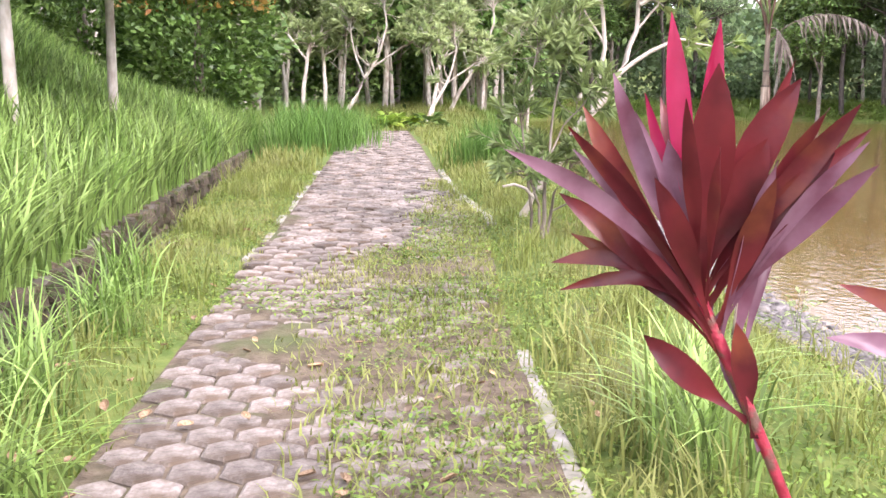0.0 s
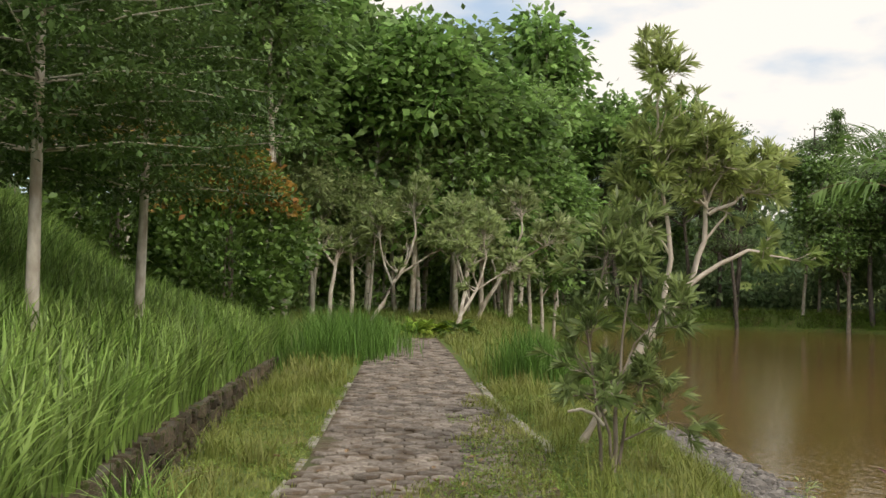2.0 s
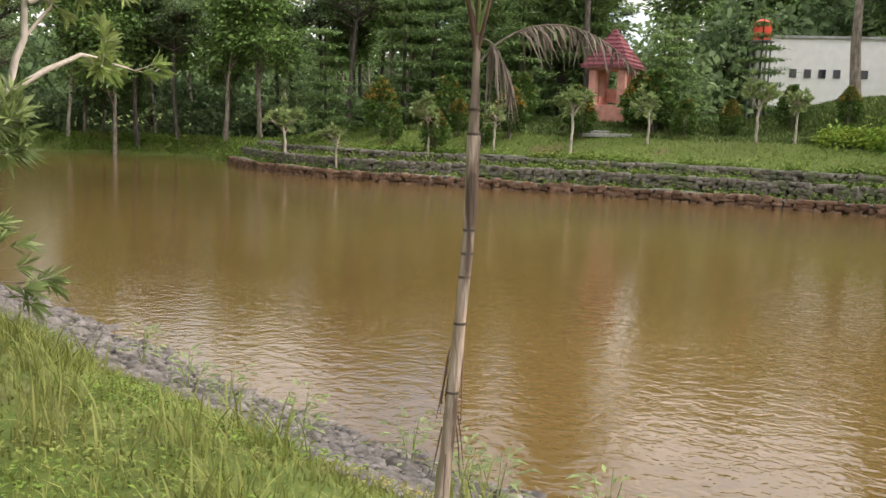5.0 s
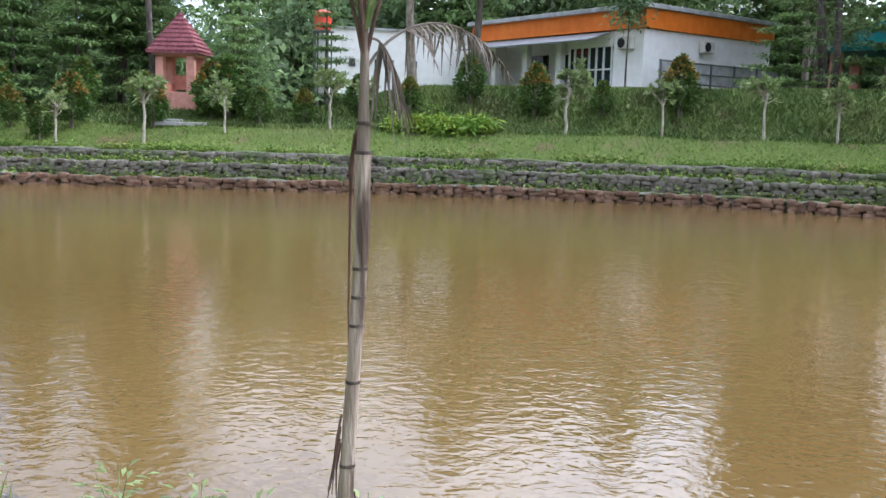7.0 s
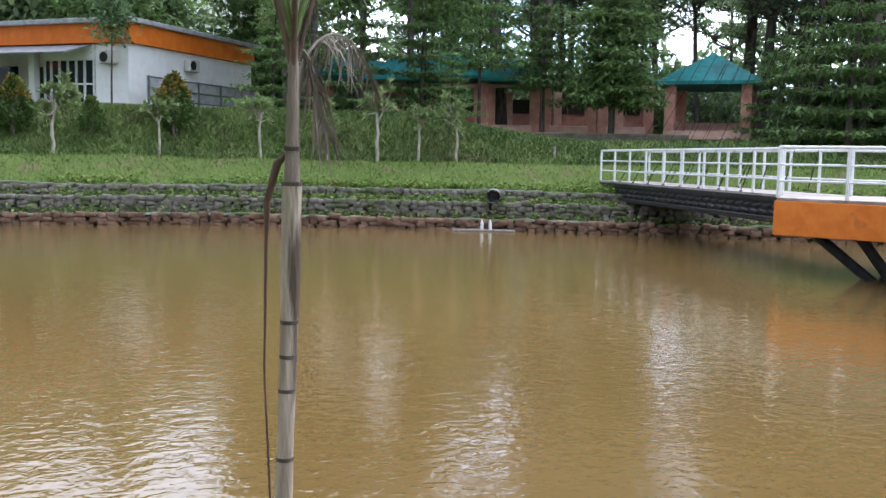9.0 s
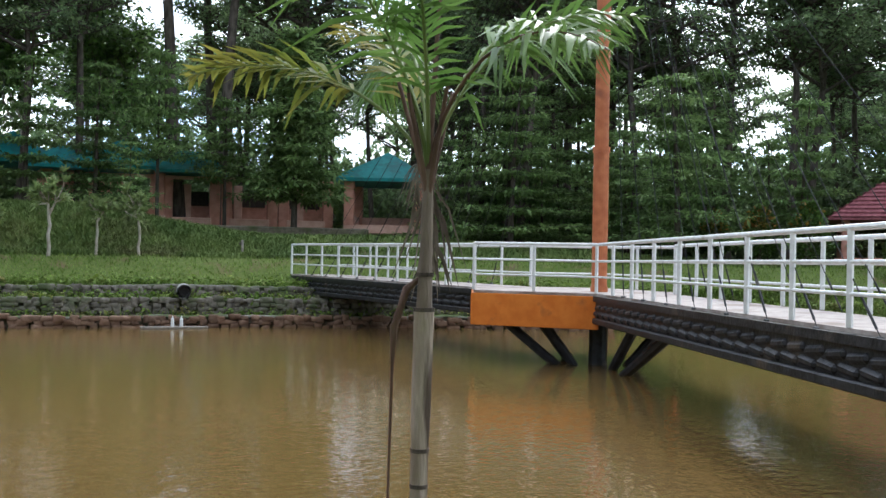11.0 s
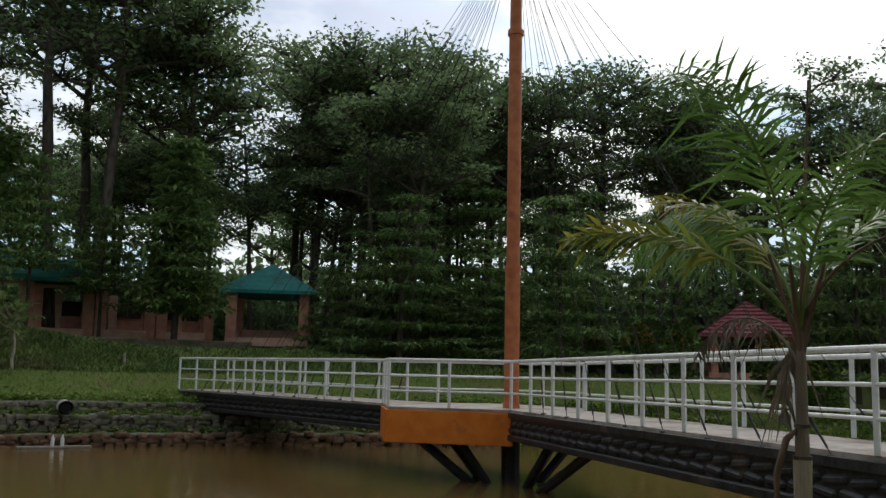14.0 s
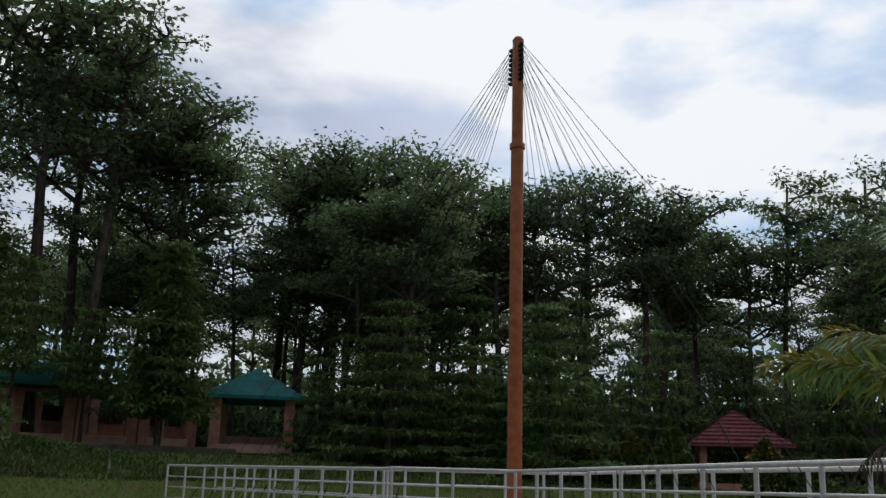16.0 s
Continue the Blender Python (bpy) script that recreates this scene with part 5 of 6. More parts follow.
for x, y, s, q in ((42.2, -17.4, 1.22, 0), (42.5, -23.5, 1.1, 1), (29.6, -28.5, 0.86, 2), (28.6, -27.0, 0.82, 1), (16.3, -47, 1.0, 2), (12.5, -50, 1.05, 2), (47, -22.5, 1.2, 0), (36, -36, 1.05, 0), (23, -45, 1.0, 1), (8, -48, 1.0, 1), (2, -46, 1.1, 2)):
    put(dark[q], x, y, s, q * 70)
for x, y, s, q in ((40.3, -5.2, 0.72, 0), (39.5, -12.0, 0.7, 1), (38.6, -8.6, 0.85, 0), (37.6, -11.0, 0.75, 0), (39.2, -14.6, 0.85, 2), (22.9, -34.4, 1.05, 0), (19.4, -35.9, 0.95, 0), (16.1, -39.2, 1.15, 0), (12.1, -40.2, 1.10, 0), (26.3, -37.1, 1.20, 1), (33.5, -27.5, 0.75, 0), (27.5, -28.5, 0.8, 1), (24.6, -27.5, 0.75, 0), (31.0, -30.5, 0.95, 0), (21.5, -31, 0.7, 1), (28.5, -33, 1.0, 0), (38.5, -17.6, 0.8, 2), (32.4, -25.5, 0.7, 1), (30.5, -25.5, 0.7, 0), (25.5, -31.0, 0.9, 0), (22.5, -33.5, 0.8, 0), (35.5, -11.5, 0.45, 1), (33.0, -29.5, 0.9, 1), (26.5, -26.0, 0.6, 1), (24, -29, 0.75, 1), (20, -34, 0.8, 1), (30.0, -33.0, 1.05, 0), (40.5, -24.5, 1.0, 0)):
    put(tier_far[q], x, y, s, x * 40, zs=s * (0.78 + 0.5 * ((x * 7.3 + y * 3.1) % 1)))
# trunks before the buildings
for x, y, s, q in ((46.5, -7.5, 0.9, 0), (48.5, -12.5, 0.95, 1), (46, -16.5, 0.85, 0), (51, -9, 1.0, 0), (43.5, -6.8, 0.7, 2)):
    put(forest[q], x, y, s, x * 30)
shade_tree = tree_maker(26, "tree", "dark-trunked tree with fine dark leaves before the white building", 8.5, 0.20, M["barkdark"], M["leafdark"], 0.38, 2, 9, 1.0, 0.3, 0.30, (0.4, 0.4, 0.18), 22, 0.26, 0.12)
put(shade_tree, 41.6, 7.95, 1.0, 10)
put(dark[1], 42.0, -9.6, 0.7, 40)
put(dark[0], 41.2, -6.9, 0.72, 15)
put(dark[2], 41.9, -7.5, 0.78, 200)
put(dark[0], 43.5, -12.8, 0.75, 120)
lean_tree = tree_maker(24, "tree", "leaning grey trunk with sparse foliage on the slope", 9, 0.26, M["bark"], M["leafdark"], 0.6, 1, 6, 0.9, 0.5, 0.3, (0.5, 0.5, 0.3), 30, 0.3, 0.15, lean=(-0.12, 0.06))
put(lean_tree, 39.6, 10.2, 0.9, 0)
slim = tree_maker(25, "tree", "slim young tree with a dark round crown", 4.6, 0.05, M["barkdark"], M["leafdark"], 0.72, 1, 9, 0.5, 0.5, 0.16, (0.25, 0.25, 0.35), 60, 0.22, 0.11)
put(slim, 42.0, 1.2, 1.0, 0)
# undergrowth and far woods
def thicket(name, line, depth, h, n, size, material, label, seed):
    """A ragged band of foliage along a line."""
    r2 = np.random.default_rng(seed)
    L = np.array(line, float)
    seg = np.hypot(*np.diff(L, axis=0).T)
    cum = np.concatenate([[0], np.cumsum(seg)])
    u = r2.uniform(0, cum[-1], n)
    x, y = np.interp(u, cum, L[:, 0]) + r2.normal(size=n) * depth, np.interp(u, cum, L[:, 1]) + r2.normal(size=n) * depth
    crest = h * (0.62 + 0.38 * ripple(x, y, 0.55, seed) + 0.15 * ripple(x, y, 1.7, seed + 1))
    z = height(x, y) + crest * r2.uniform(0, 1, n) ** 0.8
    way = unit(r2.normal(size=(n, 3)) + [0, 0, 0.3])
    side = unit(np.cross(way, unit(r2.normal(size=(n, 3)) * 0.6 + [0, 0, 0.6])))
    s = size * r2.uniform(0.6, 1.3, n)
    v, f = leaf_quads(np.stack([x, y, z], 1), way, side, s, s * 0.55, 0.15)
    return tagged(raw(name, v, f, material), label, "undergrowth", kind="stuff")


thicket("undergrowth", [(-17, 29), (-7, 35), (2, 39.5), (9, 46), (14, 59)], 1.3, 4.5, 16000, 0.36, M["leaf"], "leafy undergrowth below the woodland trees", 1)
thicket("undergrowth", [(13, 61), (24, 61), (35, 57), (41, 50), (43, 42), (45, 34), (44, 24), (43.5, 18)], 1.2, 5.0, 24000, 0.45, M["leafdark"], "dark undergrowth at the pond's upper end", 2)
thicket("undergrowth", [(52, 21), (62, 10), (62, -8), (53, -13)], 1.2, 9.5, 20000, 0.6, M["leafdark"], "trees and shrubs behind the white building", 3)
thicket("undergrowth", [(55, -11), (51, -22), (45, -33), (37, -41)], 1.6, 7.8, 20000, 0.5, M["leafdark"], "dark undergrowth behind the kiosks", 4)
thicket("undergrowth", [(37, -41), (24, -51), (12, -55), (0, -57), (-9, -50)], 2.0, 8.8, 36000, 0.5, M["leafdark"], "dark undergrowth behind the bridge", 8)
thicket("undergrowth", [(-17, 4), (-14, 14), (-13, 24), (-9, 32)], 1.2, 4.5, 8000, 0.4, M["leafdark"], "dark shrubs on top of the slope", 5)
ring = [(10 + 88 * math.sin(radians(q)), 5 + 88 * math.cos(radians(q))) for q in range(-50, 205, 5)]
thicket("far_woods", ring, 3.0, 12.5, 70000, 1.0, M["leafdark"], "distant woods round the park", 6)
ring = [(10 + 105 * math.sin(radians(q)), 5 + 105 * math.cos(radians(q)), 8.5 + 1.5 * math.sin(q * 0.31) + 0.8 * math.sin(q * 1.3)) for q in range(-180, 181, 3)]
n = len(ring)
hv = [(x, y, -2) for x, y, z in ring] + [(x * 1.02, y * 1.02, z) for x, y, z in ring] + [(x * 1.4, y * 1.4, z + 4) for x, y, z in ring]
hf = [(q + r * n, q + 1 + r * n, q + 1 + (r + 1) * n, q + (r + 1) * n) for q in range(n - 1) for r in (0, 1)]
tagged(raw("backdrop", hv, hf, M["hill"]), "wooded hills on the horizon", "backdrop", kind="structure")
# row of young pale-trunked trees on the far lawn
yt = [rosette_tree("young_tree", "young pale-trunked tree with a small rosette crown on the far lawn", "tree", pose(0, 0, -200), [([(0, 0, 0), (0.03, 0, 0.8), (0.1 * (q - 1), 0.05, 1.5)], 0.05, 0.035, 11 + q), ([(0, 0, 1.1), (0.28, 0, 1.55)], 0.03, 0.02, 6 + q)],
                   M["leafpale"], M["barkpale"], 16, 0.27, 0.085, twig=0.48, seed=80 + q, sub=1, group="young trees on the far lawn") for q in range(3)]
for q, (x, y) in enumerate(((30.2, 31.9), (28.7, 27.5), (30.6, 24.3), (31.2, 21.6), (32.6, 19.0), (34.2, 16.5), (35.0, 12.6), (35.3, 11.3), (35.4, 3.7), (35.0, 0.2), (33.9, -3.2), (33.0, -5.4), (32.1, -7.0), (31.6, -8.4), (30.9, -9.6))):
    put(yt[q % 3], x, y, (1.25, 1.0, 1.1, 0.95)[q % 4], q * 77)
cone = [bush_maker(72 + q, 2.1, 1.25, ("conical clipped bush with reddish young leaves", "dense dark green clipped bush")[q], (420, 60)[q], count=1900, length=0.17, width=0.09, stem=0.16) for q in range(2)]
for q, (x, y, s) in enumerate(((31.0, 24.3, 1.0), (32.2, 22.8, 0.8), (34.3, 19.4, 1.0), (35.6, 15.6, 0.9), (36.2, 14.0, 0.85), (37.2, 12.0, 1.0), (37.6, 10.0, 0.8), (38.2, 7.6, 1.15), (37.4, 4.9, 1.2), (37.3, 2.3, 0.8), (37.0, -0.6, 1.3), (31.5, 27, 1.0), (33, 24.5, 0.9), (36.6, 17.3, 1.5), (32.6, 28.4, 1.4), (34.4, 26.0, 1.4), (33.4, 22.2, 1.2), (36.2, 20.6, 1.1), (36.9, 18.1, 1.35), (36.4, 23.4, 1.3),
                                    (18.6, -30.3, 1.1), (16.9, -31.0, 1.2), (13.5, -32.3, 1.3), (11.9, -32.7, 1.3), (20.5, -30, 1.0))):
    put(cone[q % 2], x, y, s * (0.8 if y > -20 else 1.0), q * 50)
for p in (*forest, *dark, *tier_far, spire, *teak, shade_tree, tier_near, big, lean_tree, slim, *yt, *cone):
    gone(p)


# ---- palm on the near bank ----
palm = thing("palm", pose(2.52, 4.09, float(height(2.52, 4.09))), "slim young palm with ringed grey trunk and one withered frond", "palm")
G = float(height(2.52, 4.09))
tz = np.linspace(-0.1, 1.685 - G, 26)
tr = np.interp(tz, [-0.1, 0.6, 0.95 - G, 1.1 - G, 1.3 - G, 1.4 - G, 1.48 - G, 1.66 - G], [0.026, 0.0195, 0.0175, 0.0185, 0.0213, 0.0205, 0.0165, 0.014])
low = np.clip(1 - tz / 1.15, 0, 1)
tp = np.stack([0.006 * np.sin(tz * 2.2) - 0.058 * low, 0.006 * np.cos(tz * 1.7) + 0.038 * low, tz], 1)
v, f = tube(tp[:22], (tr * (1 + 0.05 * np.sin(tz * 60)))[:22], 16)
raw("trunk", v, f, M["palmbark"], palm, smooth=True)
v, f = tube(tp[20:], np.interp(tz[20:], [1.3 - G, 1.4 - G, 1.5 - G, 1.685 - G], [0.0200, 0.0168, 0.0135, 0.0098]), 14)
raw("crownshaft", v, f, M["palmshaft"], palm, "dark brown crownshaft", smooth=True)
for z in (0.62, 0.8, 0.97, 1.05, 1.095, 1.38, 1.46):
    q = int(np.argmin(abs(tz - (z - G))))
    part("ring", rod(tp[q] - [0, 0, 0.004], tp[q] + [0, 0, 0.004], tr[q] * 1.07, 16), M["palmring"], palm)
rng = np.random.default_rng(91)
# peeling bark strips low down
for q in range(9):
    an, z = rng.uniform(0, 6.28), rng.uniform(0.35, 0.75)
    d = np.array([math.cos(an), math.sin(an), 0])
    a = np.array([-0.058 * (1 - z / 1.15), 0.038 * (1 - z / 1.15), z]) + d * 0.024
    v, f = tube(np.array([a, a + d * 0.012 + [0, 0, -0.07], a + d * rng.uniform(0.01, 0.035) + [0, 0, -0.17]]), [0.003, 0.0025, 0.001], 4)
    raw("bark_strip", v, f, M["palmsheath"], palm)
crown = np.array([tp[-1][0], tp[-1][1], tz[-1]])


def frond(name, az, length, rise, fall, key, n=46, leaflet=0.20, width=0.017, droop=0.35, label="", start=None, tuck=0.12, stalk="rachis", spread=0.24):
    """A feather-shaped palm leaf: arched stalk and two rows of leaflets."""
    rng = np.random.default_rng(int(az * 7 + length * 100))
    u = np.linspace(0, 1, 12)
    d = np.array([math.sin(radians(az)), math.cos(radians(az)), 0])
    c = (crown if start is None else np.array(start))
    pts = c + d * (length * (spread * u + (1 - spread) * u ** 1.7 - 0.16 * fall * u ** 4))[:, None] + np.array([0, 0, 1.0]) * (length * (rise * u - fall * u ** 2.2))[:, None]
    v, f = tube(pts, np.linspace(0.004 if key == "fronddead" else 0.005, 0.0015, 12), 6)
    fr = raw(name, v, f, M["fronddead" if key == "fronddead" else stalk], palm, label, smooth=True)
    w = np.linspace(tuck + 0.1, 1.0, n)
    base = np.stack([np.interp(w, u, pts[:, q]) for q in range(3)], 1)
    tang = unit(np.stack([np.interp(w, u, np.gradient(pts[:, q])) for q in range(3)], 1))
    sd = unit(np.cross(tang, [0, 0, 1.0]))
    vs = []
    for s in (-1, 1):
        way = unit(tang * 0.75 + sd * s * 0.85 + rng.normal(size=base.shape) * ([0.45, 0.45, 0.3] if key == "fronddead" else [0.14, 0.14, 0.42 if droop < 0.6 else 0.12]) + np.array([0, 0, 0.1 if droop < 0.6 else -0.8]))
        L = leaflet * np.sin(np.clip(w * 0.9 + 0.12, 0, 1) * np.pi) ** 0.45 * (rng.uniform(0.15, 1.1, n) if key == "fronddead" else rng.uniform(0.8, 1.15, n))
        b, m = base, base + way * (L * 0.45)[:, None]
        m = m - np.array([0, 0, 1]) * (L * droop * 0.15)[:, None]
        t = base + way * (L * 0.95)[:, None] - np.array([0, 0, 1]) * (L * droop)[:, None]
        nn = unit(np.cross(way, tang))
        wd = unit(np.cross(way, nn)) * width * 0.62
        vs.append(np.stack([b - wd * 0.5, b + wd * 0.5, m + wd, m - wd, t + wd * 0.08, t - wd * 0.08], 1))
    vv = np.concatenate(vs).reshape(-1, 3)
    k = np.arange(2 * n)[:, None, None] * 6
    raw("blade", vv, (k + np.array([[[0, 1, 2, 3], [3, 2, 4, 5]]])).reshape(-1, 4), M[key], fr)
    return fr


frond("frond", 60, 0.62, 0.88, 0.55, "frondyellow", 53, 0.14, 0.0099, 0.25, "yellowing arched frond", None, 0.28, "rachis", 0.42)
frond("frond", 120, 0.80, 1.25, 0.95, "frond", 62, 0.18, 0.0087, 0.6, "long drooping green frond", None, 0.22)
frond("frond", 5, 0.76, 1.46, 0.88, "frond", 59, 0.19, 0.0093, 0.3, "tall arching green frond")
frond("frond", 280, 0.58, 1.05, 0.78, "frond", 36, 0.14, 0.0099, 0.5, "green frond on a dark purple-brown stalk", None, 0.42, "palmsheath")
frond("frond", 185, 0.70, 1.30, 0.80, "frond", 45, 0.16, 0.0093, 0.5, "drooping green frond", None, 0.25)
frond("frond", 232, 0.50, 1.40, 0.80, "frond", 39, 0.14, 0.0093, 0.3)
frond("frond", 100, 0.46, 1.50, 0.75, "frondyellow", 39, 0.13, 0.0087, 0.3)
frond("frond", 320, 0.44, 1.62, 0.80, "frond", 39, 0.13, 0.0087, 0.3)
frond("frond", 130, 0.60, 0.80, 0.80, "fronddead", 44, 0.095, 0.006, 0.8, "withered grey hanging frond", crown - [0, 0, 0.09], 0.2, "rachis", 0.5)
frond("frond", 142, 0.16, 0.85, 2.0, "fronddead", 18, 0.13, 0.007, 0.95, "withered brown frond stump", crown - [0, 0, 0.03], 0.3)
part("spear_leaf", rod(crown + [0.0, 0, 0.0], crown + [-0.03, -0.01, 0.60], 0.007, 8, 0.002), M["palmsheath"], palm, "upright unopened leaf")
for q, (az, L) in enumerate(((60, 0.24), (280, 0.24), (185, 0.22), (5, 0.2))):
    d = np.array([math.sin(radians(az)), math.cos(radians(az)), 0])
    v, f = tube(np.array([crown - [0, 0, 0.07], crown + d * 0.02 + [0, 0, 0.02], crown + d * L * 0.28 + [0, 0, L * 0.75]]), [0.0055, 0.0055, 0.004], 8)
    raw("leaf_base", v, f, M["palmsheath"], palm, "brown fibrous leaf base", smooth=True)
# old sheath and its long hanging strap
sx = np.array([tp[19][0], tp[19][1], 0])
ld = np.array([0.75, 0.65, 0])
v, f = tube(np.array([sx + [0, 0, 1.47 - G], sx + ld * 0.035 + [0, 0, 1.44 - G], sx + ld * 0.06 + [0, 0, 1.36 - G], sx + ld * 0.062 + [0, 0, 1.27 - G]]), [0.004, 0.009, 0.008, 0.003], 8)
raw("hanging_sheath", v, f, M["palmsheath"], palm, "dark dried sheath hanging from the trunk", smooth=True)
v, f = tube(np.array([sx + ld * 0.062 + [0, 0, 1.28 - G], sx + ld * 0.066 + [0, 0, 1.0 - G], sx + ld * 0.05 + [0, 0, 0.72 - G], sx + ld * 0.035 + [0, 0, 0.5 - G]]), [0.004, 0.0028, 0.0028, 0.002], 6)
raw("strap", v, f, M["palmsheath"], palm, smooth=True)


# ---- red-leaved plants by the path ----
def red_plant(x, y, top, leaves, label):
    """Stem from the ground to the top point; leaves given by their foot along the stem, tip offset from the top, and width."""
    g = float(height(x, y))
    t = thing("red_leaf_plant", pose(x, y, g), label, "plant", "red-leaved plants")
    u = np.linspace(0, 1, 9)
    end = np.array(top) - np.array([x, y, g])
    pts = end * u[:, None] + np.stack([0.02 * np.sin(u * 3.1), 0 * u, -0.04 * (1 - u)], 1)
    v, f = tube(pts, np.linspace(0.010, 0.015, 9), 10)
    raw("stem", v, f, M["cordstem"], t, smooth=True)
    for foot_, tip, W, key, arch, twist in leaves:
        b = pts[-1] + (pts[-1] - pts[0]) * foot_
        e = pts[-1] + np.array(tip)
        u = np.linspace(0, 1, 10)
        d = e - b
        L = np.linalg.norm(d)
        out = unit(np.array([d[0], d[1], 0.0]))
        mid = b + d * u[:, None] + (np.array([0, 0, 1.0]) - out * 0.35) * (arch * L * np.sin(u * np.pi))[:, None]
        tang = unit(np.gradient(mid, axis=0))
        face = unit(np.array([-0.45 + twist, -0.85, 0.35]))
        side = unit(np.cross(tang, face))
        prof = np.interp(u, [0, 0.1, 0.28, 0.42, 0.6, 0.75, 0.9, 1], [0.30, 0.16, 0.26, 0.70, 1.0, 0.92, 0.5, 0.02]) * W * 0.32
        nr = unit(np.cross(side, tang))
        wav = 0.06 * W * np.sin(u * 11 + W * 90)
        vv = np.stack([mid + side * prof[:, None] + nr * (prof * 0.35 + wav)[:, None], mid, mid - side * prof[:, None] + nr * (prof * 0.35 - wav)[:, None]], 1).reshape(-1, 3)
        q = np.arange(9)[:, None] * 3
        raw("leaf", vv, np.concatenate([q + [[0, 1, 4, 3]], q + [[1, 2, 5, 4]]]), M[key], t, smooth=True)
    return t


LEAVES = [(0.02, (-0.05, 0.08, 0.60), 0.085, "cordpink", 0.0, 0.0), (0.04, (0.05, 0.05, 0.59), 0.075, "cordpink", 0.0, 0.3), (-0.02, (-0.01, -0.06, 0.49), 0.15, "cordred", 0.0, 0.0),
          (0.0, (0.10, -0.08, 0.34), 0.13, "cordred", 0.02, 0.25), (0.0, (0.16, -0.09, 0.46), 0.13, "cordred", 0.06, 0.2), (-0.02, (0.26, -0.15, 0.41), 0.09, "cordred", 0.02, 0.3),
          (-0.04, (0.23, -0.12, 0.31), 0.10, "cordred", 0.03, 0.2), (-0.08, (0.30, -0.17, 0.29), 0.075, "cordpurple", 0.04, 0.4), (-0.1, (0.29, -0.05, 0.24), 0.07, "cordred", 0.10, 0.1),
          (-0.02, (-0.23, 0.12, 0.40), 0.085, "cordred", -0.03, -0.2), (0.0, (-0.17, 0.1, 0.47), 0.08, "cordpurple", -0.02, -0.5), (-0.02, (-0.10, 0.09, 0.43), 0.05, "cordpink", 0.0, -0.2),
          (-0.06, (-0.46, -0.06, 0.32), 0.065, "cordpurple", 0.08, -0.4), (-0.12, (-0.28, 0.12, 0.21), 0.095, "cordred", 0.04, -0.1), (-0.14, (-0.20, 0.05, 0.20), 0.10, "cordred", 0.03, 0.0),
          (-0.14, (-0.29, 0.14, 0.05), 0.075, "cordred", 0.22, 0.1), (-0.3, (-0.12, 0.0, -0.09), 0.105, "cordred", -0.02, 0.1), (-0.34, (0.07, -0.05, -0.06), 0.09, "cordred", 0.0, 0.2),
          (-0.06, (0.13, 0.02, 0.20), 0.09, "cordpurple", 0.04, 0.5), (-0.1, (0.10, -0.12, 0.26), 0.09, "cordred", 0.02, 0.3), (0.0, (-0.06, 0.05, 0.33), 0.10, "cordpurple", 0.0, -0.3),
          (-0.1, (-0.14, -0.06, 0.26), 0.09, "cordred", 0.02, 0.1), (0.0, (-0.30, 0.02, 0.36), 0.06, "cordred", 0.03, -0.6), (0.01, (0.19, -0.02, 0.50), 0.06, "cordred", 0.0, 0.7),
          (-0.05, (0.33, -0.1, 0.36), 0.06, "cordred", 0.06, 0.6), (-0.08, (-0.22, 0.2, 0.30), 0.06, "cordpurple", 0.05, -0.7), (-0.04, (0.0, 0.22, 0.42), 0.07, "cordred", 0.02, 0.0),
          (-0.02, (-0.12, -0.14, 0.42), 0.06, "cordred", 0.02, -0.3), (0.02, (0.02, 0.02, 0.52), 0.05, "cordpink", 0.0, 0.9), (-0.2, (0.14, 0.0, 0.10), 0.06, "cordpurple", 0.05, 0.4)]
r3 = np.random.default_rng(19)
LEAVES += [(a - 0.03, tuple(np.array(b) * r3.uniform(0.75, 0.98) + r3.normal(size=3) * 0.045), w * 0.72, ("cordred", "cordpurple")[r3.integers(2)], c + 0.03, d + r3.uniform(-0.5, 0.5)) for a, b, w, k, c, d in LEAVES[3::2]]
red_plant(1.33, 1.60, (0.975, 1.80, 0.96), LEAVES, "red-leaved plant with crimson stem and broad lance-shaped leaves")
LOW = [(-0.1, (0.37 * math.sin(q * 0.83), 0.37 * math.cos(q * 0.83), 0.04 + 0.05 * (q % 4)), 0.08, ("cordpurple", "cordred")[q % 2], 0.14, 0.2 * (q % 3)) for q in range(13)]
red_plant(1.50, 1.42, (1.47, 1.44, 0.78), LOW, "low red-purple leafy plant beside the taller one")


# ---- grass ----
def scatter(rng, n, x0, x1, y0, y1):
    return np.stack([rng.uniform(x0, x1, n), rng.uniform(y0, y1, n)], 1)


def grass(name, xy, h, w, material, label, seed, lean=0.5, droop=0.5, lift=-0.01, bends=2):
    rng = np.random.default_rng(seed)
    v, f = blades(rng, xy, height(xy[:, 0], xy[:, 1]) + lift, h, w, lean, droop, bends)
    return tagged(raw(name, v, f, material), label, "grass", kind="stuff")


rng = np.random.default_rng(101)
# short grass either side of the path
p = scatter(rng, 90000, -3, 6.5, 1.5, 16)
s, near = shore_distance(p[:, 0], p[:, 1])
off = np.maximum(path_left(p[:, 1]) - p[:, 0], p[:, 0] - path_right(p[:, 1]))
dm = np.abs(p[:, 0] - drain_mid(p[:, 1]))
lawn_side = (p[:, 0] > drain_mid(p[:, 1]) + 0.25) & (off > 0.0 + 0.12 * ripple(p[:, 0], p[:, 1], 2.3)) & (s > 1.0 + 0.25 * ripple(p[:, 0], p[:, 1], 1.1))
grass("short_grass", p[lawn_side], 0.085, 0.009, M["grass"], "short fresh green grass beside the path", 1, 0.8)
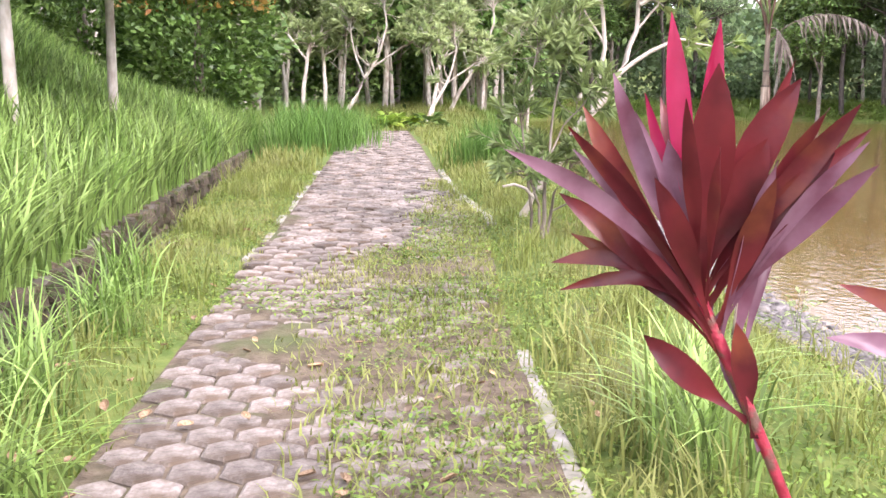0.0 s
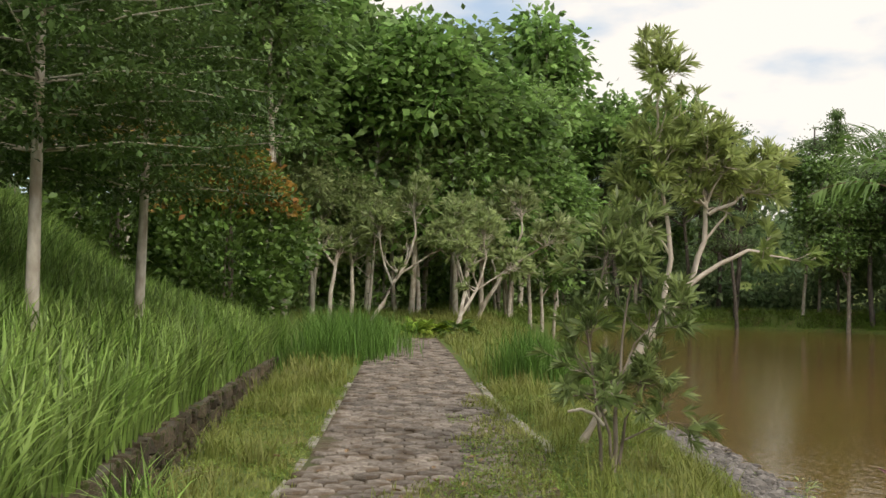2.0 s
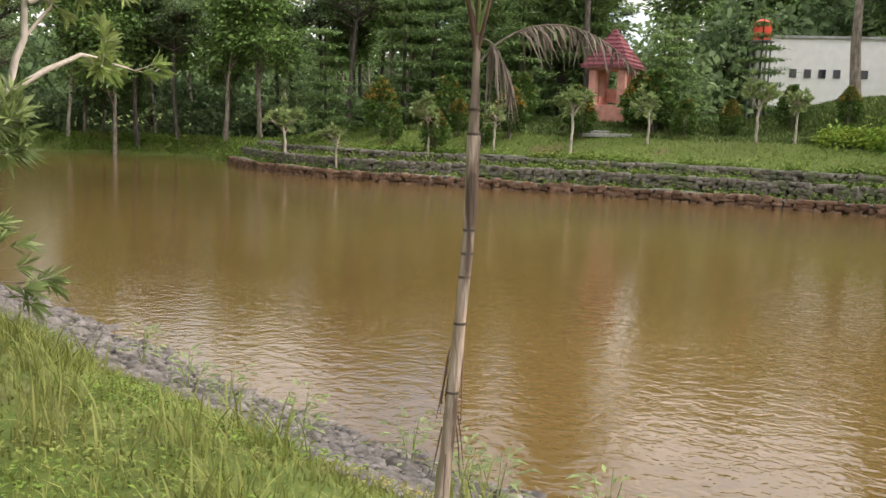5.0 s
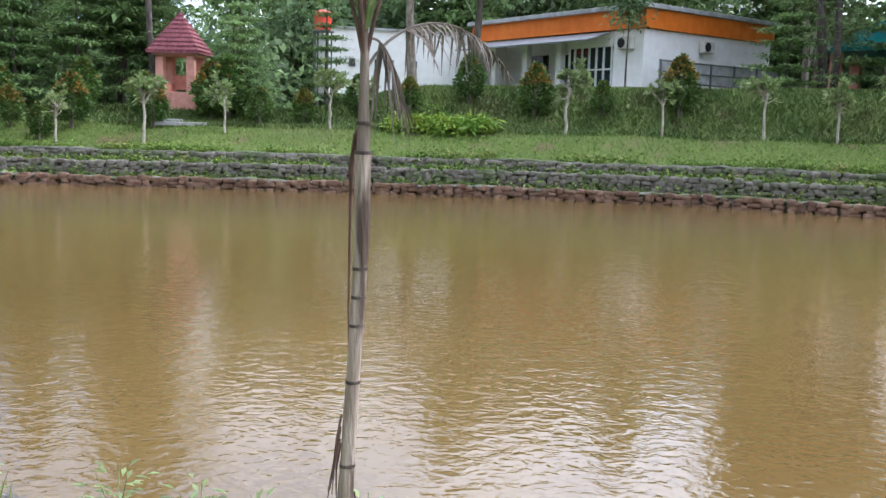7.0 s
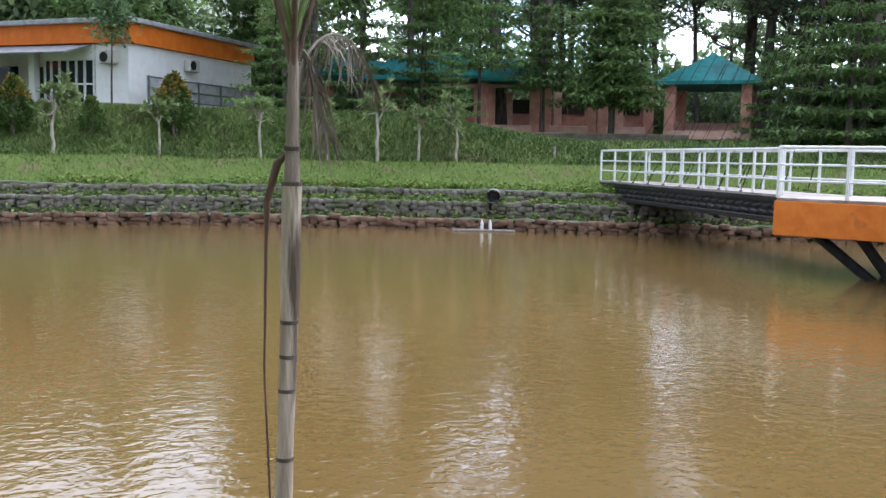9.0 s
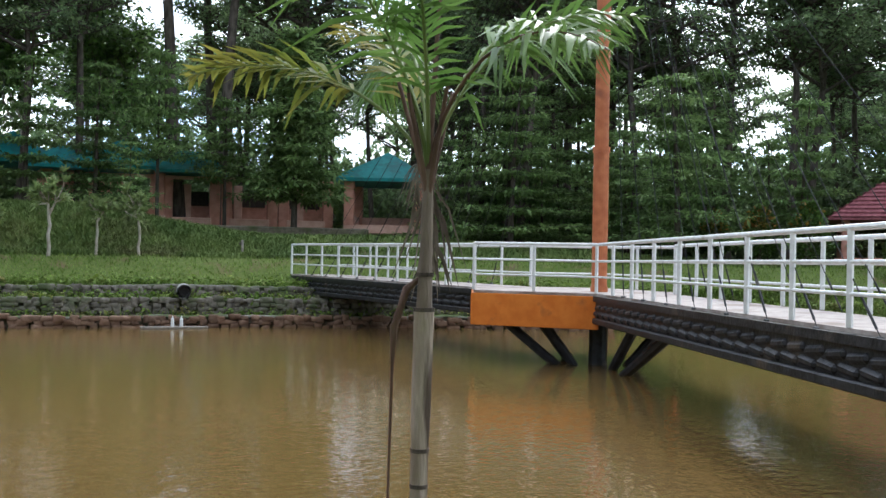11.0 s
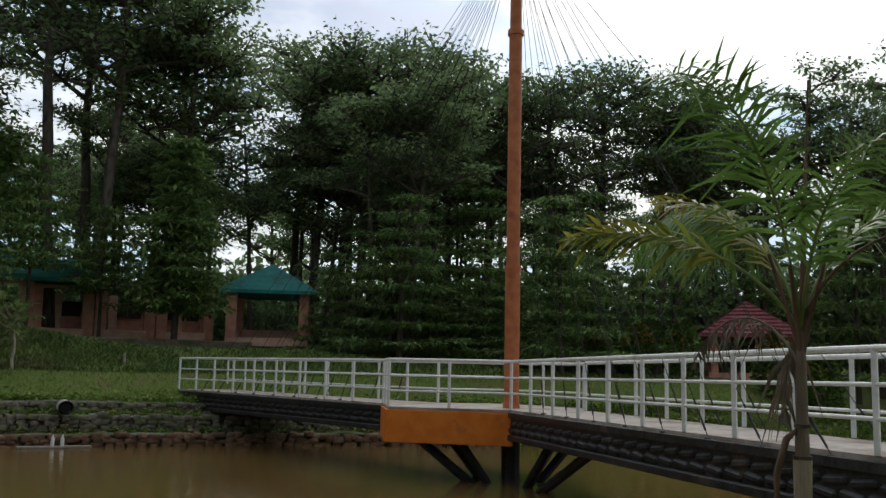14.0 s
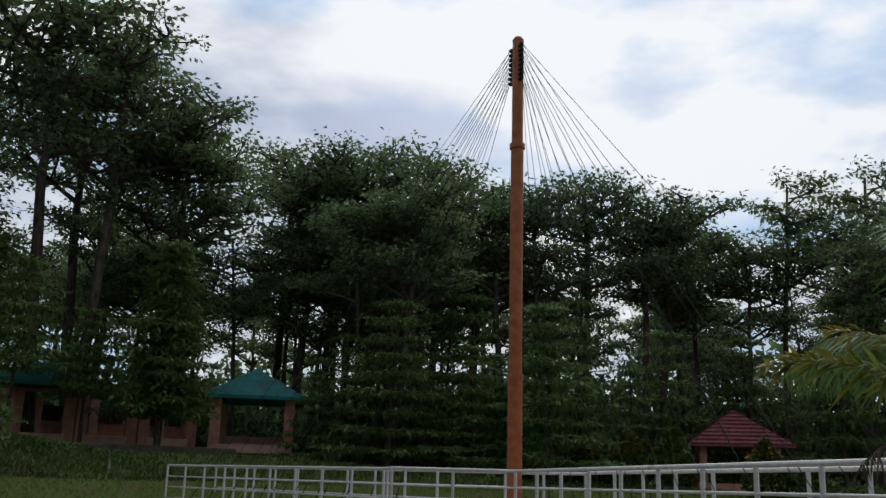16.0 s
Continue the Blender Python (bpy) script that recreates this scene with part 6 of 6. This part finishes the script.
# weeds creeping over the pavers
p = scatter(rng, 42000, -1, 3.5, 1.5, 13)
u = (p[:, 0] - path_left(p[:, 1])) / (path_right(p[:, 1]) - path_left(p[:, 1]))
patch = ripple(p[:, 0], p[:, 1], 2.1, 0.4) + 0.6 * ripple(p[:, 0], p[:, 1], 5.2, 1.0)
cover = 0.15 + 0.4 * smooth(5.2, 4.4, p[:, 1]) * smooth(0.15, 0.5, u) + np.where(p[:, 1] < 7.6, (u - 0.5) * 3.4, np.where(p[:, 1] < 11, (u - 0.66) * 5, (u - 0.83) * 5)) + np.clip(0.14 - u, 0, 1) * 7 * smooth(8, 5, p[:, 1]) + 0.55 * patch + 0.5 * smooth(5.2, 6.5, p[:, 1]) * smooth(7.6, 6.8, p[:, 1]) + 0.35 * smooth(0.4, 0.7, u) * smooth(4.2, 5.0, p[:, 1]) * smooth(8, 7.2, p[:, 1])
keep = (u > 0) & (u < 1) & (cover > rng.uniform(-0.2, 0.9, len(p)))
grass("path_weeds", p[keep], 0.085, 0.009, M["grass"], "low weeds growing between the pavers", 2, 1.0, 0.5, 0.04)
# small broad-leaved weeds in the turf and on the pavers
p = scatter(rng, 70000, -1.6, 5.4, 1.6, 15)
s, near = shore_distance(p[:, 0], p[:, 1])
off = np.maximum(path_left(p[:, 1]) - p[:, 0], p[:, 0] - path_right(p[:, 1]))
u = (p[:, 0] - path_left(p[:, 1])) / (path_right(p[:, 1]) - path_left(p[:, 1]))
patch = ripple(p[:, 0], p[:, 1], 1.7, 0.9) + 0.7 * ripple(p[:, 0], p[:, 1], 4.1, 2.2)
keep = (p[:, 0] > drain_mid(p[:, 1]) + 0.28) & (s > 0.85) & (((off > 0) & (patch > -0.5)) | ((off < 0) & (((u > 0.5) & (p[:, 1] < 7.6)) | ((u > 0.64) & (p[:, 1] < 11))) & (patch > -0.3)) | ((off < 0) & (p[:, 1] < 6.5) & (patch > 0.75)))
p = p[keep]
r2 = np.random.default_rng(77)
n = len(p)
base = np.stack([p[:, 0], p[:, 1], np.maximum(height(p[:, 0], p[:, 1]), np.where(off[keep] < 0, 0.02, -9)) + r2.uniform(0.0, 0.06, n)], 1)
way = unit(np.stack([r2.normal(size=n), r2.normal(size=n), r2.uniform(-0.1, 0.7, n)], 1))
v, f = leaf_quads(base, way, unit(np.cross(way, [0, 0, 1.0])), r2.uniform(0.02, 0.05, n), r2.uniform(0.012, 0.024, n), 0.2)
tagged(raw("turf_weeds", v, f, M["herb"]), "small broad-leaved weeds in the turf", "weeds", kind="stuff")
# tufts of longer grass
c = scatter(rng, 150, -0.95, 4.2, 2.4, 15)
s, _ = shore_distance(c[:, 0], c[:, 1])
off = np.maximum(path_left(c[:, 1]) - c[:, 0], c[:, 0] - path_right(c[:, 1]))
c = c[(off > 0.15) & (s > 1.15) & (c[:, 0] > drain_mid(c[:, 1]) + 0.3)]
c = np.concatenate([c, [(1.35, 3.2), (1.5, 3.0), (1.62, 3.6), (-0.85, 3.6), (-0.95, 4.2), (-0.8, 4.9), (-1.0, 5.4), (1.55, 4.2)]])
p = np.repeat(c, 45, axis=0) + rng.normal(size=(len(c) * 45, 2)) * 0.09
grass("grass_tufts", p, 0.30, 0.009, M["grass"], "longer tufts of grass beside the path", 3, 0.7, 0.8, bends=4)
c = np.array([(-1.0, 2.7), (-0.85, 3.1), (-1.15, 3.4), (-0.9, 4.0), (-1.05, 4.6), (-0.75, 5.3), (-1.25, 2.9), (-1.3, 4.2), (-1.4, 5.0), (-0.7, 6.2), (1.75, 3.3), (1.6, 2.9)])
p = np.repeat(c, 120, axis=0) + rng.normal(size=(len(c) * 120, 2)) * 0.10
grass("grass_tufts", p, 0.56, 0.012, M["tallgrass"], "long arching tufts of grass beside the drain", 31, 0.75, 1.0, bends=5)
# tall grass on the slope beyond the drain
p = scatter(rng, 60000, -7, 1.0, 2.5, 23)
w = drain_mid(p[:, 1]) - 0.27 - p[:, 0]
keep = (w > 0) & (w < 6.5)
grass("tall_grass", p[keep], 0.86, 0.025, M["tallgrass"], "tall arching green grass on the slope by the drain", 4, 0.6, 0.9, bends=4)
p = scatter(rng, 40000, -16, -2, 5, 30)
w = drain_mid(p[:, 1]) - p[:, 0]
grass("slope_grass", p[w > 3.0], 0.85, 0.02, M["deepgrass"], "dense deep green grass on the upper slope", 5, 0.6, 0.7)
# tall clumps by the path's end
c = np.array([(1.7, 19.5), (2.0, 20.5), (1.2, 19.0), (2.3, 21.5), (1.5, 21), (2.6, 23), (0.9, 20.2)])
p = np.repeat(c, 420, axis=0) + rng.normal(size=(len(c) * 420, 2)) * 0.45
grass("grass_clump", p, 1.0, 0.014, M["deepgrass"], "tall feathery clump of grass beside the path", 6, 0.5, 0.6)
c = np.array([(4.3, 15.3), (4.6, 15.8), (4.1, 14.9), (4.8, 15.0)])
p = np.repeat(c, 420, axis=0) + rng.normal(size=(len(c) * 420, 2)) * 0.28
grass("grass_clump", p, 0.85, 0.010, M["deepgrass"], "tall feathery clump of grass by the water", 7, 0.45, 0.6)
p = scatter(rng, 30000, -1, 12, 14, 40)
off = np.maximum(path_left(p[:, 1]) - p[:, 0], p[:, 0] - path_right(p[:, 1]))
s, _ = shore_distance(p[:, 0], p[:, 1])
grass("rough_grass", p[((off > 0.1) | (p[:, 1] > 27)) & (s > 0.1) & (p[:, 0] > drain_mid(p[:, 1]) + 0.2)], 0.26, 0.02, M["grass"], "rough grass by the end of the path", 8, 0.7)
# far bank
p = scatter(rng, 420000, 8, 46, -36, 58)
s, near = shore_distance(p[:, 0], p[:, 1])
band = (~near) & (s > 1.75) & (s < 5.4)
grass("far_lawn", p[band], 0.12, 0.028, M["lawn"], "grassy lawn strip above the stone ledges", 9, 0.7)
band = (~near) & (s >= 5.2) & (s < 12)
g2 = scatter(np.random.default_rng(102), 250000, 26, 42, -16, 30)
s2, near2 = shore_distance(g2[:, 0], g2[:, 1])
g2 = np.concatenate([p[band & (p[:, 1] > 30)], p[band & (p[:, 1] < -16)], g2[(~near2) & (s2 >= 5.0) & (s2 < 11)]])
grass("bank_grass", g2, 0.22, 0.045, M["bankgrass"], "long grass on the far slope, coloured darker for tree shade", 10, 1.0)
band = (~near) & (((s > 0.1) & (s < 0.6)) | ((s > 0.85) & (s < 1.4)) | ((s > 1.6) & (s < 2.2))) & (ripple(p[:, 0], p[:, 1], 0.9) + 0.6 * ripple(p[:, 0], p[:, 1], 2.7, 1.0) > -0.6)
grass("ledge_weeds", np.repeat(p[band], 3, axis=0) + rng.normal(size=(3 * band.sum(), 2)) * 0.12, 0.27, 0.03, M["lawn"], "weeds growing on the stone ledges", 11, 1.0)
q = p[band][::3]
v, f = leaf_cloud(np.random.default_rng(12), np.concatenate([q, (height(q[:, 0], q[:, 1]) + 0.12)[:, None]], 1), (0.16, 0.16, 0.09), 9, 0.15, 0.07)
tagged(raw("ledge_herbs", v, f, M["herb"]), "leafy herbs hanging over the stone ledges", "weeds", kind="stuff")
p = scatter(rng, 22000, 8, 42, 38, 62)
s, near = shore_distance(p[:, 0], p[:, 1])
grass("reed_bank", p[(s > 0.0) & (s < 6)], 0.45, 0.05, M["lawn"], "bright grass along the pond's upper end", 12, 0.5)

r2 = np.random.default_rng(13)
u = r2.uniform(0, 1, 260)
q = np.stack([35.6 + r2.normal(size=260) * 0.35, 10.4 - 3.9 * u], 1)
v, f = leaf_cloud(r2, np.concatenate([q, (height(q[:, 0], q[:, 1]) + r2.uniform(0.1, 0.5, 260))[:, None]], 1), (0.16, 0.16, 0.1), 16, 0.24, 0.09)
tagged(raw("planting_bed", v, f, M["leafbright"]), "low bed of bright green leafy plants on the far lawn", "plants", kind="stuff")
slab = thing("stepping_slab", pose(35.0, 18.6, float(height(35.0, 18.6)) + 0.06, 0, 0, 20), "pale concrete slab lying in the grass before the gazebo", "slab")
part("slab", block((0, 0, 0), (0.7, 2.0, 0.16), 0, 0.02), M["pipe"], slab)
part("slab", block((0.75, 0.4, 0.12), (0.5, 0.9, 0.14), 0, 0.02), M["pipe"], slab)

# broad-leaved plants where the path ends, herbs along the shore
for q, (x, y) in enumerate(((3.9, 28.6), (4.6, 28.2), (5.3, 28.7), (4.9, 29.4), (5.8, 28.0), (3.4, 29.3))):
    r2 = np.random.default_rng(120 + q)
    t = thing("broadleaf_plant", pose(x, y, float(height(x, y))), "low plant with large bright yellow-green leaves", "plant", "broad-leaved plants")
    n = 60
    an, el = r2.uniform(0, 6.28, n), r2.uniform(0.1, 1.2, n)
    d = np.stack([np.cos(an) * np.cos(el), np.sin(an) * np.cos(el), np.sin(el)], 1)
    v, f = leaf_quads(d * 0.35 * r2.uniform(0.5, 1.5, n)[:, None], unit(d * [1, 1, 0.3]), unit(np.cross(d, [0, 0, 1])), np.full(n, 0.42), np.full(n, 0.24), 0.25)
    raw("leaves", v, f, M["leafbright" if q < 4 else "leafbush"], t)
for q, (x, y) in enumerate(((4.55, 5.35), (4.75, 5.9), (4.5, 6.6), (4.6, 7.4), (4.9, 8.2), (4.3, 5.0), (4.65, 4.5), (5.1, 9.0))):
    r2 = np.random.default_rng(140 + q)
    t = thing("shore_herb", pose(x, y, float(height(x, y))), "small green herb growing in the shore gravel", "plant", "shore herbs")
    n = 46
    an, z = r2.uniform(0, 6.28, n), r2.uniform(0.05, 0.34, n)
    rr = r2.uniform(0.02, 0.16, n)
    c = np.stack([np.cos(an) * rr, np.sin(an) * rr, z], 1)
    d = unit(np.stack([np.cos(an), np.sin(an), r2.uniform(-0.1, 0.8, n)], 1))
    v, f = leaf_quads(c, d, unit(np.cross(d, [0, 0, 1])), np.full(n, 0.09), np.full(n, 0.03), 0.2)
    raw("leaves", v, f, M["leafpale"], t)
    st = [tube(np.array([(0, 0, -0.02), (math.cos(b) * 0.05, math.sin(b) * 0.05, 0.18), (math.cos(b) * 0.1, math.sin(b) * 0.1, 0.33)]), [0.005, 0.004, 0.002], 4) for b in (0.3, 2.1, 4.2)]
    raw("stems", *joined(st), M["rachis"], t)

# heap of dead branches on the slope
heap = thing("branch_heap", pose(-6.2, 15.5, float(height(-6.2, 15.5)) + 0.5), "heap of bare grey dead branches on the slope", "branches")
r2 = np.random.default_rng(151)
bs = []
for q in range(70):
    a = r2.normal(size=3) * [1.6, 1.8, 0.25]
    d = unit(r2.normal(size=3) * [1, 1, 0.45] + [0.2, 0, 0.25])
    p, rr = limb(r2, a, d, r2.uniform(0.8, 2.2), 0.03, 0.008, 0.7, 5)
    raw("branch", *tube(p, rr, 5), M["twig"], heap)

# ---- gravel shore, drain wall, kerb, pavers ----
def rock_field(name, xy, sizes, material, label, seed, parent=None, z=None, flat=0.6):
    r2 = np.random.default_rng(seed)
    base = np.array([(0, 0, 1), (0, 0, -1), (1, 0, 0), (-1, 0, 0), (0, 1, 0), (0, -1, 0), (.6, .6, .6), (-.6, .6, .6), (.6, -.6, .6), (-.6, -.6, .6)], float)
    tri = np.array([(0, 6, 7), (0, 7, 9), (0, 9, 8), (0, 8, 6), (2, 6, 8), (3, 9, 7), (4, 7, 6), (5, 8, 9), (2, 4, 6), (4, 3, 7), (3, 5, 9), (5, 2, 8)])
    n = len(xy)
    zz = height(xy[:, 0], xy[:, 1]) if z is None else z
    a = r2.uniform(0, 6.28, n)
    v = base[None] * (1 + r2.uniform(-0.25, 0.25, (n, len(base), 1))) * sizes[:, None, None] * np.array([1, 0.8, flat])
    x = v[..., 0] * np.cos(a)[:, None] - v[..., 1] * np.sin(a)[:, None]
    y = v[..., 0] * np.sin(a)[:, None] + v[..., 1] * np.cos(a)[:, None]
    v = np.stack([x + xy[:, :1], y + xy[:, 1:], v[..., 2] + zz[:, None]], -1)
    f = np.arange(n)[:, None, None] * len(base) + tri[None]
    ob = raw(name, v.reshape(-1, 3), f.reshape(-1, 3), material, parent)
    return tagged(ob, label, kind="stuff")


p = scatter(rng, 36000, 2.6, 7.2, 1.5, 17)
s, near = shore_distance(p[:, 0], p[:, 1])
k = (s > -0.25) & (s < 1.15 + 0.22 * ripple(p[:, 0], p[:, 1], 1.1)) & near
gr = rock_field("shore_gravel", p[k], np.random.default_rng(5).gamma(2.0, 0.012, k.sum()) + 0.01, M["gravel"], "band of grey gravel and rubble along the water", 160)
tagged(gr, category="gravel")

drain = thing("drain", pose(0, 0, 0), "open roadside drain with a rough stone and concrete side", "drain", kind="structure")
ys = np.arange(-2, 21, 0.4)
for side, name, z0, z1 in ((-1, "far_side", -0.55, 0.02), (1, "near_side", -0.55, -0.02)):
    cx = drain_mid(ys) + side * 0.235
    wv = 0.02 * np.sin(ys * 3.1) + 0.015 * np.sin(ys * 7.7)
    a = cx + wv
    b = cx + side * 0.16 + wv
    n = len(ys)
    v = np.concatenate([np.stack([a, ys, np.full(n, z0)], 1), np.stack([a, ys, z1 + wv], 1), np.stack([b, ys, z1 + wv], 1), np.stack([b, ys, np.full(n, z0)], 1)])
    q = np.arange(n - 1)
    f = np.concatenate([np.stack([q + s0 * n, q + 1 + s0 * n, q + 1 + s1 * n, q + s1 * n], 1) for s0, s1 in ((0, 1), (1, 2), (2, 3))])
    raw(name, v, f, M["drain"], drain)
r2 = np.random.default_rng(171)
pr = [stone_mesh(300 + q) for q in range(5)]
for me in pr:
    me.materials.append(M["drainstone"])
for y in np.arange(1.5, 20, 0.27):
    for z in (-0.36, -0.2, -0.05):
        ob = new("stone", pr[r2.integers(5)])
        ob.parent = drain
        ob.matrix_basis = pose(float(drain_mid(y)) - 0.27 + r2.normal() * 0.012, y + r2.uniform(-0.05, 0.05), z, r2.uniform(-8, 8), r2.uniform(-8, 8), r2.uniform(-10, 10) + 82) @ Matrix.Diagonal((r2.uniform(0.2, 0.3), 0.16, r2.uniform(0.14, 0.19), 1))

kerb = thing("kerb", pose(0, 0, 0), "worn pale concrete kerb along the path's edge", "kerb", kind="structure")
KERBS = [(path_right, 1.6, 4.6, 0.0, 0.09), (path_right, 9.0, 14.6, 0.02, 0.11), (path_left, 7.5, 15, -0.1, 0.10)]
for edge, y0, y1, dx, wd in KERBS:
    y = y0
    while y < y1:
        L = 0.5
        a, b = (float(edge(y)) + dx, y), (float(edge(y + L)) + dx, y + L)
        an = math.degrees(math.atan2(b[1] - a[1], b[0] - a[0])) + r2.normal() * 2.5
        y += L
        if edge is path_left and r2.uniform() < 0.35:
            continue
        part("kerb_stone", block(((a[0] + b[0]) / 2 + wd / 2, (a[1] + b[1]) / 2, -0.06 + r2.uniform(-0.03, 0.01)), (math.hypot(b[0] - a[0], b[1] - a[1]) - 0.012, wd, 0.13), an + r2.uniform(-1.5, 1.5), 0.012), M["kerb"], kerb)

leaf_bm = bmesh.new()
bmesh.ops.create_grid(leaf_bm, x_segments=2, y_segments=4, size=0.5)
for v in leaf_bm.verts:
    v.co = Vector((v.co.x * math.sqrt(max(0.02, 1 - (2 * v.co.y) ** 2)) * 0.6, v.co.y, 0.18 * v.co.x ** 2 * 4 + 0.1 * v.co.y))
leaf_me = bpy.data.meshes.new("fallen_leaf")
leaf_bm.to_mesh(leaf_me)
leaf_bm.free()
leaf_me.materials.append(M["dryleaf"])
for q in range(60):
    y = r2.uniform(2.4, 9)
    x = float(path_left(y)) + r2.uniform(-0.4, 1.6) * float(path_right(y) - path_left(y)) / 1.4
    ob = tagged(new("fallen_leaf", leaf_me), "dry brown fallen leaf on the path", "leaf", "fallen leaves")
    ob.matrix_basis = pose(x, y, max(0.045, float(height(x, y)) + 0.05), r2.uniform(-20, 20), r2.uniform(-20, 20), r2.uniform(0, 360)) @ Matrix.Scale(r2.uniform(0.035, 0.08), 4)

# hexagonal pavers
def paver_mesh(seed):
    r3 = np.random.default_rng(seed)
    bm = bmesh.new()
    R = 0.106
    ring = [(R * math.cos(radians(30 + 60 * q)) * (1 + r3.uniform(-0.04, 0.04)), R * math.sin(radians(30 + 60 * q)) * (1 + r3.uniform(-0.04, 0.04))) for q in range(6)]
    lo = [bm.verts.new((x, y, -0.05)) for x, y in ring]
    md = [bm.verts.new((x, y, 0.012)) for x, y in ring]
    hi = [bm.verts.new((x * 0.86, y * 0.86, 0.024)) for x, y in ring]
    bm.faces.new(hi)
    for q in range(6):
        w = (q + 1) % 6
        bm.faces.new((lo[q], lo[w], md[w], md[q])), bm.faces.new((md[q], md[w], hi[w], hi[q]))
    me = bpy.data.meshes.new("paver")
    bm.to_mesh(me)
    bm.free()
    me.materials.append(M["paver"])
    return me


pavers = [paver_mesh(400 + q) for q in range(6)]
ux, uy = 0.155 / math.hypot(0.155, 0.988), 0.988 / math.hypot(0.155, 0.988)
cells = []
for col in range(-16, 17):
    for rw in range(-16, 150):
        a, b = col * 0.196 + (0.098 if rw % 2 else 0), rw * 0.17
        x, y = 0.62 + a * uy + b * ux, 4.0 - a * ux + b * uy
        if 1.5 < y < 27 and path_left(y) + 0.04 < x < path_right(y) - 0.10:
            cells.append((x, y))
cells.sort(key=lambda c: abs(c[1] - 5.2))
turn = -math.degrees(math.atan2(0.155, 0.988))
bm = bmesh.new()
for q, (x, y) in enumerate(cells):
    m = pose(x, y, r2.normal() * 0.006, r2.normal() * 2, r2.normal() * 2, turn + r2.normal() * 3)
    if q < 300:
        ob = new("paver", pavers[r2.integers(6)])
        ob.parent = path
        ob.matrix_basis = m
    else:
        n0 = len(bm.verts)
        bm.from_mesh(pavers[r2.integers(6)])
        bm.verts.ensure_lookup_table()
        for v in bm.verts[n0:]:
            v.co = m @ v.co
tagged(part("paver_rows", bm, M["paver_far"], path), "worn grey pavers further along the path", kind="stuff")
